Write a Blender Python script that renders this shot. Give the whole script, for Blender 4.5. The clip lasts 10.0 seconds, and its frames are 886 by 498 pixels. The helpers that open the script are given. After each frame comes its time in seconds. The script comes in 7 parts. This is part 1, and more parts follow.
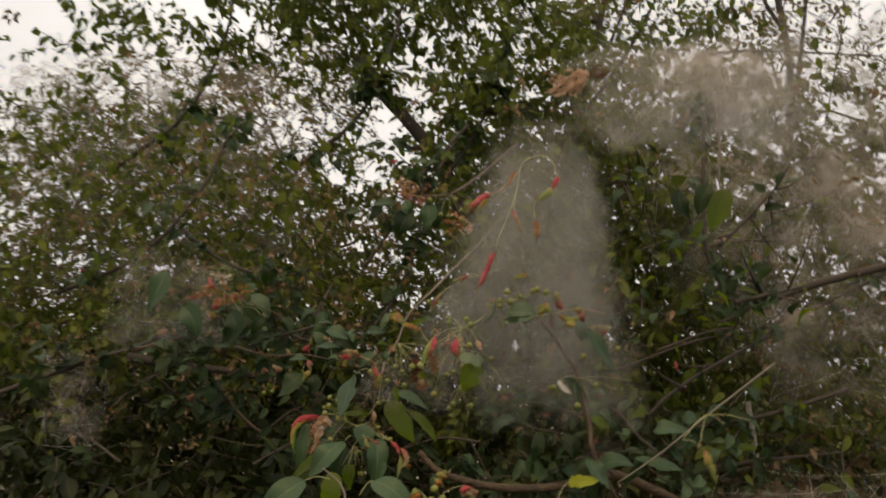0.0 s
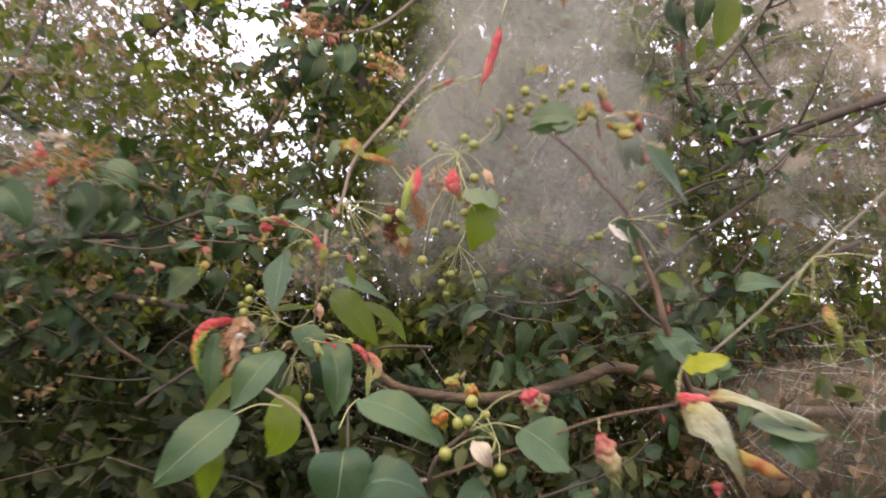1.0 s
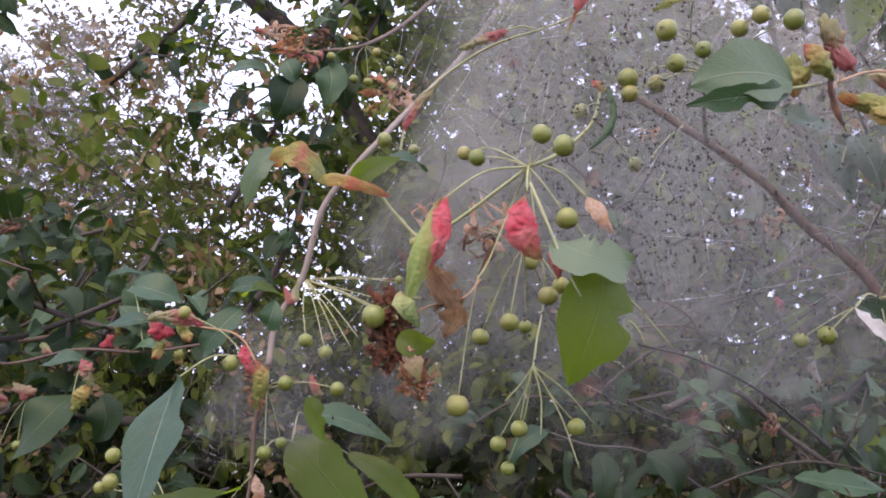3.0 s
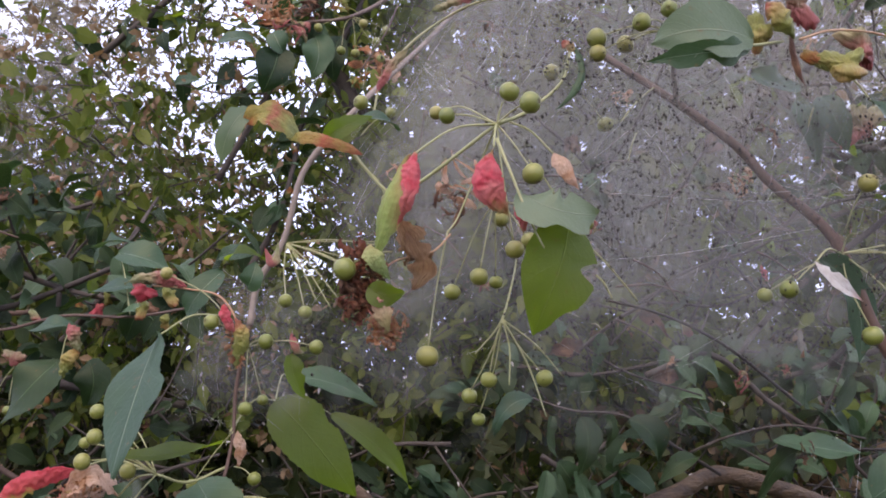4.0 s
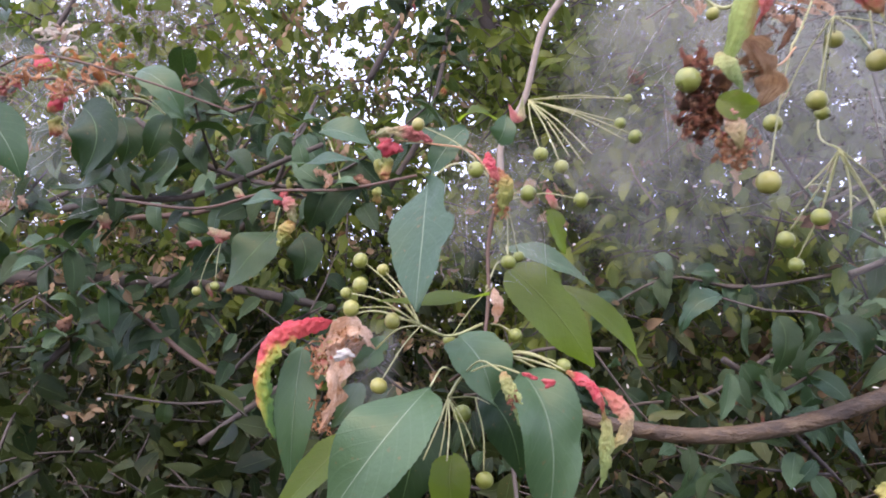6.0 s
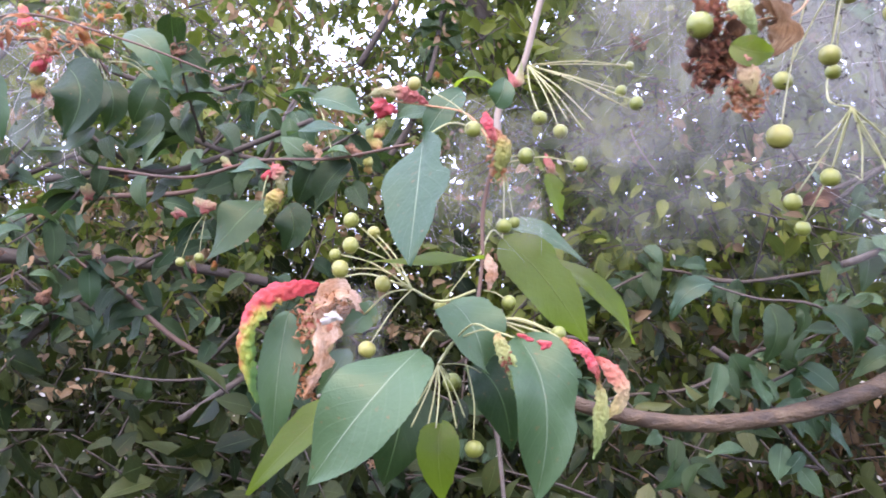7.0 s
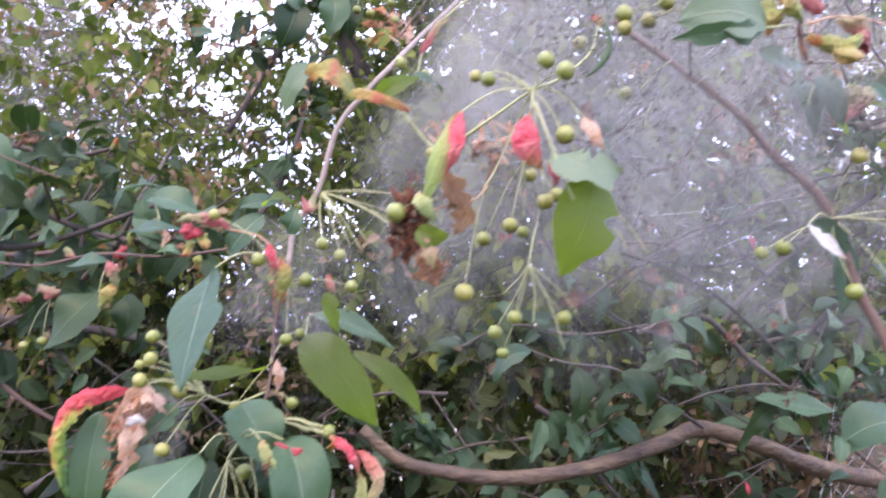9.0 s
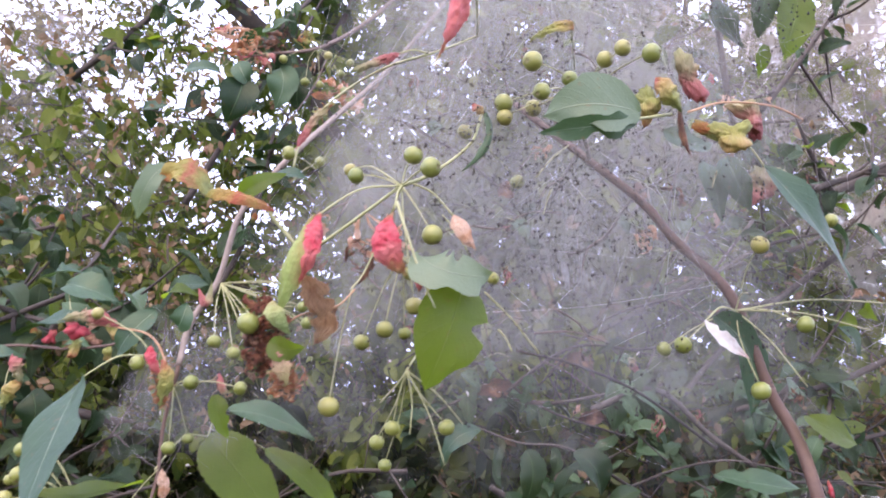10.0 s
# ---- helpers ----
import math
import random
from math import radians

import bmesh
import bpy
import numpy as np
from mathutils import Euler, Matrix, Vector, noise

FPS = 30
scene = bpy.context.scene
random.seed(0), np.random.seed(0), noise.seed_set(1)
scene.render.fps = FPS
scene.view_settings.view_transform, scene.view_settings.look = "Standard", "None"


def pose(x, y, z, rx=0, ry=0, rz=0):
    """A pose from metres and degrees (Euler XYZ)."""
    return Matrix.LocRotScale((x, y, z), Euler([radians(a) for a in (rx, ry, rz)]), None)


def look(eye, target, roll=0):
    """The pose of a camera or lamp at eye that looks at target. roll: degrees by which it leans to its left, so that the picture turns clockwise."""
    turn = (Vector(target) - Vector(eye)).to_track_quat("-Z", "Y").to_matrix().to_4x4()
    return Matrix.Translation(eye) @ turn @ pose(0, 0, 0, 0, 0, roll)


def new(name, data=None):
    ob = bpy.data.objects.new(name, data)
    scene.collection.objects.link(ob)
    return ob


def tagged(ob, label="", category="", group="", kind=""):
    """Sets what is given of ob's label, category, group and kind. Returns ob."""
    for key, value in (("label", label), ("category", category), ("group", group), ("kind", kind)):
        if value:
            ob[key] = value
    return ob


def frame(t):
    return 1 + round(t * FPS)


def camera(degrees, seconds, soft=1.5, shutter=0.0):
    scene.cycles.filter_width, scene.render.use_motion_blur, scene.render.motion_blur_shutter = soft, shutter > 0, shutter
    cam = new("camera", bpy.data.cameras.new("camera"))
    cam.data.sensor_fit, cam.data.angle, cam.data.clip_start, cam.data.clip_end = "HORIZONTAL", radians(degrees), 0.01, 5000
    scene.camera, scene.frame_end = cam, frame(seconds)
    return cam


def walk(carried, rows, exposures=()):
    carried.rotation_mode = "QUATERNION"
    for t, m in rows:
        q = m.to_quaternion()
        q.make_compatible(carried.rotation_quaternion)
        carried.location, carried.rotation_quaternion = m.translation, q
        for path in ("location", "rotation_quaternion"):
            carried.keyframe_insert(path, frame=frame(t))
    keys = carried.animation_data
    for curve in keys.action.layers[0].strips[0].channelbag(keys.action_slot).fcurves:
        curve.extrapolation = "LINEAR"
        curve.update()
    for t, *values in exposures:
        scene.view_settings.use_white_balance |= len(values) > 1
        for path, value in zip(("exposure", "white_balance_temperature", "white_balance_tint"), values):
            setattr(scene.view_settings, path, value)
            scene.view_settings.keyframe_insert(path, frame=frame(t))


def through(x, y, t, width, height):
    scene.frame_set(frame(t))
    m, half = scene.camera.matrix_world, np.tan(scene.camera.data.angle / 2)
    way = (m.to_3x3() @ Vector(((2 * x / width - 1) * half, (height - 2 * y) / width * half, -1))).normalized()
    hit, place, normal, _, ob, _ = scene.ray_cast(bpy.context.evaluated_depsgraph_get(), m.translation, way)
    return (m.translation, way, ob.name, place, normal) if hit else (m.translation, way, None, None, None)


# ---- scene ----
cam = camera(59.5, 10.0, soft=1.8, shutter=0.5)
PATH = [
    (0, (0.025, 0.042, 1.61), (-0.018, 2.011, 1.96), 3.9),
    (0.5, (-0.098, 0.257, 1.58), (0.057, 2.232, 1.851), 0.6),
    (1, (-0.089, 0.518, 1.544), (0.191, 2.491, 1.711), -1.6),
    (1.5, (-0.053, 0.828, 1.555), (0.273, 2.791, 1.76), -0.5),
    (2, (-0.048, 0.946, 1.598), (0.199, 2.905, 1.916), -2.0),
    (3.3, (-0.047, 0.932, 1.606), (0.21, 2.884, 1.959), -3.6),
    (3.5, (-0.04, 0.929, 1.605), (0.229, 2.882, 1.946), -3.5),
    (4, (-0.037, 0.929, 1.593), (0.217, 2.89, 1.891), -3.5),
    (4.5, (-0.052, 0.928, 1.593), (0.19, 2.894, 1.874), -3.0),
    (5, (-0.069, 0.936, 1.58), (0.107, 2.914, 1.819), -3.4),
    (5.5, (-0.115, 0.951, 1.563), (-0.074, 2.943, 1.735), -3.2),
    (6.8, (-0.146, 0.987, 1.538), (-0.112, 2.982, 1.668), -0.9),
    (7, (-0.143, 0.985, 1.534), (-0.095, 2.98, 1.669), -0.7),
    (7.5, (-0.138, 0.968, 1.547), (-0.056, 2.962, 1.691), -0.8),
    (8, (-0.125, 0.941, 1.555), (0.017, 2.931, 1.702), -0.8),
    (8.5, (-0.105, 0.916, 1.559), (0.108, 2.899, 1.712), -0.7),
    (9, (-0.069, 0.889, 1.58), (0.216, 2.859, 1.783), -1.4),
    (9.5, (-0.033, 0.885, 1.599), (0.285, 2.841, 1.87), -2.1),
    (10, (0.001, 0.903, 1.607), (0.291, 2.852, 1.946), -2.6),
]
EXPOSURES = [
    (0.0, -0.63, 15600, 6), (0.5, 0.16, 19000, 6), (0.9, 0.65, 12600, 10), (1.2, 1.24, 8800, 18), (1.5, 1.76, 7500, 19), (2.0, 1.51, 7300, 20), (2.6, 0.96, 7700, 20),
    (3.5, 0.41, 8050, 18), (5.0, 0.68, 8050, 18), (5.7, 1.04, 7800, 19), (6.8, 1.71, 7350, 21), (7.5, 1.81, 7100, 22), (8.5, 1.56, 7150, 23), (9.0, 1.47, 7200, 23), (10.0, 1.25, 7500, 22),
]
walk(cam, [(t, look(eye, target, roll)) for t, eye, target, roll in PATH], EXPOSURES)

# ---- light: a bright overcast sky, with a broad weak sun behind the cloud ----
SUN_HEIGHT, SUN_TURN = 58.0, 200.0
world = bpy.data.worlds.new("overcast_sky")
scene.world = world
world.use_nodes = True
wn = world.node_tree.nodes
wl = world.node_tree.links
wn.clear()
sky = wn.new("ShaderNodeTexSky")
sky.sky_type, sky.sun_disc = "NISHITA", False
sky.sun_elevation, sky.sun_rotation = radians(SUN_HEIGHT), radians(SUN_TURN)
sky.air_density, sky.dust_density, sky.ozone_density = 1.0, 3.0, 1.0
cloud = wn.new("ShaderNodeTexNoise")
cloud.inputs["Scale"].default_value, cloud.inputs["Detail"].default_value = 2.2, 5.0
cloud_ramp = wn.new("ShaderNodeMapRange")
cloud_ramp.inputs["From Min"].default_value, cloud_ramp.inputs["From Max"].default_value = 0.3, 0.7
cloud_ramp.inputs["To Min"].default_value, cloud_ramp.inputs["To Max"].default_value = 0.7, 0.95
wl.new(cloud.outputs["Fac"], cloud_ramp.inputs["Value"])
veil = wn.new("ShaderNodeMix")
veil.data_type = "RGBA"
wl.new(cloud_ramp.outputs["Result"], veil.inputs["Factor"])
wl.new(sky.outputs["Color"], veil.inputs["A"])
veil.inputs["B"].default_value = (14.0, 17.4, 28.0, 1)
sky_out = wn.new("ShaderNodeBackground")
sky_out.inputs["Strength"].default_value = 0.1
wl.new(veil.outputs["Result"], sky_out.inputs["Color"])
world_out = wn.new("ShaderNodeOutputWorld")
wl.new(sky_out.outputs["Background"], world_out.inputs["Surface"])

sun = new("sun", bpy.data.lights.new("sun", "SUN"))
sun.data.energy, sun.data.angle, sun.data.color = 1.6, radians(40), (1.0, 0.82, 0.5)
sun_way = Vector((math.sin(radians(SUN_TURN)) * math.cos(radians(SUN_HEIGHT)), math.cos(radians(SUN_TURN)) * math.cos(radians(SUN_HEIGHT)), math.sin(radians(SUN_HEIGHT))))
sun.matrix_world = look((0, 0, 12), Vector((0, 0, 12)) - sun_way)


# ---- materials ----
def material(name):
    m = bpy.data.materials.new(name)
    m.use_nodes = True
    m.node_tree.nodes.clear()
    return m, m.node_tree.nodes, m.node_tree.links


def node(nodes, kind, **values):
    n = nodes.new(kind)
    for key, value in values.items():
        n.inputs[key.replace("_", " ")].default_value = value
    return n


def ramp(nodes, links, source, stops):
    r = nodes.new("ShaderNodeValToRGB")
    e = r.color_ramp.elements
    while len(e) < len(stops):
        e.new(0.5)
    for el, (at, col) in zip(e, stops):
        el.position, el.color = at, (*col, 1)
    links.new(source, r.inputs["Fac"])
    return r


def mix(nodes, links, fac, a, b, blend="MIX"):
    m = nodes.new("ShaderNodeMix")
    m.data_type, m.blend_type = "RGBA", blend
    for socket, value in (("Factor", fac), ("A", a), ("B", b)):
        if isinstance(value, bpy.types.NodeSocket):
            links.new(value, m.inputs[socket])
        elif isinstance(value, tuple):
            m.inputs[socket].default_value = (*value, 1)
        else:
            m.inputs[socket].default_value = value
    return m.outputs["Result"]


def leaf_material(name, dark, light, vein, through_colour, through=0.35, rough=0.42, island=False, spots=(0.16, 0.07, 0.03), spot_amount=0.55, shine=0.42):
    """A leaf: two greens that vary by leaf and by patch, pale veins laid out by its length and width, light let through."""
    m, nodes, links = material(name)
    if island:
        rnd = nodes.new("ShaderNodeNewGeometry").outputs["Random Per Island"]
    else:
        rnd = nodes.new("ShaderNodeObjectInfo").outputs["Random"]
    geo = nodes.new("ShaderNodeTexCoord")
    patch = node(nodes, "ShaderNodeTexNoise", Scale=45.0, Detail=6.0, Roughness=0.62)
    links.new(geo.outputs["Object"], patch.inputs["Vector"])
    two = nodes.new("ShaderNodeMath")
    two.operation = "MULTIPLY_ADD"
    links.new(patch.outputs["Fac"], two.inputs[0])
    two.inputs[1].default_value = 0.7
    spread = nodes.new("ShaderNodeMapRange")
    links.new(rnd, spread.inputs["Value"])
    spread.inputs["To Min"].default_value, spread.inputs["To Max"].default_value = -0.3, 0.55
    links.new(spread.outputs["Result"], two.inputs[2])
    base = ramp(nodes, links, two.outputs[0], [(0.1, dark), (0.9, light)]).outputs["Color"]
    fine = node(nodes, "ShaderNodeTexNoise", Scale=260.0, Detail=3.0)
    links.new(geo.outputs["Object"], fine.inputs["Vector"])
    spotty = nodes.new("ShaderNodeMapRange")
    links.new(fine.outputs["Fac"], spotty.inputs["Value"])
    spotty.inputs["From Min"].default_value, spotty.inputs["From Max"].default_value = 0.66, 0.74
    spotty.inputs["To Max"].default_value = spot_amount
    base = mix(nodes, links, spotty.outputs["Result"], base, spots)
    uv = nodes.new("ShaderNodeUVMap")
    split = nodes.new("ShaderNodeSeparateXYZ")
    links.new(uv.outputs["UV"], split.inputs["Vector"])
    side = nodes.new("ShaderNodeMath")
    side.operation = "ABSOLUTE"
    links.new(split.outputs["Y"], side.inputs[0])
    rib = nodes.new("ShaderNodeMapRange")
    links.new(side.outputs[0], rib.inputs["Value"])
    rib.inputs["From Min"].default_value, rib.inputs["From Max"].default_value = 0.008, 0.03
    rib.inputs["To Min"].default_value, rib.inputs["To Max"].default_value = 0.75, 0.0
    slant = nodes.new("ShaderNodeMath")
    slant.operation = "MULTIPLY_ADD"
    links.new(side.outputs[0], slant.inputs[0])
    slant.inputs[1].default_value = -0.28
    links.new(split.outputs["X"], slant.inputs[2])
    many = nodes.new("ShaderNodeMath")
    many.operation = "MULTIPLY"
    links.new(slant.outputs[0], many.inputs[0])
    many.inputs[1].default_value = 8.5
    saw = nodes.new("ShaderNodeMath")
    saw.operation = "PINGPONG"
    links.new(many.outputs[0], saw.inputs[0])
    saw.inputs[1].default_value = 0.5
    rib2 = nodes.new("ShaderNodeMapRange")
    links.new(saw.outputs[0], rib2.inputs["Value"])
    rib2.inputs["From Min"].default_value, rib2.inputs["From Max"].default_value = 0.0, 0.09
    rib2.inputs["To Min"].default_value, rib2.inputs["To Max"].default_value = 0.06, 0.0
    veins = nodes.new("ShaderNodeMath")
    veins.operation = "MAXIMUM"
    links.new(rib.outputs["Result"], veins.inputs[0])
    links.new(rib2.outputs["Result"], veins.inputs[1])
    colour = mix(nodes, links, veins.outputs[0], base, vein)
    bump = node(nodes, "ShaderNodeBump", Strength=0.6, Distance=0.002)
    height = nodes.new("ShaderNodeMath")
    height.operation = "MULTIPLY_ADD"
    links.new(veins.outputs[0], height.inputs[0])
    height.inputs[1].default_value = -0.8
    links.new(patch.outputs["Fac"], height.inputs[2])
    links.new(height.outputs[0], bump.inputs["Height"])
    skin = node(nodes, "ShaderNodeBsdfPrincipled", Roughness=rough)
    skin.inputs["Specular IOR Level"].default_value = shine
    links.new(colour, skin.inputs["Base Color"])
    links.new(bump.outputs["Normal"], skin.inputs["Normal"])
    glow = nodes.new("ShaderNodeBsdfTranslucent")
    links.new(mix(nodes, links, 0.65, colour, through_colour), glow.inputs["Color"])
    links.new(bump.outputs["Normal"], glow.inputs["Normal"])
    blend = nodes.new("ShaderNodeMixShader")
    blend.inputs["Fac"].default_value = through
    links.new(skin.outputs["BSDF"], blend.inputs[1])
    links.new(glow.outputs["BSDF"], blend.inputs[2])
    out = nodes.new("ShaderNodeOutputMaterial")
    links.new(blend.outputs["Shader"], out.inputs["Surface"])
    return m


def curl_material(name, stops, through=0.25, rough=0.5, fibres=0.7, across=0.0):
    """A galled, rolled leaf, whose colours run from its stalk to its tip, and from margin to margin by across, in blotches."""
    m, nodes, links = material(name)
    uv = nodes.new("ShaderNodeUVMap")
    split = nodes.new("ShaderNodeSeparateXYZ")
    links.new(uv.outputs["UV"], split.inputs["Vector"])
    geo = nodes.new("ShaderNodeTexCoord")
    patch = node(nodes, "ShaderNodeTexNoise", Scale=90.0, Detail=4.0, Roughness=0.6)
    links.new(geo.outputs["Object"], patch.inputs["Vector"])
    move = nodes.new("ShaderNodeMath")
    move.operation = "MULTIPLY_ADD"
    links.new(patch.outputs["Fac"], move.inputs[0])
    move.inputs[1].default_value = 0.7
    slope = nodes.new("ShaderNodeMath")
    slope.operation = "MULTIPLY_ADD"
    links.new(split.outputs["Y"], slope.inputs[0])
    slope.inputs[1].default_value = across
    links.new(split.outputs["X"], slope.inputs[2])
    links.new(slope.outputs[0], move.inputs[2])
    back = nodes.new("ShaderNodeMath")
    back.operation = "SUBTRACT"
    links.new(move.outputs[0], back.inputs[0])
    back.inputs[1].default_value = 0.35
    colour = ramp(nodes, links, back.outputs[0], stops).outputs["Color"]
    fine = node(nodes, "ShaderNodeTexNoise", Scale=420.0, Detail=3.0)
    links.new(geo.outputs["Object"], fine.inputs["Vector"])
    shade = ramp(nodes, links, fine.outputs["Fac"], [(0.32, (0.84, 0.81, 0.78)), (0.62, (1.0, 1.0, 1.0))]).outputs["Color"]
    colour = mix(nodes, links, 1.0, colour, shade, "MULTIPLY")
    drawn = nodes.new("ShaderNodeMapping")
    drawn.inputs["Scale"].default_value = (2.5, 9.0, 1.0)
    links.new(uv.outputs["UV"], drawn.inputs["Vector"])
    fibre = node(nodes, "ShaderNodeTexNoise", Scale=1.0, Detail=4.0, Roughness=0.65, Distortion=0.6)
    links.new(drawn.outputs["Vector"], fibre.inputs["Vector"])
    lines_shade = ramp(nodes, links, fibre.outputs["Fac"], [(0.36, (fibres, fibres * 0.93, fibres * 0.88)), (0.58, (1.0, 1.0, 1.0))]).outputs["Color"]
    colour = mix(nodes, links, 1.0, colour, lines_shade, "MULTIPLY")
    bump = node(nodes, "ShaderNodeBump", Strength=0.7, Distance=0.002)
    relief = nodes.new("ShaderNodeMath")
    relief.operation = "ADD"
    links.new(patch.outputs["Fac"], relief.inputs[0])
    links.new(fibre.outputs["Fac"], relief.inputs[1])
    links.new(relief.outputs[0], bump.inputs["Height"])
    skin = node(nodes, "ShaderNodeBsdfPrincipled", Roughness=rough)
    links.new(colour, skin.inputs["Base Color"])
    links.new(bump.outputs["Normal"], skin.inputs["Normal"])
    glow = nodes.new("ShaderNodeBsdfTranslucent")
    links.new(colour, glow.inputs["Color"])
    blend = nodes.new("ShaderNodeMixShader")
    blend.inputs["Fac"].default_value = through
    links.new(skin.outputs["BSDF"], blend.inputs[1])
    links.new(glow.outputs["BSDF"], blend.inputs[2])
    out = nodes.new("ShaderNodeOutputMaterial")
    links.new(blend.outputs["Shader"], out.inputs["Surface"])
    return m


def solid_material(name, stops, scale, fine_scale, rough=0.7, bump=0.5, depth=0.002, stretch=(1, 1, 1), vary=0.0):
    """Bark, stalks, fruit skin, soil: one ramp of colours over noise at two sizes, with relief."""
    m, nodes, links = material(name)
    geo = nodes.new("ShaderNodeTexCoord")
    turn = nodes.new("ShaderNodeMapping")
    turn.inputs["Scale"].default_value = stretch
    links.new(geo.outputs["Object"], turn.inputs["Vector"])
    big = node(nodes, "ShaderNodeTexNoise", Scale=scale, Detail=4.0)
    small = node(nodes, "ShaderNodeTexNoise", Scale=fine_scale, Detail=4.0, Roughness=0.65)
    for n in (big, small):
        links.new(turn.outputs["Vector"], n.inputs["Vector"])
    both = nodes.new("ShaderNodeMath")
    both.operation = "MULTIPLY_ADD"
    links.new(small.outputs["Fac"], both.inputs[0])
    both.inputs[1].default_value = 0.45
    half = nodes.new("ShaderNodeMath")
    half.operation = "MULTIPLY"
    links.new(big.outputs["Fac"], half.inputs[0])
    half.inputs[1].default_value = 0.55
    links.new(half.outputs[0], both.inputs[2])
    shift = nodes.new("ShaderNodeMath")
    shift.operation = "MULTIPLY_ADD"
    links.new(nodes.new("ShaderNodeObjectInfo").outputs["Random"], shift.inputs[0])
    shift.inputs[1].default_value = vary
    links.new(both.outputs[0], shift.inputs[2])
    colour = ramp(nodes, links, shift.outputs[0], stops).outputs["Color"]
    relief = node(nodes, "ShaderNodeBump", Strength=bump, Distance=depth)
    links.new(small.outputs["Fac"], relief.inputs["Height"])
    skin = node(nodes, "ShaderNodeBsdfPrincipled", Roughness=rough)
    links.new(colour, skin.inputs["Base Color"])
    links.new(relief.outputs["Normal"], skin.inputs["Normal"])
    out = nodes.new("ShaderNodeOutputMaterial")
    links.new(skin.outputs["BSDF"], out.inputs["Surface"])
    return m


def silk_material(name, colour, thin, thick, scale, first=0.78, last=1.25, grain=(6, 2, 1)):
    """Caterpillar silk: a gauze of pale fibres, denser in streaks and patches, thinning to its edges."""
    m, nodes, links = material(name)
    geo = nodes.new("ShaderNodeTexCoord")
    total = None
    for turn, weight in ((0.3, 0.34), (1.35, 0.33), (2.5, 0.33)):
        place = nodes.new("ShaderNodeMapping")
        place.inputs["Rotation"].default_value = (0, turn, turn * 0.4)
        place.inputs["Scale"].default_value = (scale * grain[0], scale * grain[1], scale * grain[2])
        links.new(geo.outputs["Object"], place.inputs["Vector"])
        streak = node(nodes, "ShaderNodeTexNoise", Scale=9.0, Detail=6.0, Roughness=0.7, Distortion=0.8)
        links.new(place.outputs["Vector"], streak.inputs["Vector"])
        w = nodes.new("ShaderNodeMath")
        w.operation = "MULTIPLY_ADD"
        links.new(streak.outputs["Fac"], w.inputs[0])
        w.inputs[1].default_value = weight
        if total is None:
            w.inputs[2].default_value = 0.0
        else:
            links.new(total, w.inputs[2])
        total = w.outputs[0]
    cloudy = node(nodes, "ShaderNodeTexNoise", Scale=7.0, Detail=5.0, Roughness=0.6)
    links.new(geo.outputs["Object"], cloudy.inputs["Vector"])
    both = nodes.new("ShaderNodeMath")
    both.operation = "ADD"
    links.new(total, both.inputs[0])
    links.new(cloudy.outputs["Fac"], both.inputs[1])
    dense = nodes.new("ShaderNodeMapRange")
    links.new(both.outputs[0], dense.inputs["Value"])
    dense.inputs["From Min"].default_value, dense.inputs["From Max"].default_value = first, last
    dense.inputs["To Min"].default_value, dense.inputs["To Max"].default_value = thin, thick
    uv = nodes.new("ShaderNodeUVMap")
    edge = nodes.new("ShaderNodeSeparateXYZ")
    links.new(uv.outputs["UV"], edge.inputs["Vector"])
    ragged = node(nodes, "ShaderNodeTexNoise", Scale=11.0 * scale, Detail=6.0, Roughness=0.62)
    links.new(geo.outputs["Object"], ragged.inputs["Vector"])
    fade = None
    for axis in ("X", "Y"):
        away = nodes.new("ShaderNodeMath")
        away.operation = "PINGPONG"
        links.new(edge.outputs[axis], away.inputs[0])
        away.inputs[1].default_value = 0.5
        torn = nodes.new("ShaderNodeMath")
        torn.operation = "MULTIPLY_ADD"
        links.new(ragged.outputs["Fac"], torn.inputs[0])
        torn.inputs[1].default_value = -0.62
        links.new(away.outputs[0], torn.inputs[2])
        soft = nodes.new("ShaderNodeMapRange")
        soft.interpolation_type = "SMOOTHSTEP"
        links.new(torn.outputs[0], soft.inputs["Value"])
        soft.inputs["From Min"].default_value, soft.inputs["From Max"].default_value = -0.28, -0.06
        if fade is None:
            fade = soft.outputs["Result"]
        else:
            times = nodes.new("ShaderNodeMath")
            times.operation = "MULTIPLY"
            links.new(fade, times.inputs[0])
            links.new(soft.outputs["Result"], times.inputs[1])
            fade = times.outputs[0]
    cover = nodes.new("ShaderNodeMath")
    cover.operation = "MULTIPLY"
    links.new(dense.outputs["Result"], cover.inputs[0])
    links.new(fade, cover.inputs[1])
    clear = nodes.new("ShaderNodeBsdfTransparent")
    fibre = node(nodes, "ShaderNodeBsdfDiffuse", Color=(*colour, 1))
    lit = node(nodes, "ShaderNodeBsdfTranslucent", Color=(*colour, 1))
    fuzz = nodes.new("ShaderNodeMixShader")
    links.new(fibre.outputs["BSDF"], fuzz.inputs[1])
    links.new(lit.outputs["BSDF"], fuzz.inputs[2])
    blend = nodes.new("ShaderNodeMixShader")
    links.new(cover.outputs[0], blend.inputs["Fac"])
    links.new(clear.outputs["BSDF"], blend.inputs[1])
    links.new(fuzz.outputs["Shader"], blend.inputs[2])
    out = nodes.new("ShaderNodeOutputMaterial")
    links.new(blend.outputs["Shader"], out.inputs["Surface"])
    return m


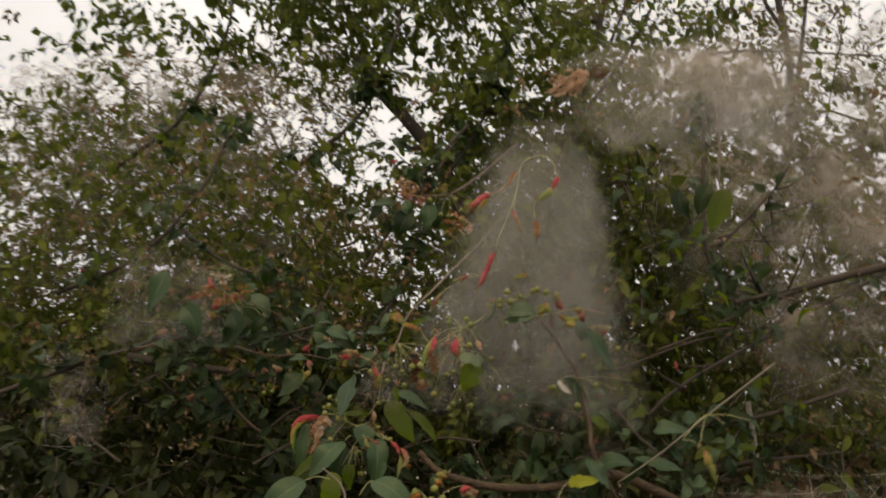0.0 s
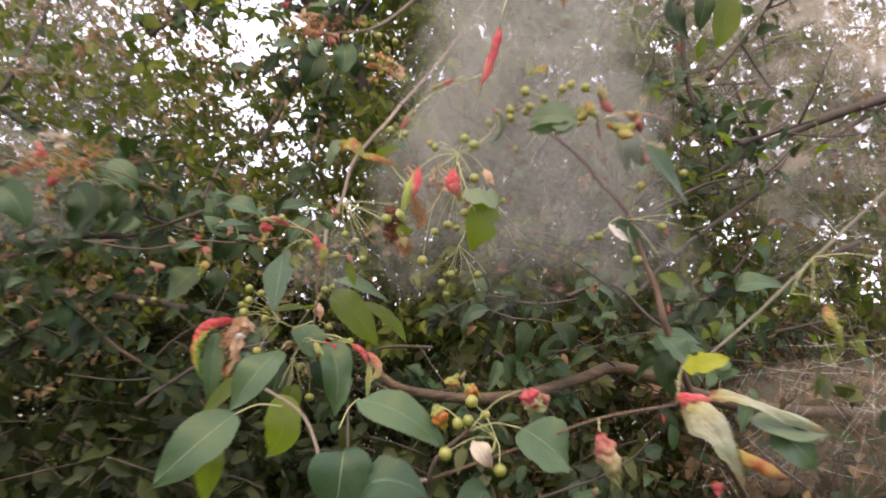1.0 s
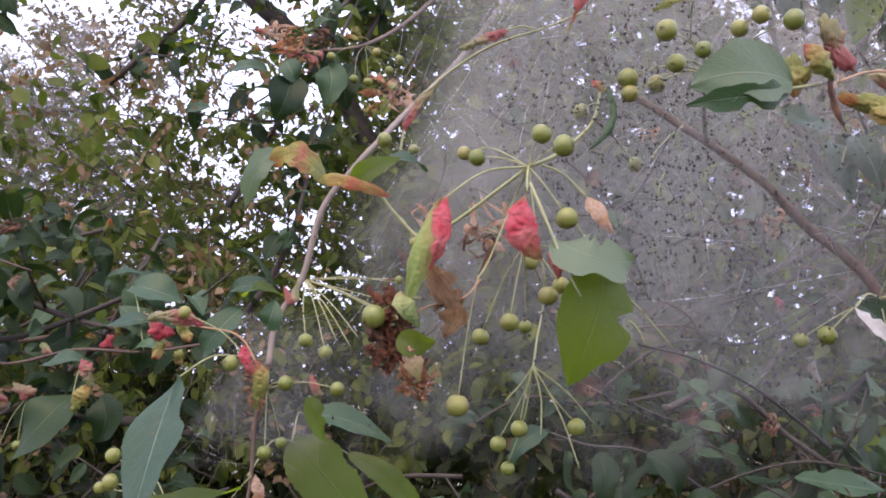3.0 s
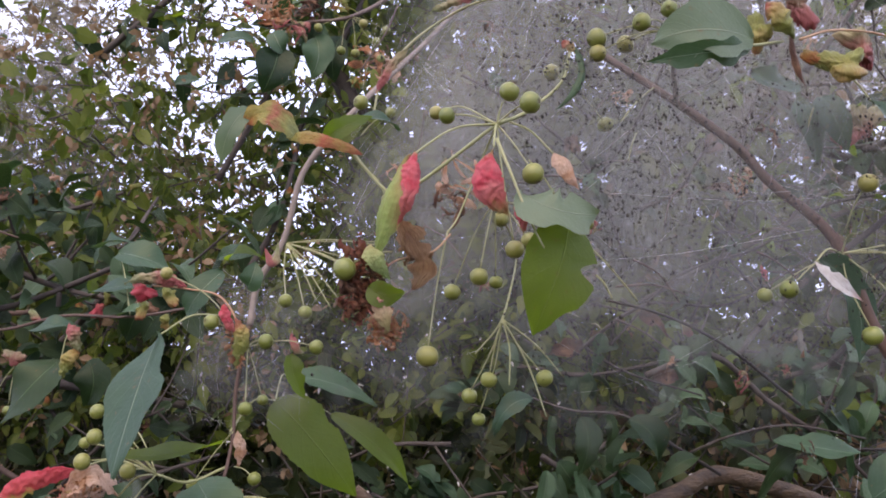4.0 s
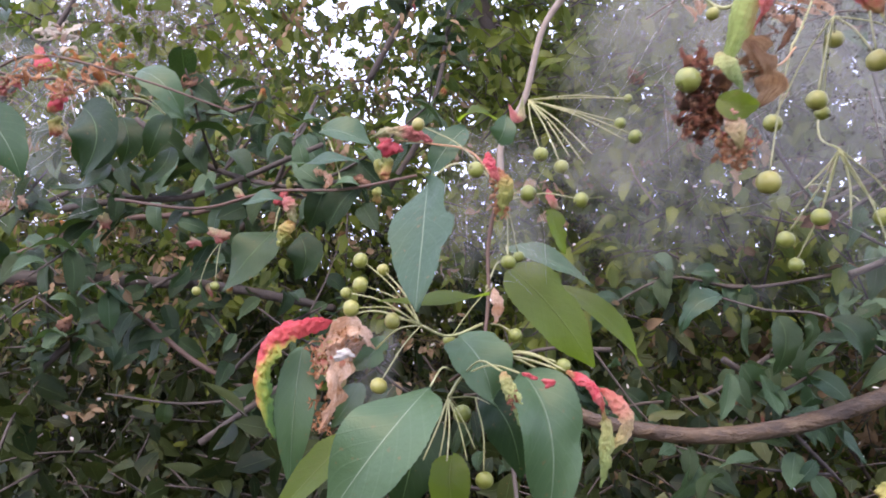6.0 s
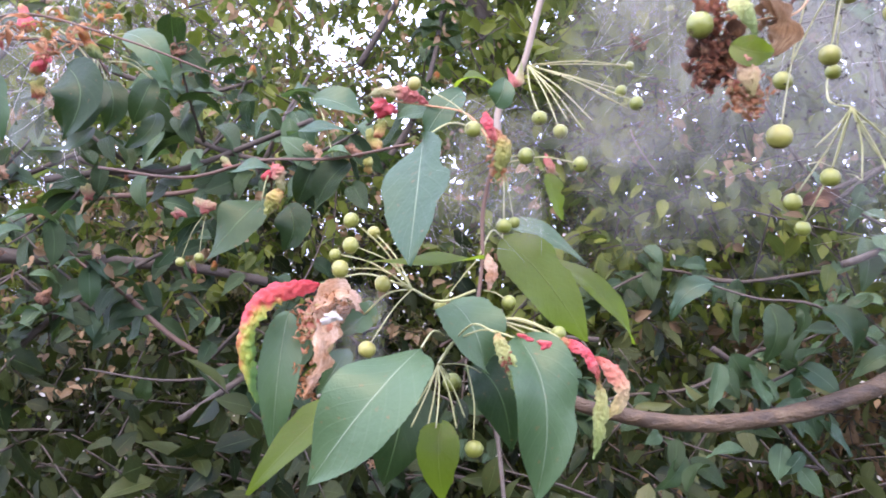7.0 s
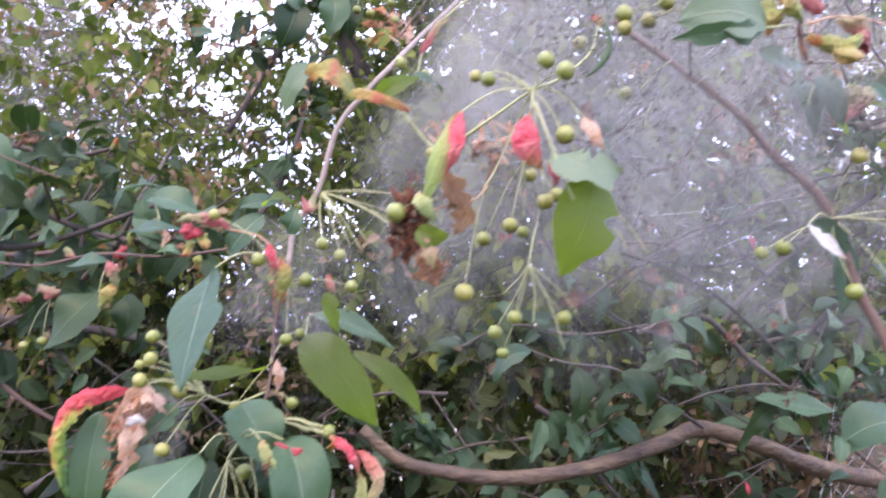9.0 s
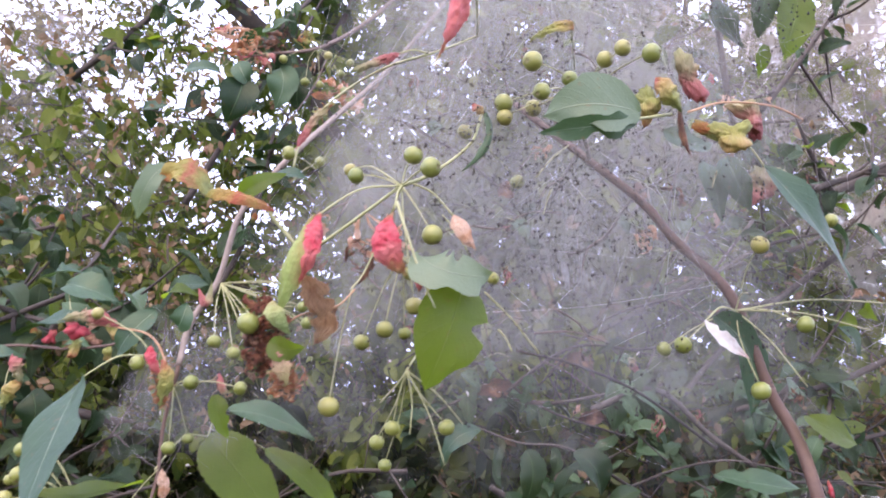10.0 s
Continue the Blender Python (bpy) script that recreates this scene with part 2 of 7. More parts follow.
GREEN = leaf_material("leaf_green", (0.0170, 0.0480, 0.0225), (0.0500, 0.0950, 0.0430), (0.2, 0.262, 0.175), (0.095, 0.19, 0.036), through=0.2, rough=0.46, shine=0.32)
LIME = leaf_material("leaf_lime", (0.0616, 0.1, 0.0108), (0.108, 0.15, 0.0231), (0.185, 0.231, 0.0616), (0.208, 0.323, 0.0154), through=0.62, rough=0.45)
YELLOW_LEAF = leaf_material("leaf_yellow", (0.216, 0.246, 0.0154), (0.308, 0.323, 0.0308), (0.308, 0.323, 0.077), (0.385, 0.424, 0.0308), through=0.4, rough=0.45)
PALE = leaf_material("leaf_pale", (0.0847, 0.131, 0.077), (0.154, 0.2, 0.123), (0.269, 0.308, 0.216), (0.231, 0.308, 0.0924), through=0.35, rough=0.5)
# Darker copy of the green leaf: deep-toned leaves, and shade put into the colour.
DEEP_SHADE = leaf_material("leaf_deep_shade", (0.0085, 0.0245, 0.0095), (0.0275, 0.0500, 0.0185), (0.0924, 0.154, 0.0693), (0.05, 0.1, 0.015), through=0.22, rough=0.45, shine=0.2)
CROWN = leaf_material("crown_leaves", (0.0225, 0.044, 0.0075), (0.150, 0.174, 0.028), (0.123, 0.169, 0.077), (0.154, 0.231, 0.0385), through=0.33, rough=0.5, island=True, shine=0.22)
# Low leaves: the shade beneath the trees is put into this dark green.
LOW_SHADE = leaf_material("low_shade_leaves", (0.004, 0.0105, 0.0035), (0.034, 0.045, 0.0125), (0.09, 0.13, 0.05), (0.045, 0.065, 0.01), through=0.2, rough=0.45, island=True, shine=0.18)
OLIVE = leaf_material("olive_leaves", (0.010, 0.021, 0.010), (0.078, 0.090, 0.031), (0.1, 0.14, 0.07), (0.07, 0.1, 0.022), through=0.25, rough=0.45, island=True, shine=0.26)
FAR = leaf_material("far_leaves", (0.0385, 0.0577, 0.0169), (0.139, 0.139, 0.0423), (0.123, 0.169, 0.077), (0.185, 0.231, 0.0616), through=0.45, rough=0.6, island=True, shine=0.15)
FAR_BROWN = leaf_material("stripped_far_leaves", (0.077, 0.077, 0.0423), (0.212, 0.186, 0.092), (0.185, 0.154, 0.0924), (0.231, 0.185, 0.077), through=0.45, rough=0.6, island=True, shine=0.15)
WITHERED = leaf_material("withered_leaves", (0.1, 0.0655, 0.0347), (0.262, 0.173, 0.0963), (0.293, 0.216, 0.131), (0.277, 0.154, 0.0616), through=0.35, rough=0.7, island=True)
RED_ALL = curl_material("red_gall", [(0.0, (0.385, 0.231, 0.0924)), (0.14, (0.539, 0.0462, 0.0693)), (0.38, (0.616, 0.115, 0.139)), (0.5, (0.554, 0.0385, 0.0655)), (0.64, (0.601, 0.154, 0.154)), (0.85, (0.424, 0.0924, 0.0693)), (1.0, (0.323, 0.277, 0.0924))], fibres=0.85)
RED_EDGE = curl_material("red_edged_curl", [(0.0, (0.508, 0.0385, 0.0616)), (0.45, (0.57, 0.077, 0.077)), (0.56, (0.508, 0.277, 0.077)), (0.66, (0.385, 0.385, 0.077)), (0.85, (0.185, 0.293, 0.0462)), (1.0, (0.077, 0.185, 0.0462))], through=0.35, across=0.3, fibres=0.85)
LIME_EDGE = curl_material("lime_curl_red_edge", [(0.0, (0.508, 0.077, 0.077)), (0.16, (0.462, 0.169, 0.0924)), (0.27, (0.416, 0.385, 0.139)), (0.6, (0.323, 0.416, 0.115)), (1.0, (0.231, 0.323, 0.077))], through=0.4, across=-0.3, fibres=0.85)
PEACH = curl_material("peach_curl", [(0.0, (0.585, 0.123, 0.108)), (0.3, (0.616, 0.277, 0.2)), (0.6, (0.57, 0.424, 0.246)), (1.0, (0.462, 0.424, 0.169))], through=0.4, fibres=0.85)
BROWN_SHEET = curl_material("brown_leaf_sheet", [(0.0, (0.308, 0.154, 0.0693)), (0.35, (0.447, 0.277, 0.154)), (0.6, (0.354, 0.193, 0.0924)), (0.8, (0.477, 0.308, 0.185)), (1.0, (0.277, 0.131, 0.0616))], through=0.6, rough=0.8, fibres=0.5)
RED_BROWN = curl_material("red_brown_shreds", [(0.0, (0.154, 0.0462, 0.027)), (0.4, (0.262, 0.0847, 0.0462)), (0.7, (0.385, 0.169, 0.0924)), (1.0, (0.108, 0.0347, 0.0231))], through=0.35, rough=0.8, fibres=0.6)
YELLOW = curl_material("yellow_curl", [(0.0, (0.385, 0.1, 0.0616)), (0.25, (0.385, 0.262, 0.077)), (0.6, (0.277, 0.293, 0.0693)), (1.0, (0.2, 0.231, 0.0616))])
ORANGE = curl_material("orange_curl", [(0.0, (0.123, 0.2, 0.0693)), (0.35, (0.277, 0.277, 0.0616)), (0.5, (0.424, 0.123, 0.0308)), (0.75, (0.347, 0.154, 0.0231)), (1.0, (0.154, 0.216, 0.0385))])
HOOK = curl_material("hooked_leaf", [(0.0, (0.462, 0.154, 0.0539)), (0.2, (0.424, 0.308, 0.077)), (0.42, (0.385, 0.354, 0.0924)), (0.55, (0.477, 0.154, 0.0924)), (0.7, (0.354, 0.347, 0.108)), (1.0, (0.2, 0.293, 0.154))], through=0.4)
NECK = curl_material("orange_neck", [(0.0, (0.323, 0.308, 0.077)), (0.3, (0.424, 0.262, 0.0693)), (0.5, (0.447, 0.108, 0.0539)), (0.7, (0.431, 0.277, 0.077)), (1.0, (0.462, 0.123, 0.0693))], through=0.35)
CREAM_GREEN = curl_material("cream_green_leaf", [(0.0, (0.385, 0.123, 0.0924)), (0.13, (0.308, 0.277, 0.115)), (0.45, (0.362, 0.385, 0.293)), (0.8, (0.293, 0.354, 0.246)), (1.0, (0.323, 0.231, 0.123))], fibres=0.8)
PINK = curl_material("pink_curl", [(0.0, (0.354, 0.077, 0.077)), (0.4, (0.4, 0.131, 0.108)), (0.62, (0.354, 0.285, 0.154)), (1.0, (0.2, 0.246, 0.0924))])
DEAD = curl_material("dead_leaf", [(0.0, (0.0616, 0.0262, 0.0154)), (0.35, (0.154, 0.0655, 0.0347)), (0.6, (0.293, 0.146, 0.077)), (0.75, (0.154, 0.0616, 0.0308)), (1.0, (0.0924, 0.0385, 0.02))], rough=0.75, fibres=0.35)
ORANGE_DEAD = curl_material("orange_dead_leaf", [(0.0, (0.323, 0.115, 0.0462)), (0.4, (0.508, 0.216, 0.0924)), (0.65, (0.585, 0.354, 0.208)), (1.0, (0.308, 0.108, 0.0462))], rough=0.75, fibres=0.5)
TAN = curl_material("tan_leaf", [(0.0, (0.68, 0.46, 0.33)), (0.4, (0.76, 0.55, 0.42)), (0.58, (0.6, 0.33, 0.19)), (0.8, (0.74, 0.51, 0.38)), (1.0, (0.57, 0.3, 0.17))], through=0.45, rough=0.75, fibres=0.8)
LIME_CURL = curl_material("lime_curl", [(0.0, (0.447, 0.308, 0.139)), (0.2, (0.416, 0.431, 0.169)), (0.6, (0.339, 0.416, 0.154)), (1.0, (0.231, 0.339, 0.108))], through=0.35)
CREAM = curl_material("cream_leaf", [(0.0, (0.477, 0.424, 0.339)), (0.6, (0.539, 0.501, 0.416)), (1.0, (0.424, 0.246, 0.177))], rough=0.6, fibres=0.8)
WHITE = curl_material("white_leaf", [(0.0, (0.631, 0.616, 0.593)), (0.8, (0.647, 0.631, 0.601)), (0.95, (0.477, 0.231, 0.2)), (1.0, (0.462, 0.193, 0.169))], through=0.3, rough=0.6, fibres=0.88)
STALK = solid_material("green_stalk", [(0.3, (0.216, 0.231, 0.0847)), (0.7, (0.323, 0.316, 0.169))], 40, 300, 0.5, 0.2, 0.0005)
RED_STALK = solid_material("red_stalk", [(0.3, (0.323, 0.123, 0.0693)), (0.7, (0.385, 0.262, 0.123))], 40, 300, 0.5, 0.2, 0.0005)
TWIG = solid_material("twig_bark", [(0.25, (0.115, 0.0847, 0.0655)), (0.75, (0.262, 0.208, 0.169))], 30, 220, 0.6, 0.4, 0.001)
DULL = solid_material("dull_bark", [(0.25, (0.062, 0.041, 0.031)), (0.75, (0.145, 0.1, 0.08))], 30, 220, 0.6, 0.4, 0.001)
RUST = solid_material("rust_bark", [(0.25, (0.055, 0.028, 0.019)), (0.75, (0.115, 0.066, 0.046))], 30, 220, 0.7, 0.4, 0.001)
BOUGH = solid_material("bough_bark", [(0.3, (0.016, 0.009, 0.0055)), (0.45, (0.047, 0.027, 0.015)), (0.55, (0.088, 0.052, 0.026)), (0.68, (0.165, 0.118, 0.066))], 26, 130, 0.6, 1.0, 0.006, (0.4, 1, 1))
BARK = solid_material("dark_bark", [(0.25, (0.0169, 0.0123, 0.01)), (0.75, (0.0693, 0.0508, 0.04))], 14, 110, 0.75, 0.6, 0.004)
GREY_TWIG = solid_material("grey_twig_bark", [(0.25, (0.0924, 0.077, 0.0655)), (0.75, (0.208, 0.185, 0.154))], 30, 220, 0.7, 0.4, 0.001)
GREY_WOOD = solid_material("pale_wood", [(0.25, (0.169, 0.154, 0.131)), (0.75, (0.37, 0.347, 0.3))], 30, 180, 0.7, 0.4, 0.001)
FRUIT = solid_material("fruit_skin", [(0.3, (0.0693, 0.0963, 0.0169)), (0.5, (0.123, 0.146, 0.027)), (0.68, (0.177, 0.189, 0.0423)), (0.85, (0.254, 0.208, 0.0616))], 60, 700, 0.36, 0.12, 0.0005, vary=0.28)
CALYX = solid_material("calyx_brown", [(0.3, (0.0385, 0.0231, 0.0115)), (0.7, (0.108, 0.0616, 0.0308))], 200, 900, 0.8, 0.4, 0.0005)
SOIL = solid_material("soil", [(0.3, (0.0539, 0.0423, 0.027)), (0.5, (0.0924, 0.077, 0.0462)), (0.7, (0.123, 0.131, 0.0539))], 1.4, 22, 0.95, 0.8, 0.02)
GRASS = leaf_material("grass_blades", (0.0616, 0.077, 0.0231), (0.185, 0.169, 0.0693), (0.231, 0.216, 0.108), (0.231, 0.231, 0.0616), through=0.35, rough=0.6, island=True)
FRASS = solid_material("frass", [(0.3, (0.00924, 0.0077, 0.00616)), (0.7, (0.027, 0.0216, 0.0154))], 200, 900, 0.9, 0.3, 0.0003)
SILK = silk_material("web_silk", (0.431, 0.424, 0.4), 0.04, 0.36, 2.0, 0.8, 1.22)
SILK_BACK = silk_material("inner_web_silk", (0.4, 0.389, 0.366), 0.08, 0.5, 1.3, 0.82, 1.2)
SILK_THIN = silk_material("thin_web_silk", (0.462, 0.447, 0.431), 0.04, 0.23, 2.0)
SILK_HAZE = silk_material("haze_web_silk", (0.477, 0.462, 0.462), 0.03, 0.26, 1.0, 0.82, 1.2, grain=(3, 3, 2))
SILK_DENSE = silk_material("dense_web_silk", (0.539, 0.493, 0.462), 0.1, 0.6, 1.4, 0.85, 1.2, grain=(3, 3, 2))
SILK_FAR = silk_material("far_web_silk", (0.493, 0.439, 0.4), 0.0, 0.6, 0.8, 0.86, 1.2, grain=(3, 3, 2))
SILK_BRUSH = silk_material("brush_web_silk", (0.37, 0.316, 0.269), 0.0, 0.34, 0.8, 0.82, 1.2)
thread_skin, tn, tl = material("silk_thread")
tl.new(node(tn, "ShaderNodeBsdfPrincipled", Base_Color=(0.72, 0.7, 0.68, 1), Roughness=0.45).outputs["BSDF"], tn.new("ShaderNodeOutputMaterial").inputs["Surface"])
THREAD = thread_skin


# ---- shapes ----
def empty(name, at, label, category, group="", kind=""):
    ob = new(name)
    ob.location = at
    ob.empty_display_size = 0.02
    return tagged(ob, label, category, group, kind)


def mesh_object(name, verts, faces, mat, parent=None, label="", uvs=None, smooth=True, mesh=None):
    if mesh is None:
        mesh = bpy.data.meshes.new(name)
        mesh.from_pydata([tuple(v) for v in verts], [], faces)
        if uvs is not None:
            layer = mesh.uv_layers.new(name="UVMap")
            loops = np.empty(len(mesh.loops), dtype=np.int32)
            mesh.loops.foreach_get("vertex_index", loops)
            layer.data.foreach_set("uv", np.asarray(uvs, dtype=np.float32)[loops].ravel())
        mesh.materials.append(mat)
        if smooth:
            mesh.polygons.foreach_set("use_smooth", [True] * len(mesh.polygons))
    ob = new(name, mesh)
    if parent is not None:
        ob.parent = parent
        home = parent
        shift = Vector(home.location)
        while home.parent is not None:
            home = home.parent
            shift += Vector(home.location)
        ob.location = -shift
    if label:
        ob["label"] = label
    return ob


def grid_faces(nu, nv, base=0, wrap=False):
    out = []
    for i in range(nu - 1):
        for j in range(nv if wrap else nv - 1):
            k = (j + 1) % nv
            out.append((base + i * nv + j, base + i * nv + k, base + (i + 1) * nv + k, base + (i + 1) * nv + j))
    return out


def curve_points(points, per):
    """A smooth line through the points (Catmull-Rom)."""
    p = [Vector(v) for v in points]
    p = [p[0] * 2 - p[1]] + p + [p[-1] * 2 - p[-2]]
    out = []
    for i in range(1, len(p) - 2):
        for s in range(per):
            t = s / per
            a, b, c, d = p[i - 1], p[i], p[i + 1], p[i + 2]
            out.append(0.5 * (2 * b + (c - a) * t + (2 * a - 5 * b + 4 * c - d) * t * t + (3 * b - a - 3 * c + d) * t ** 3))
    out.append(p[-2])
    return out


def tube_mesh(points, r0, r1, sides=8, per=6, knob=0.0, seed=0):
    line = curve_points(points, per) if per > 1 else [Vector(v) for v in points]
    n = len(line)
    verts = []
    side = Vector((0.31, 0.2, 0.93))
    for i, c in enumerate(line):
        way = (line[min(i + 1, n - 1)] - line[max(i - 1, 0)]).normalized()
        side = (side - way * side.dot(way))
        side = side.normalized() if side.length > 1e-5 else way.orthogonal().normalized()
        up = way.cross(side)
        r = r0 + (r1 - r0) * i / (n - 1)
        for j in range(sides):
            a = 2 * math.pi * j / sides
            rr = r
            if knob:
                rr *= 1 + knob * (noise.noise(Vector((i * 0.55, math.cos(a) * 1.2 + seed, math.sin(a) * 1.2))) + (0.8 if (i * 7 + seed) % 11 == 0 else 0))
            verts.append(c + (side * math.cos(a) + up * math.sin(a)) * rr)
    faces = grid_faces(n, sides, 0, True)
    verts.append(line[0]), verts.append(line[-1])
    a, b = len(verts) - 2, len(verts) - 1
    for j in range(sides):
        faces.append((a, (j + 1) % sides, j))
        faces.append((b, (n - 1) * sides + j, (n - 1) * sides + (j + 1) % sides))
    return verts, faces


def tube(name, points, r0, r1, mat, parent, label="", sides=8, per=6, knob=0.0):
    v, f = tube_mesh(points, r0, r1, sides, per, knob, len(bpy.data.objects) % 97)
    return mesh_object(name, v, f, mat, parent, label)


def leaf_mesh(base, middle, tip, width, face, fold=0.25, roll=0.0, lumps=0.0, bite=0.0, seed=0, nu=32, nv=9, shape=0.75, wave=0.045, strip=None):
    """A leaf along base-middle-tip. face: the way its upper side looks. fold: how far its halves rise; roll: how far they close into
    a tube; lumps: gall swellings; bite: how much of the margin is eaten away."""
    a, b, c = Vector(base), Vector(middle), Vector(tip)
    if strip is None:
        strip = roll >= 0.4
    if lumps:
        nu, nv = max(nu, 60), max(nv, 21)
    b = 2 * b - (a + c) / 2
    face = Vector(face).normalized()
    verts, uvs = [], []
    length = (c - a).length
    for i in range(nu):
        t = i / (nu - 1)
        at = a * (1 - t) ** 2 + b * 2 * t * (1 - t) + c * t * t
        way = ((b - a) * (1 - t) + (c - b) * t).normalized()
        up = (face - way * face.dot(way)).normalized()
        across = up.cross(way)
        rise = 0.66 * shape / 0.75
        peak = rise / (rise + 1.0)
        half = width / 2 * max(0.02, (t / peak) ** rise * ((1 - t) / (1 - peak)))
        if strip:
            half = width / 2 * max(0.03, min(1.0, (4.5 * t) ** 0.6, (3.2 * (1 - t)) ** 0.8)) * (0.86 + 0.3 * noise.noise(Vector((t * 5.5, seed, 2))))
        teeth = 1 + (0.055 if nu < 40 else 0.04) * (i % 2) * (1 - t)
        for j in range(nv):
            s = 2 * j / (nv - 1) - 1
            edge = half * (teeth if j in (0, nv - 1) else 1)
            if bite:
                g = noise.noise(Vector((t * 5.0 + seed, (1 if s > 0 else -1) * 3.1, seed * 0.37)))
                edge *= 1 - bite * max(0.0, g) * 1.6
            if roll:
                ang = s * roll * math.pi
                rad = edge / (roll * math.pi)
                x, z = rad * math.sin(ang), -rad * (1 - math.cos(ang))
            else:
                x, z = edge * s, edge * abs(s) * fold
            z += wave * width * (math.sin(t * 9 + seed + s * 1.3) + 1.2 * math.sin(t * 4 + seed * 2.1 + (1.5 if s > 0 else 0))) * abs(s)
            p = at + across * x + up * z
            if lumps:
                q = p * (3.8 / max(width, 0.004)) + Vector((seed, 0, 0))
                crease = 0.25 + 0.7 * noise.noise(q * 0.45) - abs(noise.noise(q)) * 0.9 + 0.55 * noise.noise(q * 2.3)
                p = p + (up * (1 - 1.4 * abs(s)) + across * s).normalized() * crease * min(lumps, 0.13) * width * 1.2
            verts.append(p)
            uvs.append((t, s))
    return verts, grid_faces(nu, nv), uvs


def leaf(parent, base, middle, tip, width, face, mat, stalk_from=None, label="", name="leaf", stalk=STALK, **kw):
    kw.setdefault("seed", (len(bpy.data.objects) * 0.73) % 40)
    kw.setdefault("bite", 0.16)
    v, f, uv = leaf_mesh(base, middle, tip, width, face, **kw)
    ob = mesh_object(name, v, f, mat, parent, label, uv)
    if stalk_from is not None:
        a, b = Vector(stalk_from), Vector(base)
        tube("petiole", [a, a.lerp(b, 0.5) + Vector((0, 0, 0.12 * (b - a).length)), b], 0.0006, 0.0005, stalk, parent, sides=6)
    return ob


def crumple(parent, at, size, mat, label, stretch=(1, 1, 1), sheets=4, name="withered_leaf", seed=0):
    """A dead leaf shrunk to a crumpled wad of folded sheets."""
    rng = random.Random(seed)
    verts, faces, uvs = [], [], []
    for k in range(sheets * 5):
        shred = k >= sheets
        d = Vector((rng.uniform(-1, 1), rng.uniform(-0.6, 0.6), rng.uniform(-1, 1))).normalized()
        mid = Vector(at) + Vector((rng.uniform(-.38, .38) * stretch[0], rng.uniform(-.25, .2) * stretch[1], rng.uniform(-.38, .38) * stretch[2])) * size
        half = Vector((d.x * stretch[0], d.y * stretch[1], d.z * stretch[2])) * size * (rng.uniform(0.15, 0.35) if shred else rng.uniform(0.3, 0.5))
        wide = size * (rng.uniform(0.06, 0.17) if shred else rng.uniform(0.2, 0.36))
        bend = Vector((rng.uniform(-.2, .2), -0.2, rng.uniform(-.2, .2))) * size
        v, f, uv = leaf_mesh(mid - half, mid + bend, mid + half, wide, (rng.uniform(-.9, .9), -1, rng.uniform(-.9, .9)), roll=rng.uniform(0.15, 0.38), lumps=0.09, bite=0.85, seed=rng.uniform(0, 30), nu=14, nv=9, wave=0.12, strip=shred)
        faces += [tuple(i + len(verts) for i in q) for q in f]
        verts += v
        uvs += uv
    return mesh_object(name, verts, faces, mat, parent, label, uvs)


def shreds(parent, at, size, mat, label, count=50, stretch=(1, 1, 1), name="withered_leaf", seed=0):
    """A dead leaf chewed to a hanging bunch of small curled flakes."""
    rng = random.Random(seed)
    verts, faces, uvs = [], [], []
    for k in range(count):
        off = Vector((rng.triangular(-.5, .5) * stretch[0], rng.triangular(-.3, .3) * stretch[1], rng.triangular(-.55, .55) * stretch[2])) * size
        mid = Vector(at) + off
        half = Vector((rng.uniform(-1, 1), rng.uniform(-0.7, 0.7), rng.uniform(-1.3, 0.6))).normalized() * size * rng.choice((0.05, 0.07, 0.1, 0.18))
        bend = Vector((rng.uniform(-.1, .1), rng.uniform(-.12, 0), rng.uniform(-.1, .1))) * size
        v, f, uv = leaf_mesh(mid - half, mid + bend, mid + half, size * rng.choice((0.05, 0.08, 0.12, 0.2)), (rng.uniform(-1, 1), -1, rng.uniform(-.8, 1)), roll=rng.uniform(0.1, 0.4), bite=0.9, seed=rng.uniform(0, 30), nu=9, nv=6, wave=0.2, strip=k % 3 == 0)
        faces += [tuple(i + len(verts) for i in q) for q in f]
        verts += v
        uvs += uv
    return mesh_object(name, verts, faces, mat, parent, label, uvs)


def gall(parent, at, size, mat, label, stretch=(1, 1, 1), lobes=4, name="gall", seed=0):
    """A leaf swollen by aphids into a bunch of puffy lobes with creased skin."""
    rng = random.Random(seed)
    nu, nv = 34, 42
    puffs = []
    for k in range(lobes + 2):
        puffs.append((Vector((rng.uniform(-1, 1), rng.uniform(-1, 0.6), rng.uniform(-1.2, 1.2))).normalized(), rng.uniform(0.25, 0.7), rng.uniform(5, 11)))
    verts, uvs = [], []
    for i in range(nu):
        t = math.pi * i / (nu - 1)
        for j in range(nv):
            a = 2 * math.pi * j / nv
            d = Vector((math.sin(t) * math.cos(a), math.sin(t) * math.sin(a), math.cos(t)))
            far = 0.34 + sum(high * math.exp(sharp * (d.dot(way) - 1)) for way, high, sharp in puffs)
            far *= 1.06 + 0.26 * noise.noise(d * 4.0 + Vector((seed * 1.7, 0, 4))) - 0.34 * abs(noise.noise(d * 6.5 + Vector((seed * 0.9, 3, 0)))) + 0.12 * noise.noise(d * 15.0)
            p = Vector((d.x * stretch[0], d.y * stretch[1], d.z * stretch[2])) * far * size * 0.5
            verts.append(Vector(at) + p)
            uvs.append((min(1, max(0, 0.5 + p.z / size * 0.8)), d.x))
    return mesh_object(name, verts, grid_faces(nu, nv, 0, True), mat, parent, label, uvs)


FRUIT_MESHES = {}


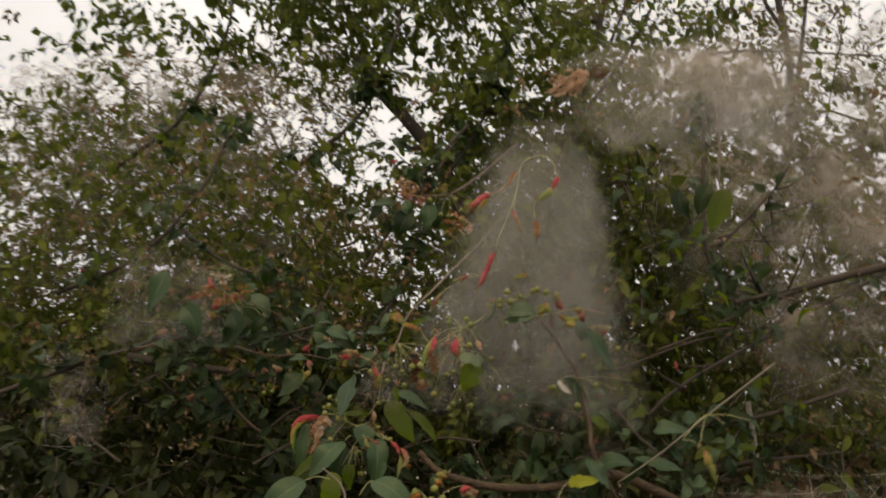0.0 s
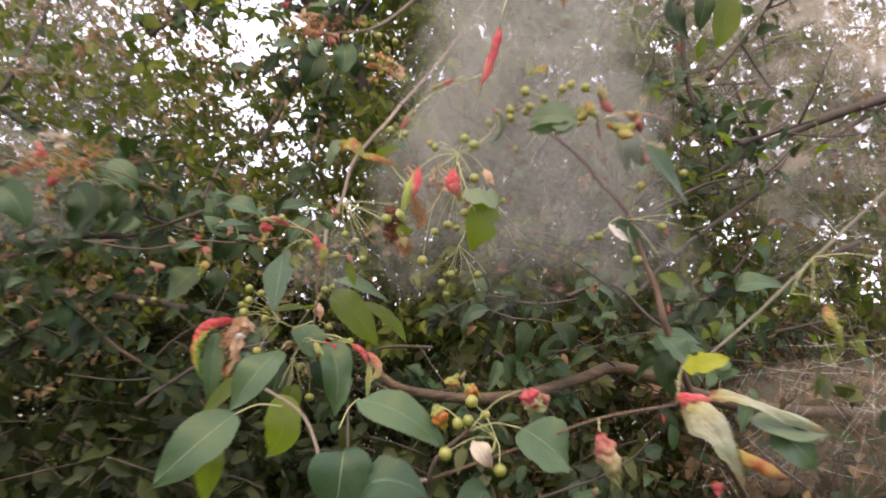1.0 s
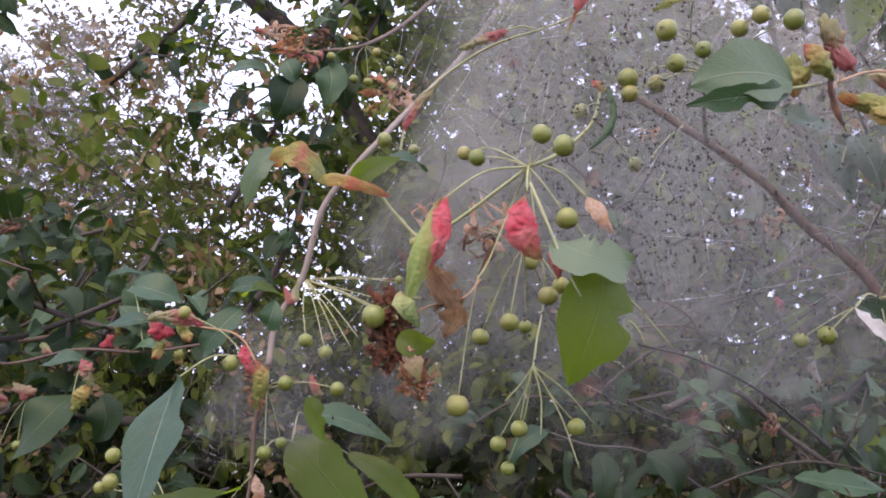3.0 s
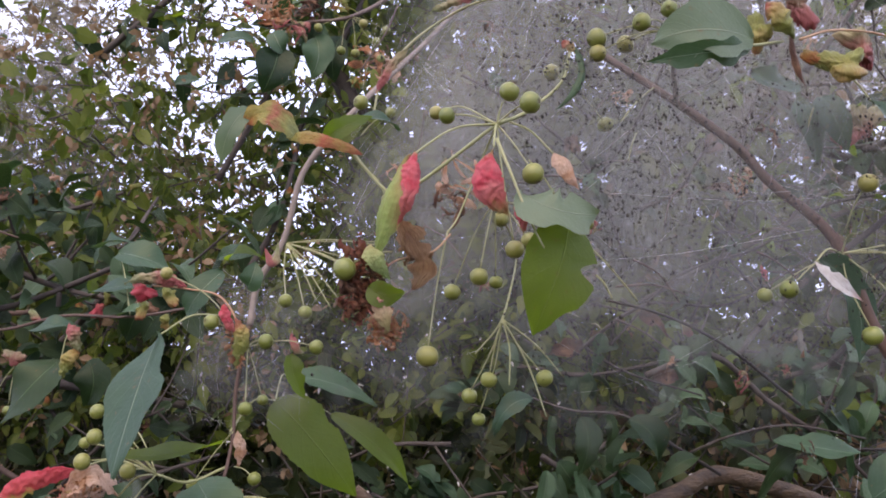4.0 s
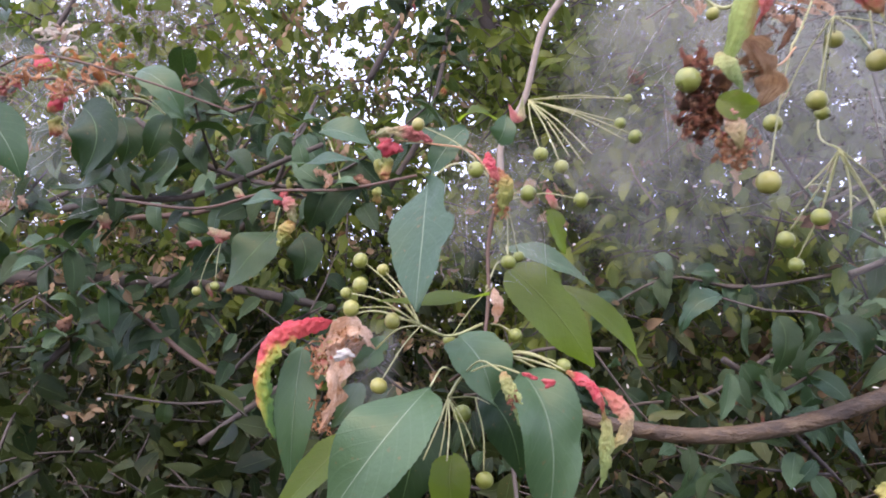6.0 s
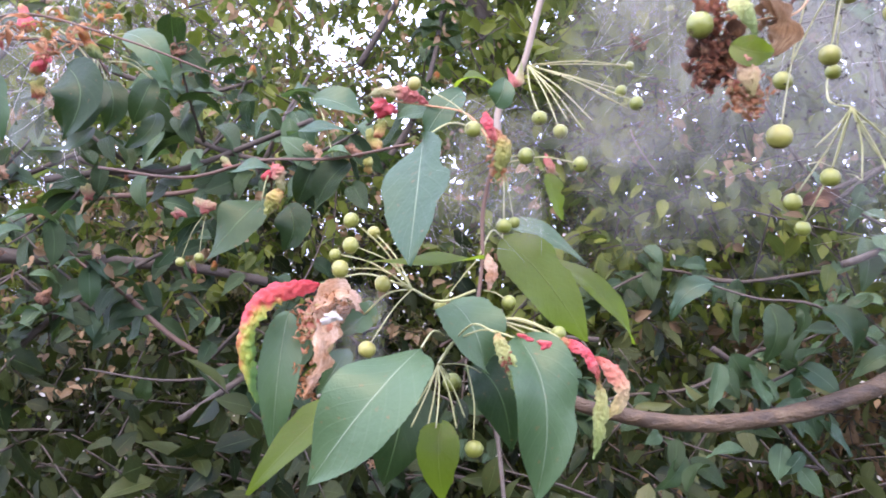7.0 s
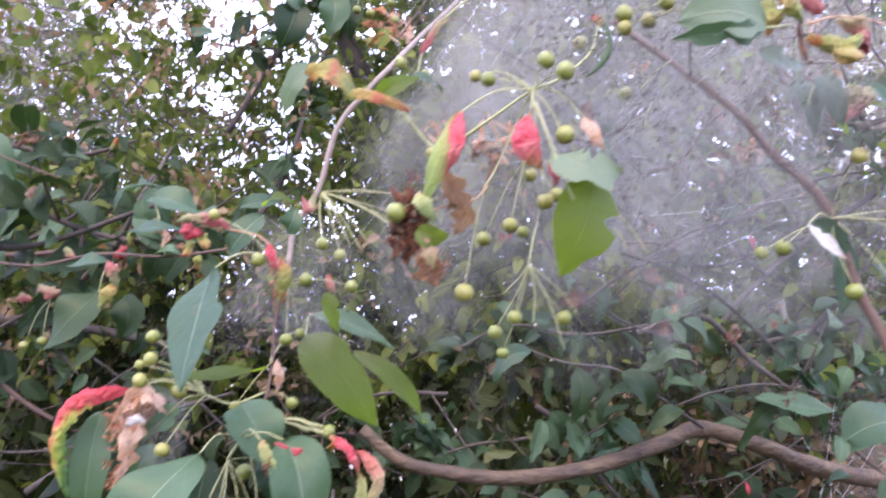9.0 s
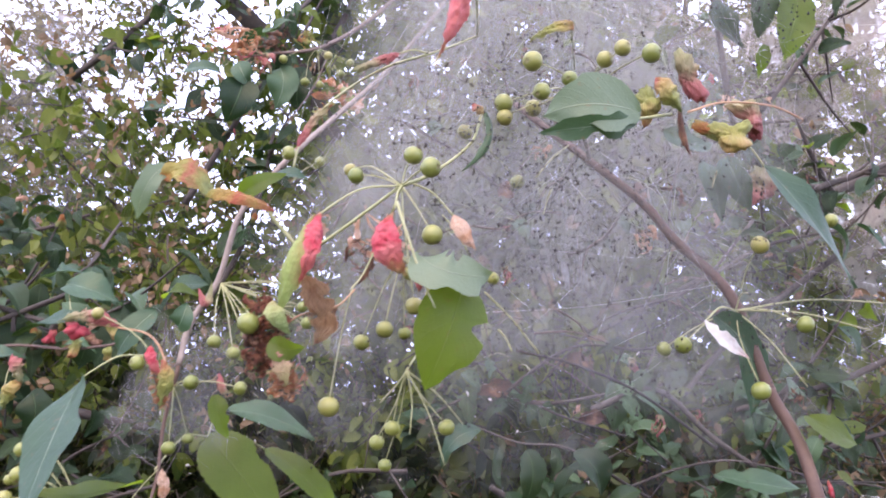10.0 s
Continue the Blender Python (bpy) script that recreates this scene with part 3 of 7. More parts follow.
def fruit(parent, spur, at, r=0.0052, bend=0.25, mat=FRUIT, stalk=STALK):
    """A small crab apple on its long stalk, with the dried calyx at its far end."""
    at, spur = Vector(at), Vector(spur)
    if "body" not in FRUIT_MESHES:
        nu, nv = 13, 18
        verts = []
        for i in range(nu):
            t = math.pi * i / (nu - 1)
            for j in range(nv):
                a = 2 * math.pi * j / nv
                rad = math.sin(t) * (1 + 0.02 * math.cos(5 * a) * math.sin(t))
                z = math.cos(t) * 0.95
                if t < 0.5:
                    z -= 0.16 * (1 - t / 0.5) ** 2
                if t > 2.7:
                    z += 0.1 * ((t - 2.7) / 0.44) ** 2
                verts.append((rad * math.cos(a), rad * math.sin(a), z))
        body = bpy.data.meshes.new("fruit")
        body.from_pydata(verts, [], grid_faces(nu, nv, 0, True))
        body.materials.append(FRUIT)
        body.polygons.foreach_set("use_smooth", [True] * len(body.polygons))
        cup = bpy.data.meshes.new("calyx")
        cv, cf = [(0, 0, -0.84)], []
        for k in range(5):
            a = 2 * math.pi * k / 5
            b = len(cv)
            cv += [(0.1 * math.cos(a - 0.5), 0.1 * math.sin(a - 0.5), -0.86), (0.2 * math.cos(a - 0.35), 0.2 * math.sin(a - 0.35), -0.92), (0.3 * math.cos(a), 0.3 * math.sin(a), -1.04), (0.2 * math.cos(a + 0.35), 0.2 * math.sin(a + 0.35), -0.92)]
            cf += [(0, b, b + 1), (b, b + 2, b + 1), (b, b + 3, b + 2), (0, b + 3, b)]
        cup.from_pydata(cv, [], cf)
        cup.materials.append(CALYX)
        FRUIT_MESHES["body"], FRUIT_MESHES["cup"] = body, cup
    way = (spur - at).normalized()
    gap = (spur - at).length
    ob = new("fruit", FRUIT_MESHES["body"])
    turn = (way + Vector((0, 0, 0.35))).normalized().to_track_quat("Z", "Y")
    ob.parent = parent
    ob.matrix_basis = Matrix.LocRotScale(at - Vector(parent.location), turn, (r, r, r))
    cup = new("calyx", FRUIT_MESHES["cup"])
    cup.parent = ob
    top = at + turn @ Vector((0, 0, r * 0.8))
    sway = noise.noise_vector(at * 90.0) * 0.11 * gap
    sag = top.lerp(spur, 0.5) + Vector((sway.x, sway.y * 0.5, bend * gap * 0.35 + sway.z * 0.6))
    tube("fruit_stalk", [top, sag, spur], 0.00036, 0.00042, stalk, parent, sides=6, per=5)
    return ob


# ---- ground ----
def ground_height(x, y):
    return 0.12 * noise.noise(Vector((x * 0.25, y * 0.25, 3.0))) + 0.03 * noise.noise(Vector((x * 1.3, y * 1.3, 8.0)))


gv, gf = [], []
steps = [-900, -300, -120, -60, -30] + [-20 + 0.8 * i for i in range(51)] + [30, 60, 120, 300, 900]
for y in steps:
    for x in steps:
        gv.append((x, y + 5, ground_height(x, y + 5) if abs(x) < 30 and abs(y) < 30 else 0))
ground = mesh_object("ground", gv, grid_faces(len(steps), len(steps)), SOIL)
tagged(ground, "brown soil under the trees with thin grass", "ground", kind="structure")

LEAF_U, LEAF_V = 5, 3


def leaf_cloud(name, parent, mat, places, label="", crop=0.06, seed=1):
    """Many small leaves as one mesh. places: rows of a point, a way and a length."""
    rng = np.random.default_rng(seed)
    n = len(places)
    p = np.array([q[0] for q in places], float)
    way = np.array([q[1] for q in places], float)
    size = np.array([q[2] for q in places], float)
    way /= np.linalg.norm(way, axis=1)[:, None]
    face = rng.normal(size=(n, 3)) * 0.95 + np.array([0, -0.35, 0.6])
    face -= way * (face * way).sum(1)[:, None]
    face /= np.linalg.norm(face, axis=1)[:, None]
    side = np.cross(face, way)
    wide = size * rng.uniform(0.42, 0.62, n)
    droop = rng.uniform(0.0, 0.3, n) * size
    fold = rng.uniform(0.05, 0.5, n)
    verts = np.empty((n, LEAF_U * LEAF_V, 3))
    uv = np.empty((LEAF_U * LEAF_V, 2))
    k = 0
    for i in range(LEAF_U):
        t = i / (LEAF_U - 1)
        half = 0.5 * max(0.04, (t / 0.4) ** 0.66 * ((1 - t) / 0.6))
        for j in range(LEAF_V):
            s = j - 1
            verts[:, k] = p + way * (size * t)[:, None] + side * (wide * half * s)[:, None] + face * (wide * half * abs(s) * fold - droop * t * t)[:, None]
            uv[k] = t, s
            k += 1
    quads = np.array(grid_faces(LEAF_U, LEAF_V))
    faces = (quads[None] + (np.arange(n) * LEAF_U * LEAF_V)[:, None, None]).reshape(-1, 4)
    mesh = bpy.data.meshes.new(name)
    mesh.vertices.add(n * LEAF_U * LEAF_V)
    mesh.vertices.foreach_set("co", verts.astype(np.float32).ravel())
    mesh.loops.add(len(faces) * 4)
    mesh.loops.foreach_set("vertex_index", faces.astype(np.int32).ravel())
    mesh.polygons.add(len(faces))
    mesh.polygons.foreach_set("loop_start", np.arange(len(faces), dtype=np.int32) * 4)
    layer = mesh.uv_layers.new(name="UVMap")
    layer.data.foreach_set("uv", np.tile(uv, (n, 1))[faces.ravel()].astype(np.float32).ravel())
    mesh.polygons.foreach_set("use_smooth", [True] * len(faces))
    mesh.materials.append(mat)
    mesh.update(calc_edges=True)
    mesh.validate()
    return tagged(mesh_object(name, None, None, mat, parent, label, mesh=mesh), kind="stuff")


def twig_lines(rng, count, low, high, length, keep, rise=0.1):
    """Random short twigs within a box, kept where keep(point) says so."""
    out = []
    tries = 0
    while len(out) < count and tries < count * 40:
        tries += 1
        a = Vector([rng.uniform(low[i], high[i]) for i in range(3)])
        if not keep(a):
            continue
        way = Vector((rng.uniform(-1, 1), rng.uniform(-1, 0.6), rng.uniform(-0.7, 0.7) + rise)).normalized()
        size = length * rng.uniform(0.6, 1.3)
        bend = Vector((rng.uniform(-.2, .2), rng.uniform(-.2, .2), rng.uniform(-.3, .05))) * size
        out.append((a, a + way * size * 0.5 + bend * 0.3, a + way * size + bend))
    return out


def twig_mesh(name, parent, lines, r, mat, label=""):
    verts, faces = [], []
    for a, b, c in lines:
        v, f = tube_mesh([a, b, c], r, r * 0.45, 4, 2)
        faces += [tuple(i + len(verts) for i in q) for q in f]
        verts += v
    return tagged(mesh_object(name, verts, faces, mat, parent, label), kind="stuff")


def leaves_on(rng, lines, per, size, spread=0.35):
    rows = []
    for a, b, c in lines:
        for k in range(per):
            t = (k + rng.uniform(0, 1)) / per
            p = a * (1 - t) ** 2 + b * 2 * t * (1 - t) + c * t * t
            along = (c - a).normalized()
            way = along * 0.5 + Vector((rng.uniform(-1, 1), rng.uniform(-1, 1), rng.uniform(-1.7, 0.35)))
            rows.append((p + Vector((rng.uniform(-1, 1), rng.uniform(-1, 1), rng.uniform(-1, 1))) * size * spread, way, size * rng.uniform(0.55, 1.2)))
    return rows


def clumpy(scale, level, seed):
    def keep(p):
        return noise.noise(p * scale + Vector((seed, seed * 0.7, 0))) + 0.5 * noise.noise(p * scale * 2.3 + Vector((0, seed, 5))) > level
    return keep


# ---- far trees ----
def far_tree(at, height, spread, count, seed, label, leaf_size=0.075, mat=FAR, per=16, low=0.12, top=0.75):
    rng = random.Random(seed)
    x, y = at
    tree = empty("tree", (x, y, ground_height(x, y)), label, "tree", "trees behind the crab apple")
    z0 = ground_height(x, y) - 0.05
    trunk = [(x, y, z0), (x + rng.uniform(-.35, .35), y, z0 + height * 0.3), (x + rng.uniform(-.6, .6), y + rng.uniform(-.2, .2), z0 + height * 0.62), (x + rng.uniform(-.9, .9), y, z0 + height * 0.97)]
    tube("trunk", trunk, 0.009 * height, 0.002 * height, BARK, tree, sides=10, knob=0.08)
    ends = []
    for k in range(11):
        t = 0.18 + 0.75 * k / 11
        a = curve_points(trunk, 8)[min(int(t * 24), 23)]
        ang = rng.uniform(0, 6.283)
        far = spread * (1.05 - 0.55 * t) * rng.uniform(0.7, 1.0)
        c = a + Vector((math.cos(ang) * far, math.sin(ang) * far, far * rng.uniform(0.25, 0.8)))
        b = a.lerp(c, 0.5) + Vector((0, 0, -0.1 * far))
        tube("limb", [a, b, c], 0.008 * height * (1.1 - t), 0.0015 * height, BARK, tree, sides=6, per=5)
        ends += [b, c, a.lerp(c, 0.75)]
    keep_noise = clumpy(1.1, -0.12, seed)

    def keep(p):
        h = (p.z - z0) / height
        if h < low or h > 1.02:
            return False
        wide = spread * (1.15 - top * h) * (0.85 + 0.5 * noise.noise(p * 0.9))
        return (p.x - x) ** 2 + (p.y - y) ** 2 < wide * wide and keep_noise(p)

    lines = twig_lines(rng, count, (x - spread * 1.2, y - spread * 1.2, z0), (x + spread * 1.2, y + spread * 1.2, z0 + height * 1.02), 0.4, keep)
    twig_mesh("twig_mass", tree, lines, 0.004, BARK)
    leaf_cloud("crown", tree, mat, leaves_on(rng, lines, per, leaf_size), seed=seed)
    return tree


far_tree((-3.6, 8.4), 5.1, 2.2, 2200, 11, "tall tree with a thin olive-brown stripped crown", 0.05, FAR_BROWN, 15)
far_tree((-1.5, 6.4), 4.7, 1.7, 1700, 12, "slender tree with small olive leaves and gaps of sky", 0.045, FAR_BROWN, 18)
far_tree((1.0, 7.2), 8.0, 1.75, 1600, 13, "tall green tree with a leafy crown", 0.065, FAR, 11, top=0.5)
far_tree((2.4, 6.2), 7.4, 1.9, 800, 17, "half-stripped tree with a brownish webbed crown", 0.055, FAR_BROWN, 8, top=0.5)
far_tree((4.2, 6.8), 7.6, 2.2, 1300, 14, "half-stripped tree with a thin brownish crown", 0.055, FAR_BROWN, 8, top=0.5)
far_tree((-5.6, 6.8), 5.6, 2.0, 1300, 15, "leafy tree with olive-green foliage", 0.06, FAR, 11)
far_tree((6.6, 9.0), 7.5, 2.4, 1000, 16, "tall tree with sparse olive foliage", 0.06, FAR, 9)


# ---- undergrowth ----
def shrub(at, height, spread, count, seed, label, mat=LOW_SHADE, size=0.07):
    rng = random.Random(seed)
    x, y = at
    z0 = ground_height(x, y) - 0.03
    bush = empty("shrub", (x, y, z0), label, "shrub", "undergrowth below the trees")
    for k in range(7):
        ang = rng.uniform(0, 6.283)
        far = spread * rng.uniform(0.3, 0.8)
        tube("stem", [(x + 0.05 * math.cos(ang), y + 0.05 * math.sin(ang), z0), (x + far * 0.3 * math.cos(ang), y + far * 0.3 * math.sin(ang), z0 + height * 0.45), (x + far * math.cos(ang), y + far * math.sin(ang), z0 + height * rng.uniform(0.75, 0.95))], 0.012, 0.004, BARK, bush, sides=6)
    keep_noise = clumpy(1.6, -0.3, seed)

    def keep(p):
        h = (p.z - z0) / height
        return ((p.x - x) / spread) ** 2 + ((p.y - y) / spread) ** 2 + (h * 0.9) ** 4 < 1.0 + 0.3 * noise.noise(p * 2) and keep_noise(p)

    lines = twig_lines(rng, count, (x - spread, y - spread, z0 + 0.05), (x + spread, y + spread, z0 + height), 0.3, keep)
    twig_mesh("twig_mass", bush, lines, 0.003, BARK)
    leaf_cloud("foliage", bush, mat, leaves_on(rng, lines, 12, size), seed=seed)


shrub((-2.3, 4.3), 2.0, 1.1, 750, 21, "green shrub, leaves coloured dark for shade")
shrub((-0.7, 4.0), 1.9, 1.0, 750, 22, "dense shrub below the trees, leaves coloured dark for shade")
shrub((1.0, 4.3), 1.75, 1.0, 700, 23, "olive shrub with a few bare stems", CROWN)
shrub((1.4, 3.2), 1.42, 0.85, 620, 26, "dry tan brush with bare stems", WITHERED, 0.05)
shrub((2.2, 5.6), 2.1, 1.2, 700, 27, "olive shrub behind the webbed branches", CROWN)
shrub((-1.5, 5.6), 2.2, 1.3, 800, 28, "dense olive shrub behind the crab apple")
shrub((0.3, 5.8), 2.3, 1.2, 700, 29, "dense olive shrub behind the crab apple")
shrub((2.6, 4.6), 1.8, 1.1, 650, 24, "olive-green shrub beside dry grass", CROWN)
shrub((-3.9, 5.2), 1.9, 1.2, 600, 25, "green shrub, leaves coloured dark for shade")

rng = random.Random(5)
blades = []
for k in range(8600):
    x, y = rng.gauss(0.2, 2.6), rng.uniform(1.2, 8.5) if k < 5200 else 1.4 - abs(rng.gauss(0, 1.6))
    blades.append((Vector((x, y, ground_height(x, y) - 0.01)), Vector((rng.uniform(-.5, .5), rng.uniform(-.5, .5), 1.0)), rng.uniform(0.12, 0.38)))
grass = leaf_cloud("grass", None, GRASS, blades, seed=3)
tagged(grass, "thin dry yellow-green grass under the trees", "grass", kind="stuff")

# ---- the crab apple tree behind the web ----
tree = empty("crabapple_tree", (2.6, 3.1, ground_height(2.6, 3.1)), "crab apple tree with galled leaves, half stripped and webbed", "tree")
tube("trunk", [(2.6, 3.1, -0.1), (2.55, 3.1, 0.5), (2.62, 3.05, 1.0), (2.5, 3.1, 1.8), (2.3, 3.2, 2.9), (2.1, 3.3, 4.2)], 0.085, 0.03, BARK, tree, sides=14, knob=0.1)

LEAF_SET = []
for k in range(9):
    r2 = random.Random(100 + k)
    v, f, uv = leaf_mesh((0, 0, 0), (0.5, 0, r2.uniform(-0.02, 0.16)), (1, 0, r2.uniform(-0.25, 0.05)), r2.uniform(0.42, 0.56), (0, 0, 1), fold=r2.uniform(0.05, 0.45), seed=k * 3.1, bite=0.0 if k % 3 else 0.5, nu=11, nv=7, wave=0.05)
    LEAF_SET.append([])
    for mat in (GREEN, DEEP_SHADE, LIME):
        mesh = bpy.data.meshes.new("leaf")
        mesh.from_pydata([tuple(q) for q in v], [], f)
        layer = mesh.uv_layers.new(name="UVMap")
        for loop in mesh.loops:
            layer.data[loop.index].uv = uv[loop.vertex_index]
        mesh.materials.append(mat)
        mesh.polygons.foreach_set("use_smooth", [True] * len(mesh.polygons))
        LEAF_SET[-1].append(mesh)
WAD_SET = []
for k, mat in enumerate((DEAD, RED_ALL, ORANGE, PINK, YELLOW, TAN)):
    if mat in (DEAD, TAN):
        wad = crumple(None, (0, 0, 0), 1.0, mat, "", (0.6, 0.5, 1.0), 3, seed=40 + k)
    else:
        wad = gall(None, (0, 0, 0), 1.0, mat, "", (0.8, 0.6, 1.0), 4, seed=40 + k)
    WAD_SET.append(wad.data)
    bpy.data.objects.remove(wad)


def put_leaf(parent, at, way, size, face, rng, kinds=(0, 0, 0, 1, 1, 2)):
    way = Vector(way).normalized()
    face = Vector(face)
    face = (face - way * face.dot(way)).normalized()
    turn = Matrix((way, face.cross(way), face)).transposed()
    ob = new("leaf", rng.choice(LEAF_SET)[rng.choice(kinds)])
    ob.parent = parent
    home = parent.matrix_basis.translation + (parent.parent.matrix_basis.translation if parent.parent else Vector())
    ob.matrix_basis = Matrix.Translation(Vector(at) - home) @ turn.to_4x4() @ Matrix.Diagonal((size, size, size, 1))
    return ob


def put_wad(parent, at, size, rng, kinds=range(6)):
    ob = new("withered_leaf", WAD_SET[rng.choice(list(kinds))])
    ob.parent = parent
    home = parent.matrix_basis.translation + (parent.parent.matrix_basis.translation if parent.parent else Vector())
    ob.matrix_basis = Matrix.Translation(Vector(at) - home) @ pose(0, 0, 0, rng.uniform(-50, 50), rng.uniform(-50, 50), rng.uniform(0, 360)) @ Matrix.Diagonal((size, size, size, 1))
    return ob


def tree_branch(points, r0, r1, seed, leaves=0, wads=0, size=0.053, mat=BARK, parent=tree, label="", kinds=(0, 0, 0, 1, 1, 2), reach=0.05, side_twigs=3, wad_kinds=(0, 0, 1, 2, 2, 3, 4, 5, 5)):
    """A branch of the tree with side twigs; each of its leaves is a part of its own."""
    rng = random.Random(seed)
    branch = tube("branch", points, r0, r1, mat, parent, label, sides=8, knob=0.12)
    line = curve_points(points, 8)
    lines = []
    for k in range(side_twigs):
        a = line[rng.randrange(2, len(line))]
        c = a + Vector((rng.uniform(-1, 1), rng.uniform(-0.7, 0.5), rng.uniform(-0.6, 0.8))).normalized() * rng.uniform(0.08, 0.2)
        twig = [a, a.lerp(c, 0.5) + Vector((0, 0, -0.01)), c]
        tube("side_twig", twig, r1 * 0.7 + 0.0008, 0.0009, mat, branch, sides=6, per=4, knob=0.1)
        lines += curve_points(twig, 6)[1:]
    spots = line[1:] + lines * 2
    for k in range(round(leaves * 1.3)):
        a = rng.choice(spots) + Vector((rng.uniform(-1, 1), rng.uniform(-1, 1), rng.uniform(-1, 1))) * reach * 0.4
        way = Vector((rng.uniform(-1, 1), rng.uniform(-0.9, 0.5), rng.uniform(-1.2, 0.35)))
        put_leaf(branch, a, way, size * rng.uniform(0.65, 1.15), (rng.uniform(-.6, .6), rng.uniform(-1.0, 0.1), rng.uniform(0.2, 1)), rng, kinds)
    for k in range(round(wads * 0.7)):
        a = rng.choice(spots) + Vector((rng.uniform(-1, 1), rng.uniform(-1, 0.2), rng.uniform(-1, 0.4))) * reach * 0.5
        put_wad(branch, a, rng.uniform(0.014, 0.028), rng, wad_kinds)
    return branch


# left of the web
tree_branch([(-0.914, 2.350, 1.657), (-0.731, 2.350, 1.720), (-0.565, 2.350, 1.731), (-0.425, 2.300, 1.760)], 0.007, 0.003, 201, 26, 6, mat=RUST)
# Branches mostly of leaf kind 1 carry their shade in the leaf colour.
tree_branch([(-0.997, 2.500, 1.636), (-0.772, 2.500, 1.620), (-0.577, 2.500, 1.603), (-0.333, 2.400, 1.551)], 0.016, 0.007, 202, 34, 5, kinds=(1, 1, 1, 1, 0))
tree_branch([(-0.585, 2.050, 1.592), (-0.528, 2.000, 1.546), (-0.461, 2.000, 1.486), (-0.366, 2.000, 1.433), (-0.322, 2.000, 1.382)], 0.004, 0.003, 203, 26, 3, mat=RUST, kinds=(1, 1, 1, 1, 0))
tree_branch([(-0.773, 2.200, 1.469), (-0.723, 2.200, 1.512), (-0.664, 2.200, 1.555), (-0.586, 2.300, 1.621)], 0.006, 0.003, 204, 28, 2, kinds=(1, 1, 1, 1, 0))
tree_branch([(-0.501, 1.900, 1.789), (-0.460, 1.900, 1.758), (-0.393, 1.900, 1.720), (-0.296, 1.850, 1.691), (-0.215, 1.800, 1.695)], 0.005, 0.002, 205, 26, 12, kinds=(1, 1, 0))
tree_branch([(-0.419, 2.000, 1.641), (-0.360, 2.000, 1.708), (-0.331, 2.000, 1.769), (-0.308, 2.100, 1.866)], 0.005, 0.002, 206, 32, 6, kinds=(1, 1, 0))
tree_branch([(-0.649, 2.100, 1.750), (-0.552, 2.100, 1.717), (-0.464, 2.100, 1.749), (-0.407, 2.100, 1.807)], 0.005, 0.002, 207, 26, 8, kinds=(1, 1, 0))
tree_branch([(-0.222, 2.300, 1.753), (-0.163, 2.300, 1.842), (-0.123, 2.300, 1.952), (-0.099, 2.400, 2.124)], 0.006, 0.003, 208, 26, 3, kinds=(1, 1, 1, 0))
tree_branch([(-0.252, 2.300, 1.941), (-0.192, 2.300, 2.044), (-0.129, 2.300, 2.150), (-0.067, 2.350, 2.249), (0.005, 2.400, 2.407)], 0.006, 0.003, 209, 28, 10, kinds=(1, 1, 0))
tree_branch([(0.025, 2.300, 2.399), (-0.063, 2.250, 2.269), (-0.121, 2.200, 2.182), (-0.151, 2.200, 2.121)], 0.005, 0.002, 210, 22, 8)
tree_branch([(-0.446, 3.000, 2.892), (-0.338, 3.000, 2.766), (-0.190, 3.000, 2.620), (-0.063, 3.000, 2.464), (0.065, 3.000, 2.184)], 0.024, 0.03, 211, 10, 0)
tree_branch([(-0.806, 2.300, 2.023), (-0.676, 2.300, 1.935), (-0.522, 2.300, 1.897), (-0.412, 2.300, 1.923)], 0.006, 0.003, 212, 34, 12)
tree_branch([(-0.588, 1.900, 1.683), (-0.507, 1.900, 1.692), (-0.424, 1.900, 1.695), (-0.267, 1.850, 1.740)], 0.005, 0.003, 213, 30, 8, kinds=(1, 1, 0))
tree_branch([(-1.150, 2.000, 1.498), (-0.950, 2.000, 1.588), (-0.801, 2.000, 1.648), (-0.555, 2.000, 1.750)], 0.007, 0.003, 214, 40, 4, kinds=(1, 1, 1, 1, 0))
tree_branch([(-1.202, 2.400, 1.813), (-0.958, 2.400, 1.952), (-0.792, 2.400, 2.180), (-0.744, 2.500, 2.462)], 0.008, 0.003, 215, 50, 10)
tree_branch([(-1.367, 3.000, 2.371), (-1.105, 3.000, 2.623), (-0.985, 3.000, 2.970), (-1.007, 3.100, 3.329)], 0.01, 0.004, 216, 60, 2, size=0.07, side_twigs=7)
tree_branch([(-0.582, 2.700, 2.335), (-0.359, 2.700, 2.560), (-0.261, 2.700, 2.871), (-0.250, 2.800, 3.201)], 0.008, 0.004, 217, 90, 2, kinds=(0, 1, 1, 2), size=0.07, side_twigs=9)
tree_branch([(-0.021, 2.700, 2.371), (0.087, 2.700, 2.589), (0.155, 2.700, 2.853), (0.273, 2.800, 3.233)], 0.008, 0.004, 218, 90, 2, kinds=(0, 1, 1, 2), size=0.07, side_twigs=9)
# right of the web
tree_branch([(0.770, 2.060, 1.873), (0.822, 2.060, 1.883), (0.932, 2.060, 1.929), (1.028, 2.040, 1.963), (1.242, 2.060, 2.028)], 0.008, 0.012, 221, 14, 2)
tree_branch([(0.809, 2.060, 1.879), (0.727, 2.060, 1.910), (0.675, 2.060, 2.008), (0.664, 2.060, 2.158), (0.677, 2.100, 2.409)], 0.008, 0.004, 222, 26, 0, kinds=(1, 1, 0), reach=0.09)
tree_branch([(0.459, 2.200, 1.680), (0.689, 2.200, 1.780), (0.906, 2.200, 1.841), (1.269, 2.200, 2.032)], 0.004, 0.006, 223, 30, 3)
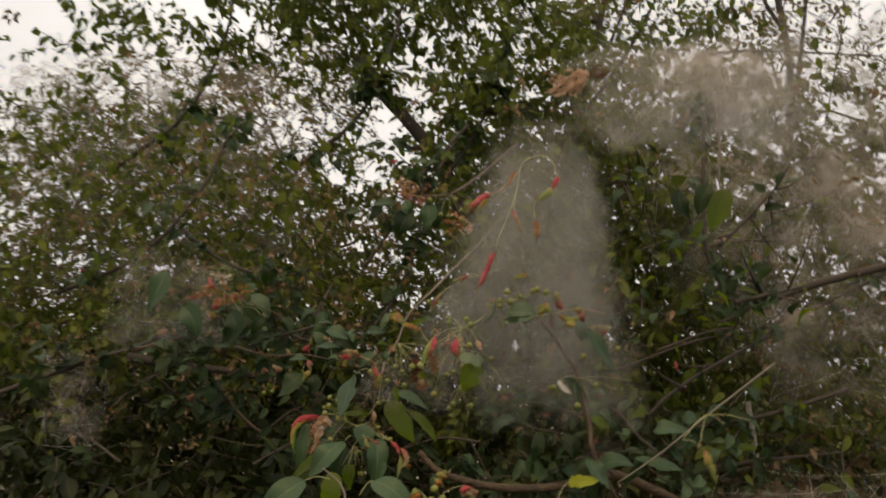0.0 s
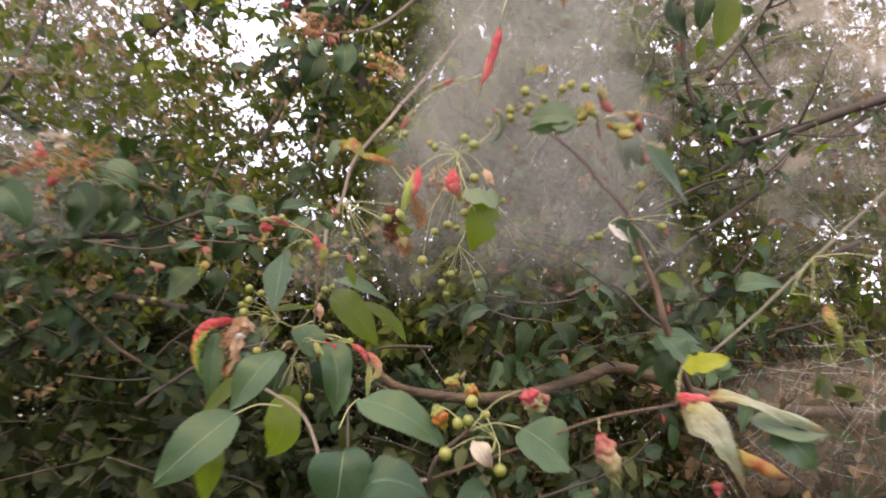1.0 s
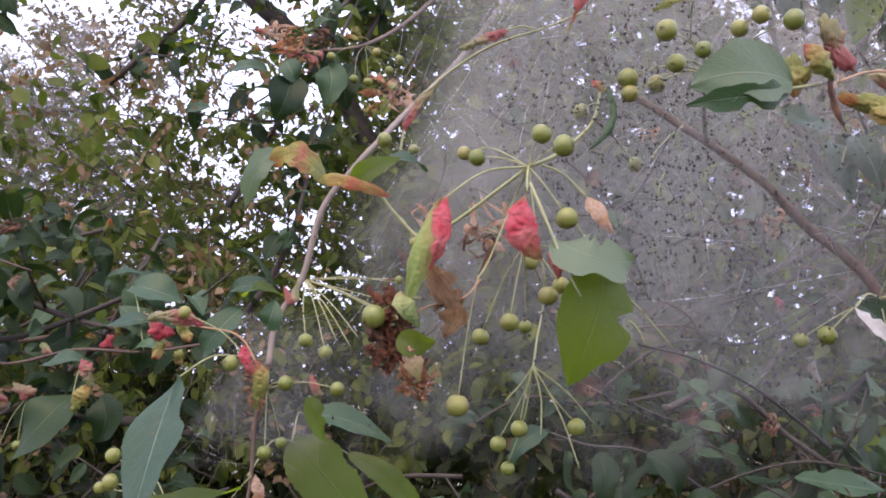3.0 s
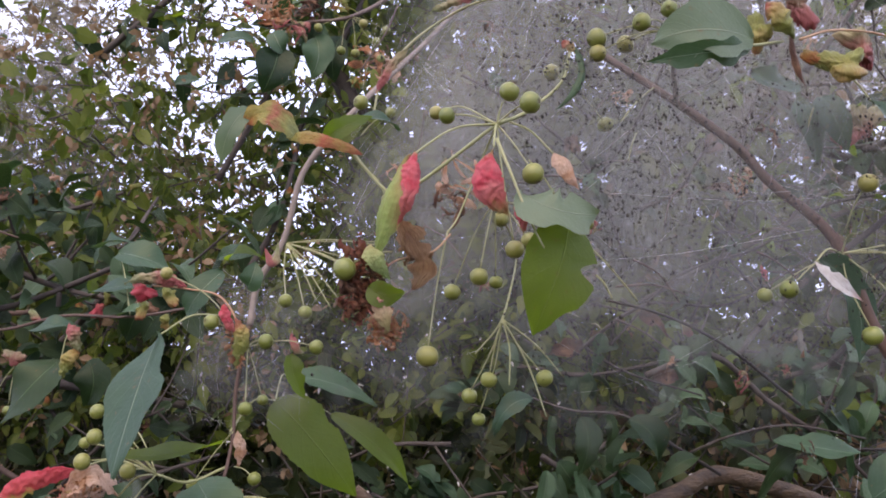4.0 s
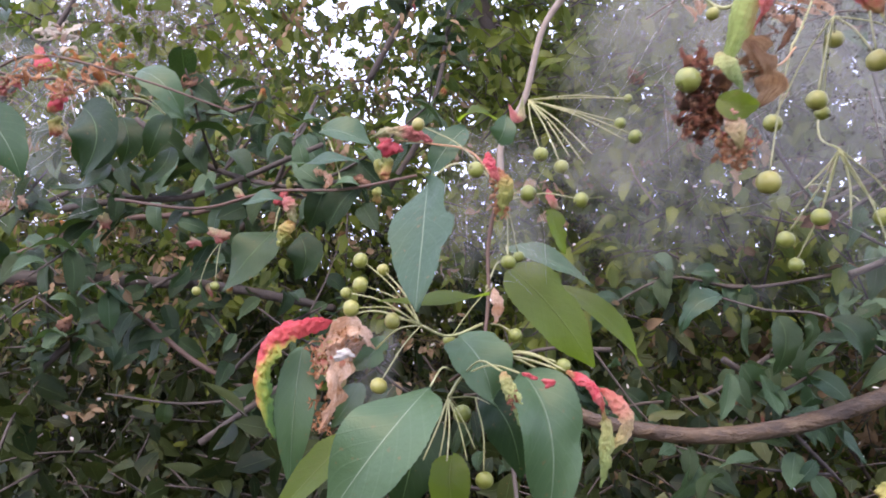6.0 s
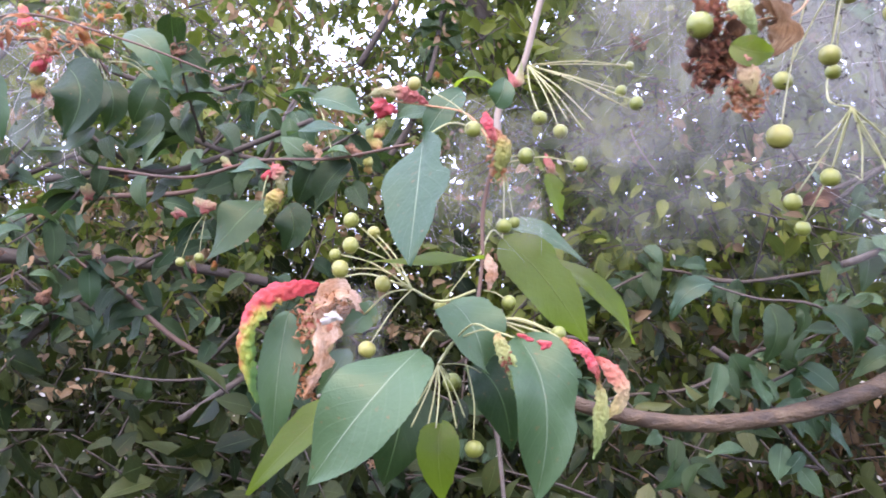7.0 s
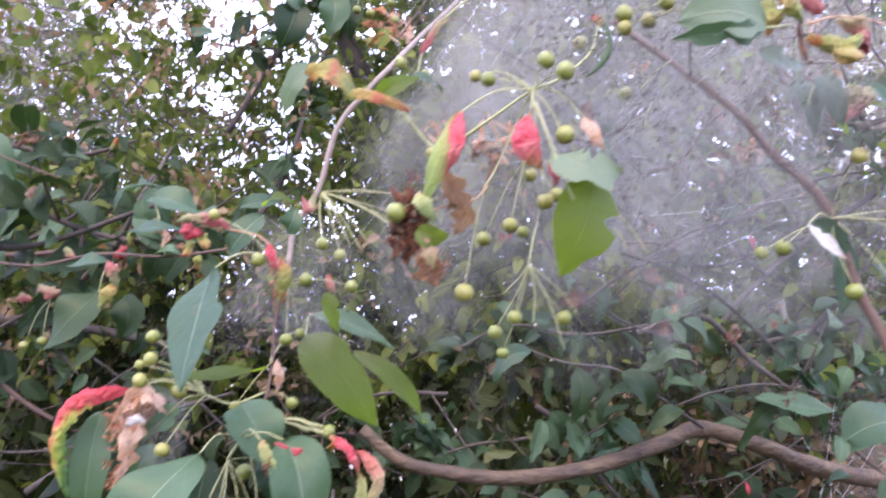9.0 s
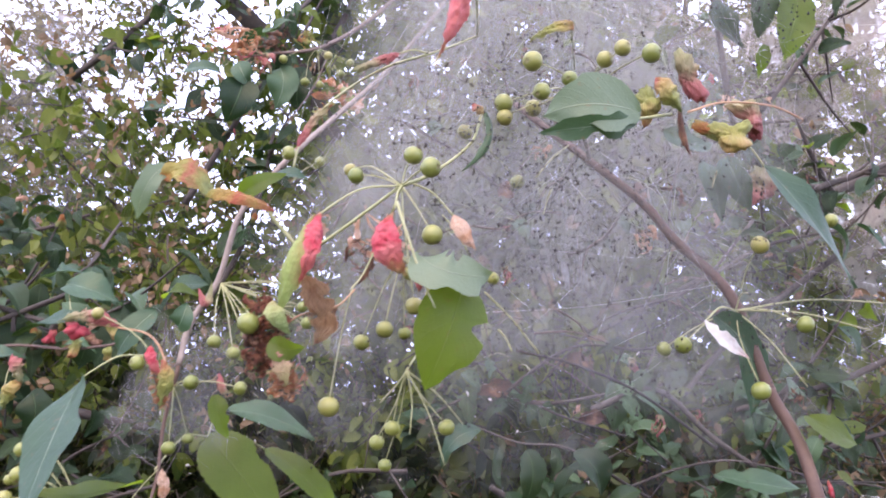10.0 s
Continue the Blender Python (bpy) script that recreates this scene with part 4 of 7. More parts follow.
tree_branch([(0.588, 2.000, 1.547), (0.781, 2.000, 1.588), (1.004, 2.000, 1.671)], 0.004, 0.006, 224, 40, 6)
tree_branch([(0.066, 2.200, 1.350), (0.156, 2.200, 1.382), (0.275, 2.200, 1.395), (0.398, 2.250, 1.447)], 0.002, 0.0035, 225, 34, 2, kinds=(0, 0, 1))
tree_branch([(0.126, 2.300, 1.525), (0.255, 2.300, 1.582), (0.384, 2.300, 1.561), (0.545, 2.300, 1.578)], 0.002, 0.0035, 226, 44, 2, kinds=(0, 1))
tree_branch([(0.196, 1.900, 1.475), (0.250, 1.900, 1.434), (0.269, 1.900, 1.393), (0.328, 1.900, 1.325)], 0.004, 0.002, 227, 26, 1, kinds=(0, 0, 1))
tree_branch([(0.302, 1.800, 1.568), (0.384, 1.800, 1.587), (0.447, 1.800, 1.530), (0.527, 1.800, 1.471)], 0.004, 0.003, 228, 22, 1, kinds=(0, 0, 1))
tree_branch([(0.509, 2.000, 1.571), (0.569, 2.000, 1.630), (0.648, 2.000, 1.690), (0.810, 2.000, 1.789)], 0.004, 0.005, 229, 4, 1)
# Pale stick put in for a bright upright much farther back between the leaves.
tree_branch([(0.984, 2.600, 1.629), (0.993, 2.600, 1.568), (1.008, 2.600, 1.482), (1.013, 2.600, 1.416)], 0.0085, 0.0095, 230, 0, 0, mat=GREY_WOOD, side_twigs=0, label="pale stick standing in for a distant pale upright")
for k, (a, b, c) in enumerate((
    ((0.686, 2.000, 2.012), (0.743, 2.000, 2.071), (0.838, 2.000, 2.182)),
    ((0.690, 1.900, 1.856), (0.747, 1.900, 1.873), (0.863, 1.900, 1.908)),
    ((0.635, 2.100, 1.429), (0.792, 2.100, 1.472), (1.035, 2.100, 1.514)),
    ((1.056, 2.600, 2.593), (1.263, 2.600, 2.366), (1.425, 2.600, 2.105)),
    ((0.802, 2.600, 2.805), (0.998, 2.600, 2.838), (1.448, 2.600, 2.846)),
    ((0.781, 2.400, 2.282), (0.956, 2.400, 2.203), (1.219, 2.400, 2.310)),
)):
    tree_branch([a, b, c], 0.006, 0.003, 240 + k, 7, 2, kinds=(0, 1, 2), side_twigs=6)
tree_branch([(-0.036, 1.800, 1.467), (0.002, 1.800, 1.433), (0.041, 1.800, 1.418), (0.134, 1.800, 1.403), (0.247, 1.830, 1.406), (0.345, 1.850, 1.426), (0.409, 1.870, 1.440), (0.501, 1.880, 1.412), (0.594, 1.900, 1.376), (0.799, 2.000, 1.331), (1.6, 2.6, 1.2), (2.6, 3.06, 0.95)], 0.0065, 0.0145, 250, 0, 0, mat=BOUGH, side_twigs=0, label="smooth brown bough")

rng = random.Random(77)
for k in range(30):
    a = Vector((rng.uniform(-1.1, 1.25), rng.uniform(1.75, 2.35), rng.uniform(0.95, 1.5)))
    b = a + Vector((rng.uniform(-.25, .25), rng.uniform(-.1, .1), rng.uniform(-.05, .14)))
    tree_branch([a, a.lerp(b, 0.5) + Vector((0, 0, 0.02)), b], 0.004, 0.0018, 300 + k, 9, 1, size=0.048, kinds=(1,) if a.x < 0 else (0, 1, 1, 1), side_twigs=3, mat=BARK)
for k in range(16):
    a = Vector((rng.uniform(0.5, 1.5), rng.uniform(1.9, 2.5), rng.uniform(1.5, 2.2)))
    b = a + Vector((rng.uniform(-.3, .3), rng.uniform(-.1, .1), rng.uniform(-.1, .2)))
    tree_branch([a, a.lerp(b, 0.5) + Vector((0, 0, 0.02)), b], 0.004, 0.0018, 340 + k, 10, 2, kinds=(0, 0, 2, 2), side_twigs=4)

# the mass of small leaves deeper in the crown
rng = random.Random(8)


def behind(p):
    return noise.noise(p * 1.9) + 0.6 * noise.noise(p * 4.2 + Vector((3, 1, 2))) > -0.32 + 1.1 * max(0.0, p.z - 1.45 - (0.3 if -0.15 < p.x < 1.0 else 0.15) * p.y)


lines = twig_lines(rng, 1850, (-2.1, 2.35, 0.5), (2.4, 3.8, 2.6), 0.22, behind)
lines += twig_lines(rng, 600, (0.1, 2.5, 1.6), (1.9, 3.8, 2.75), 0.22, clumpy(2.0, -0.35, 7))
lines += twig_lines(rng, 150, (-0.5, 2.6, 2.2), (0.75, 3.5, 3.4), 0.24, clumpy(1.9, 0.0, 3))
lines += twig_lines(rng, 330, (0.0, 2.7, 2.1), (1.2, 4.0, 3.1), 0.24, clumpy(1.9, -0.3, 6))
twig_mesh("twig_mass", tree, lines, 0.0024, BARK)
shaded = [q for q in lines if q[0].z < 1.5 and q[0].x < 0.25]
leaf_cloud("crown", tree, CROWN, leaves_on(rng, [q for q in lines if q[0].x >= -0.1 and q[0].z >= 1.5], 13, 0.05), seed=9)
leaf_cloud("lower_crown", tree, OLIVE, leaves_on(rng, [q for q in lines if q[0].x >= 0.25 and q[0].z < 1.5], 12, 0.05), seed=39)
leaf_cloud("lower_withered_foliage", tree, WITHERED, leaves_on(rng, [q for q in lines if q[0].x >= 0.25 and q[0].z < 1.5], 5, 0.032), seed=40)
leaf_cloud("upper_crown", tree, CROWN, leaves_on(rng, [q for q in lines if q[0].x < -0.1 and q[0].z >= 1.5], 18, 0.04), seed=29)
# Same tree as the crown above; its shade is in the darker leaf colour.
leaf_cloud("shaded_crown", tree, LOW_SHADE, leaves_on(rng, [q for k, q in enumerate(shaded) if k % 3], 13, 0.056), seed=19)
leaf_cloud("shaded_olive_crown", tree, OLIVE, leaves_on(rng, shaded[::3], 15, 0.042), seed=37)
leaf_cloud("shaded_withered_foliage", tree, WITHERED, leaves_on(rng, shaded[::4], 4, 0.022), seed=38)


def fine_crown(p):
    return p.z < 1.46 + (0.43 if p.x < -0.25 * p.y else 0.38) * (p.y - 0.93) + 0.3 * noise.noise(p * 2.1) - 0.12 * math.exp(-((p.x / p.y + 0.13) / 0.05) ** 2)


lines = twig_lines(rng, 2200, (-3.2, 3.2, 1.2), (1.0, 5.0, 3.4), 0.26, fine_crown)
twig_mesh("fine_twig_mass", tree, lines, 0.0022, BARK)
leaf_cloud("small_leaved_crown", tree, CROWN, leaves_on(rng, lines[::2], 20, 0.034), seed=20)
leaf_cloud("small_stripped_crown", tree, FAR_BROWN, leaves_on(rng, lines[1::2], 20, 0.03), seed=22)
lines = twig_lines(rng, 60, (-1.75, 2.8, 1.75), (-1.0, 3.5, 2.75), 0.24, lambda p: True)
lines += twig_lines(rng, 130, (-1.3, 2.6, 1.75), (-0.42, 3.3, 2.4), 0.24, lambda p: True)
twig_mesh("outer_twig_mass", tree, lines, 0.002, BARK)
leaf_cloud("outer_crown", tree, CROWN, leaves_on(rng, lines, 10, 0.048), seed=15)
leaf_cloud("outer_withered_foliage", tree, WITHERED, leaves_on(rng, lines[:70], 6, 0.02), seed=16)
lines = twig_lines(rng, 380, (-1.5, 1.75, 0.4), (1.3, 2.3, 1.42), 0.2, behind)
twig_mesh("low_twig_mass", tree, lines, 0.002, BARK)
leaf_cloud("low_foliage", tree, LOW_SHADE, leaves_on(rng, [q for q in lines if q[0][0] < 0.15], 11, 0.052), seed=10)
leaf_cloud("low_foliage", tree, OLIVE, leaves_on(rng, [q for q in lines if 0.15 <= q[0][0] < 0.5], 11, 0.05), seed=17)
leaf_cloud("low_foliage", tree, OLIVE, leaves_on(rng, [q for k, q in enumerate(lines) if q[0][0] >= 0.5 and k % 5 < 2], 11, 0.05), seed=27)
leaf_cloud("low_withered_foliage", tree, WITHERED, leaves_on(rng, [q for k, q in enumerate(lines) if q[0][0] >= 0.4 and k % 5 == 2], 9, 0.03), seed=28)
lines = twig_lines(rng, 200, (-1.9, 2.0, 1.58), (1.6, 3.2, 2.6), 0.1, clumpy(2.2, 0.12, 4))
leaf_cloud("withered_foliage", tree, WITHERED, leaves_on(rng, lines, 10, 0.021), seed=11)
lines = twig_lines(rng, 120, (-1.1, 1.95, 1.4), (-0.05, 2.5, 2.3), 0.1, clumpy(2.6, 0.0, 6))
leaf_cloud("withered_foliage", tree, WITHERED, leaves_on(rng, lines, 9, 0.017), seed=18)
# the high outer shoots above the gap of sky, and the leaves beyond the web
high = clumpy(2.2, -0.25, 9)
lines = twig_lines(random.Random(61), 330, (-1.05, 2.8, 2.6), (0.15, 3.4, 3.5), 0.2, lambda p: p.z > 1.72 + 0.545 * (p.y - 0.93) and high(p))
lines += twig_lines(random.Random(62), 36, (-1.75, 2.8, 2.6), (-1.05, 3.4, 3.2), 0.2, lambda p: p.z > 1.72 + 0.545 * (p.y - 0.93) and high(p))
twig_mesh("high_twig_mass", tree, lines, 0.0022, BARK)
leaf_cloud("high_crown", tree, CROWN, leaves_on(random.Random(63), lines, 12, 0.045), seed=41)
lines = twig_lines(random.Random(64), 330, (-0.1, 4.0, 1.7), (1.0, 4.9, 3.1), 0.26, clumpy(1.6, -0.35, 5))
twig_mesh("rear_twig_mass", tree, lines, 0.0022, BARK)
leaf_cloud("rear_crown", tree, FAR, leaves_on(random.Random(65), lines, 14, 0.05), seed=42)
# Small white flakes added to stand for bright gaps that sparkle in the foliage.
lines = twig_lines(rng, 150, (-0.9, 1.95, 1.1), (1.0, 2.9, 1.75), 0.1, clumpy(3.0, 0.05, 12))
leaf_cloud("silk_litter", tree, WHITE, leaves_on(rng, lines, 2, 0.009), "small white flakes added as bright glints between leaves", seed=31)
lines = twig_lines(rng, 430, (0.35, 2.0, 1.4), (2.3, 3.8, 3.3), 0.34, lambda p: True)
twig_mesh("bare_twig_mass", tree, lines, 0.0022, BARK, "bare stripped twigs")
leaf_cloud("stripped_foliage", tree, WITHERED, leaves_on(rng, lines[:330], 5, 0.03), seed=12)
leaf_cloud("sparse_foliage", tree, CROWN, leaves_on(rng, lines[160:], 3, 0.05), seed=13)

# ---- the fruiting branch in front of the web ----
TOWARD = (0, -1, 0.25)
front = empty("fruiting_branch", (0.037, 1.275, 1.705), "crab apple branch with green fruit and red galled leaves, webbed", "branch")
spur = (0.037, 1.275, 1.704)
tube("twig", [(0.088, 1.310, 1.758), (0.078, 1.300, 1.734), (0.054, 1.285, 1.713), spur], 0.0008, 0.001, STALK, front)
tube("twig", [(-0.099, 1.440, 1.626), (-0.095, 1.460, 1.656), (-0.078, 1.470, 1.686), (-0.064, 1.470, 1.732), (-0.041, 1.470, 1.762), (-0.017, 1.480, 1.790), (0.006, 1.520, 1.825), (0.064, 1.580, 1.900), (0.140, 1.620, 2.007)], 0.0022, 0.0022, TWIG, front, knob=0.14)
for at, r in (((0.043, 1.270, 1.718), 0.0048), ((0.050, 1.260, 1.709), 0.0051), ((0.015, 1.285, 1.712), 0.0042), ((0.013, 1.310, 1.722), 0.0036), ((0.050, 1.265, 1.677), 0.0051), ((0.041, 1.275, 1.644), 0.0045)):
    fruit(front, spur, at, r)
for at, r in (((0.053, 1.295, 1.651), 0.0042), ((0.043, 1.310, 1.665), 0.004), ((0.088, 1.310, 1.661), 0.0036), ((0.028, 1.300, 1.635), 0.0046), ((0.017, 1.320, 1.630), 0.0044), ((0.040, 1.320, 1.634), 0.0036)):
    fruit(front, (0.038, 1.300, 1.672), at, r)
fruit(front, (-0.024, 1.300, 1.690), (-0.015, 1.300, 1.675), 0.003)
fruit(front, (-0.015, 1.280, 1.646), (-0.037, 1.272, 1.638), 0.0052)
fruit(front, (0.012, 1.285, 1.656), (-0.001, 1.287, 1.598), 0.0052, 0.1)
leaf(front, (-0.005, 1.270, 1.688), (-0.016, 1.262, 1.664), (-0.024, 1.268, 1.641), 0.0125, (-0.35, -1, 0.1), LIME_EDGE, spur, "leaf rolled into a yellow-green strip with a red edge", "curled_leaf", roll=0.3, lumps=0.05, nu=70, strip=True, seed=3.3, wave=0.1)
leaf(front, (-0.025, 1.269, 1.648), (-0.023, 1.261, 1.641), (-0.018, 1.267, 1.632), 0.011, (0.2, -1, 0.2), LIME_CURL, None, "puckered yellow-green end of the rolled leaf", "curled_leaf", roll=0.25, lumps=0.07, seed=4.4)
leaf(front, (-0.003, 1.268, 1.690), (-0.006, 1.259, 1.672), (-0.014, 1.264, 1.653), 0.0115, (0.5, -1, 0.15), RED_ALL, None, "coral-red puckered gall along a leaf margin", "gall", roll=0.4, lumps=0.1, nu=72, nv=21, seed=8.0, strip=True, wave=0.1)
leaf(front, (-0.027, 1.268, 1.629), (-0.020, 1.264, 1.625), (-0.011, 1.267, 1.626), 0.0115, (0.1, -1, -0.3), LIME, None, "dark green folded leaf tip", fold=0.3)
leaf(front, (0.032, 1.262, 1.689), (0.0265, 1.255, 1.673), (0.0365, 1.260, 1.657), 0.0155, (-0.3, -1, 0.1), RED_ALL, spur, "coral-red swollen gall on a leaf", "gall", roll=0.22, lumps=0.08, nu=64, nv=21, shape=1.5, strip=False, seed=5.0)
leaf(front, (0.0385, 1.258, 1.661), (0.041, 1.255, 1.655), (0.0415, 1.259, 1.648), 0.006, (-0.2, -1, 0.1), RED_ALL, None, "small red gall", "gall", roll=0.35, lumps=0.2, strip=True, seed=9.0)
# One bent leaf in two colours: pale for sky sheen, lime for light behind.
leaf(front, (0.042, 1.256, 1.666), (0.054, 1.245, 1.656), (0.075, 1.256, 1.655), 0.029, (0.1, -1, 0.45), PALE, None, "upper half of a half-eaten leaf, coloured pale for sheen", fold=0.12, bite=0.5, seed=4.0, nu=40, strip=True)
leaf(front, (0.064, 1.262, 1.658), (0.0555, 1.252, 1.633), (0.043, 1.262, 1.604), 0.034, (0.15, -1, 0.05), LIME, None, "half-eaten lime-green leaf with light through it", fold=0.12, bite=0.55, seed=7.0, nu=56, shape=1.1)
tube("midrib", [(0.033, 1.259, 1.692), (0.0365, 1.252, 1.675), (0.042, 1.249, 1.655), (0.0475, 1.247, 1.640)], 0.0008, 0.0004, STALK, front, sides=6)
leaf(front, (0.061, 1.268, 1.687), (0.065, 1.262, 1.678), (0.071, 1.265, 1.669), 0.011, TOWARD, TAN, (0.043, 1.275, 1.705), "small dry tan leaf", "withered_leaf", roll=0.35, lumps=0.06)
leaf(front, (-0.010, 1.285, 1.661), (-0.006, 1.280, 1.648), (0.000, 1.285, 1.637), 0.014, (0.3, -1, 0.2), BROWN_SHEET, None, "broad brown dead leaf", "withered_leaf", fold=0.4, wave=0.12, bite=0.85, lumps=0.06, seed=3.0)
leaf(front, (-0.008, 1.280, 1.655), (-0.002, 1.275, 1.641), (-0.007, 1.281, 1.628), 0.0135, (0.3, -1, 0.1), BROWN_SHEET, None, "thin brown dead leaf with light through it", "withered_leaf", fold=0.2, wave=0.12, bite=0.7, lumps=0.05, seed=13.0, strip=True)
shreds(front, (-0.004, 1.284, 1.646), 0.024, BROWN_SHEET, "brown crumpled dead leaf", 26, (0.8, 0.5, 1.1), seed=3)
shreds(front, (-0.029, 1.277, 1.640), 0.024, RED_BROWN, "red-brown shredded leaf", 60, (0.7, 0.6, 1.1), seed=4)
shreds(front, (-0.029, 1.279, 1.632), 0.03, DEAD, "dark brown shredded leaf", 90, (0.7, 0.6, 1.1), seed=41)
shreds(front, (-0.030, 1.277, 1.624), 0.022, RED_BROWN, "red-brown shredded leaf", 64, (0.9, 0.6, 0.9), seed=6)
shreds(front, (-0.020, 1.273, 1.611), 0.019, ORANGE_DEAD, "orange-brown crumbled leaf", 80, (1.1, 0.6, 0.8), seed=5)
shreds(front, (-0.020, 1.271, 1.612), 0.015, PEACH, "peach-coloured crumbled leaf", 50, (1.0, 0.5, 0.8), seed=51)
leaf(front, (-0.024, 1.269, 1.630), (-0.022, 1.264, 1.620), (-0.019, 1.268, 1.609), 0.0095, TOWARD, PEACH, None, "peach-coloured leaf scrap", "withered_leaf", roll=0.2, lumps=0.1, strip=True)
crumple(front, (0.026, 1.315, 1.685), 0.024, TAN, "thin tan leaf skeleton in the web", (1.1, 0.4, 1.2), 3, seed=7)
crumple(front, (0.017, 1.310, 1.671), 0.018, DEAD, "thin brown leaf scraps in the web", (1, 0.4, 1.2), 2, seed=8)
tube("withered_stalk", [(0.013, 1.285, 1.654), (0.003, 1.280, 1.645), (-0.015, 1.278, 1.641), (-0.027, 1.278, 1.629)], 0.0005, 0.0004, RED_STALK, front, sides=6)
tube("withered_stalk", [spur, (0.032, 1.290, 1.692), (0.019, 1.290, 1.665), (0.012, 1.285, 1.655)], 0.0005, 0.0005, STALK, front, sides=6)
# the hooked leaf with the orange middle
leaf(front, (-0.079, 1.299, 1.722), (-0.088, 1.294, 1.711), (-0.094, 1.300, 1.694), 0.0125, (0.4, -1, 0.3), PALE, None, "pale green end of a hooked leaf", fold=0.2, bite=0.35, seed=2.0, strip=True)
leaf(front, (-0.081, 1.297, 1.714), (-0.068, 1.290, 1.716), (-0.055, 1.296, 1.702), 0.0145, (0.1, -1, 0.2), HOOK, None, "hooked leaf, yellow and orange-red", "curled_leaf", fold=0.15, lumps=0.05, nu=60, strip=True, seed=6.2)
leaf(front, (-0.062, 1.295, 1.706), (-0.044, 1.289, 1.703), (-0.026, 1.296, 1.697), 0.0095, (0.1, -1, 0.3), NECK, None, "orange-red galled leaf rib", "gall", roll=0.2, lumps=0.07, strip=True)
leaf(front, (-0.045, 1.300, 1.704), (-0.035, 1.294, 1.710), (-0.020, 1.300, 1.7175), 0.011, (0.3, -1, 0.3), LIME, None, "lime-green fold of the hooked leaf", fold=0.3, shape=1.0, seed=3.0)
tube("petiole", [(-0.030, 1.300, 1.699), (-0.022, 1.300, 1.687), (-0.012, 1.299, 1.675)], 0.0006, 0.0006, STALK, front, sides=6)
leaf(front, (-0.029, 1.310, 1.716), (-0.018, 1.305, 1.718), (-0.006, 1.310, 1.713), 0.013, (0.0, -0.7, 0.9), GREEN, None)
tube("petiole", [(-0.030, 1.300, 1.698), (-0.025, 1.300, 1.691), (-0.013, 1.300, 1.678), (-0.002, 1.290, 1.679), spur], 0.0009, 0.0009, STALK, front, sides=6)
# the arched red stalk
tube("arched_stalk", [(-0.018, 1.330, 1.729), (-0.014, 1.330, 1.744), (-0.004, 1.330, 1.760), (0.012, 1.330, 1.775), (0.037, 1.330, 1.790), (0.067, 1.330, 1.800), (0.091, 1.330, 1.810)], 0.0006, 0.0007, STALK, front)
leaf(front, (-0.016, 1.330, 1.740), (-0.009, 1.328, 1.755), (0.006, 1.330, 1.770), 0.009, (-0.6, -1, 0.5), PINK, None, "narrow reddish galled leaf", "curled_leaf", roll=0.5, lumps=0.2)
leaf(front, (0.043, 1.325, 1.796), (0.029, 1.320, 1.790), (0.015, 1.325, 1.784), 0.012, (0, -1, 0.6), PINK, (0.062, 1.330, 1.798), "pink and cream galled leaf", "curled_leaf", roll=0.5, lumps=0.17)
leaf(front, (0.078, 1.254, 1.826), (0.069, 1.248, 1.796), (0.053, 1.253, 1.758), 0.0135, (-0.2, -1, 0.1), RED_ALL, (0.091, 1.330, 1.810), "long coral-red shrivelled leaf", "curled_leaf", roll=0.45, lumps=0.2, strip=True)
leaf(front, (0.079, 1.252, 1.826), (0.074, 1.246, 1.812), (0.067, 1.251, 1.798), 0.012, (-0.1, -1, 0.2), RED_ALL, None, "coral-red puckered gall", "gall", roll=0.4, lumps=0.15, strip=True)
# galled leaves high in the web
tube("high_stalk", [(0.091, 1.330, 1.810), (0.083, 1.270, 1.838), (0.098, 1.270, 1.885), (0.112, 1.275, 1.935), (0.118, 1.270, 1.978), (0.150, 1.270, 1.995), (0.169, 1.260, 1.977), (0.174, 1.255, 1.950)], 0.0007, 0.0008, STALK, front, sides=6)
tube("petiole", [(0.116, 1.272, 1.970), (0.101, 1.260, 1.947), (0.080, 1.255, 1.925), (0.061, 1.252, 1.916)], 0.0007, 0.0007, RED_STALK, front, sides=6)
leaf(front, (0.104, 1.258, 1.962), (0.100, 1.252, 1.948), (0.094, 1.256, 1.934), 0.008, TOWARD, ORANGE_DEAD, None, "small orange shrivelled leaf", "curled_leaf", roll=0.4, lumps=0.15, strip=True)
leaf(front, (0.068, 1.252, 1.920), (0.053, 1.245, 1.909), (0.036, 1.250, 1.891), 0.016, (0.1, -1, 0.2), RED_ALL, None, "coral-red puckered gall on a leaf margin", "gall", roll=0.35, lumps=0.16, strip=True)
leaf(front, (0.066, 1.250, 1.911), (0.057, 1.244, 1.900), (0.049, 1.249, 1.884), 0.012, (0.3, -1, 0.1), HOOK, None, "yellow and orange curled leaf", "curled_leaf", roll=0.4, lumps=0.12, strip=True)
shreds(front, (0.040, 1.255, 1.896), 0.02, ORANGE_DEAD, "orange-brown crumbled leaf", 40, (1.0, 0.5, 0.9), seed=61)
leaf(front, (0.176, 1.252, 1.956), (0.170, 1.246, 1.943), (0.166, 1.250, 1.931), 0.013, (-0.2, -1, 0.1), RED_ALL, None, "coral-red swollen gall", "gall", roll=0.35, lumps=0.15, strip=True)
leaf(front, (0.168, 1.252, 1.937), (0.158, 1.246, 1.926), (0.139, 1.252, 1.910), 0.014, (0.0, -1, 0.3), LIME_CURL, None, "puckered yellow-green curled leaf", "curled_leaf", roll=0.3, lumps=0.12, strip=True)
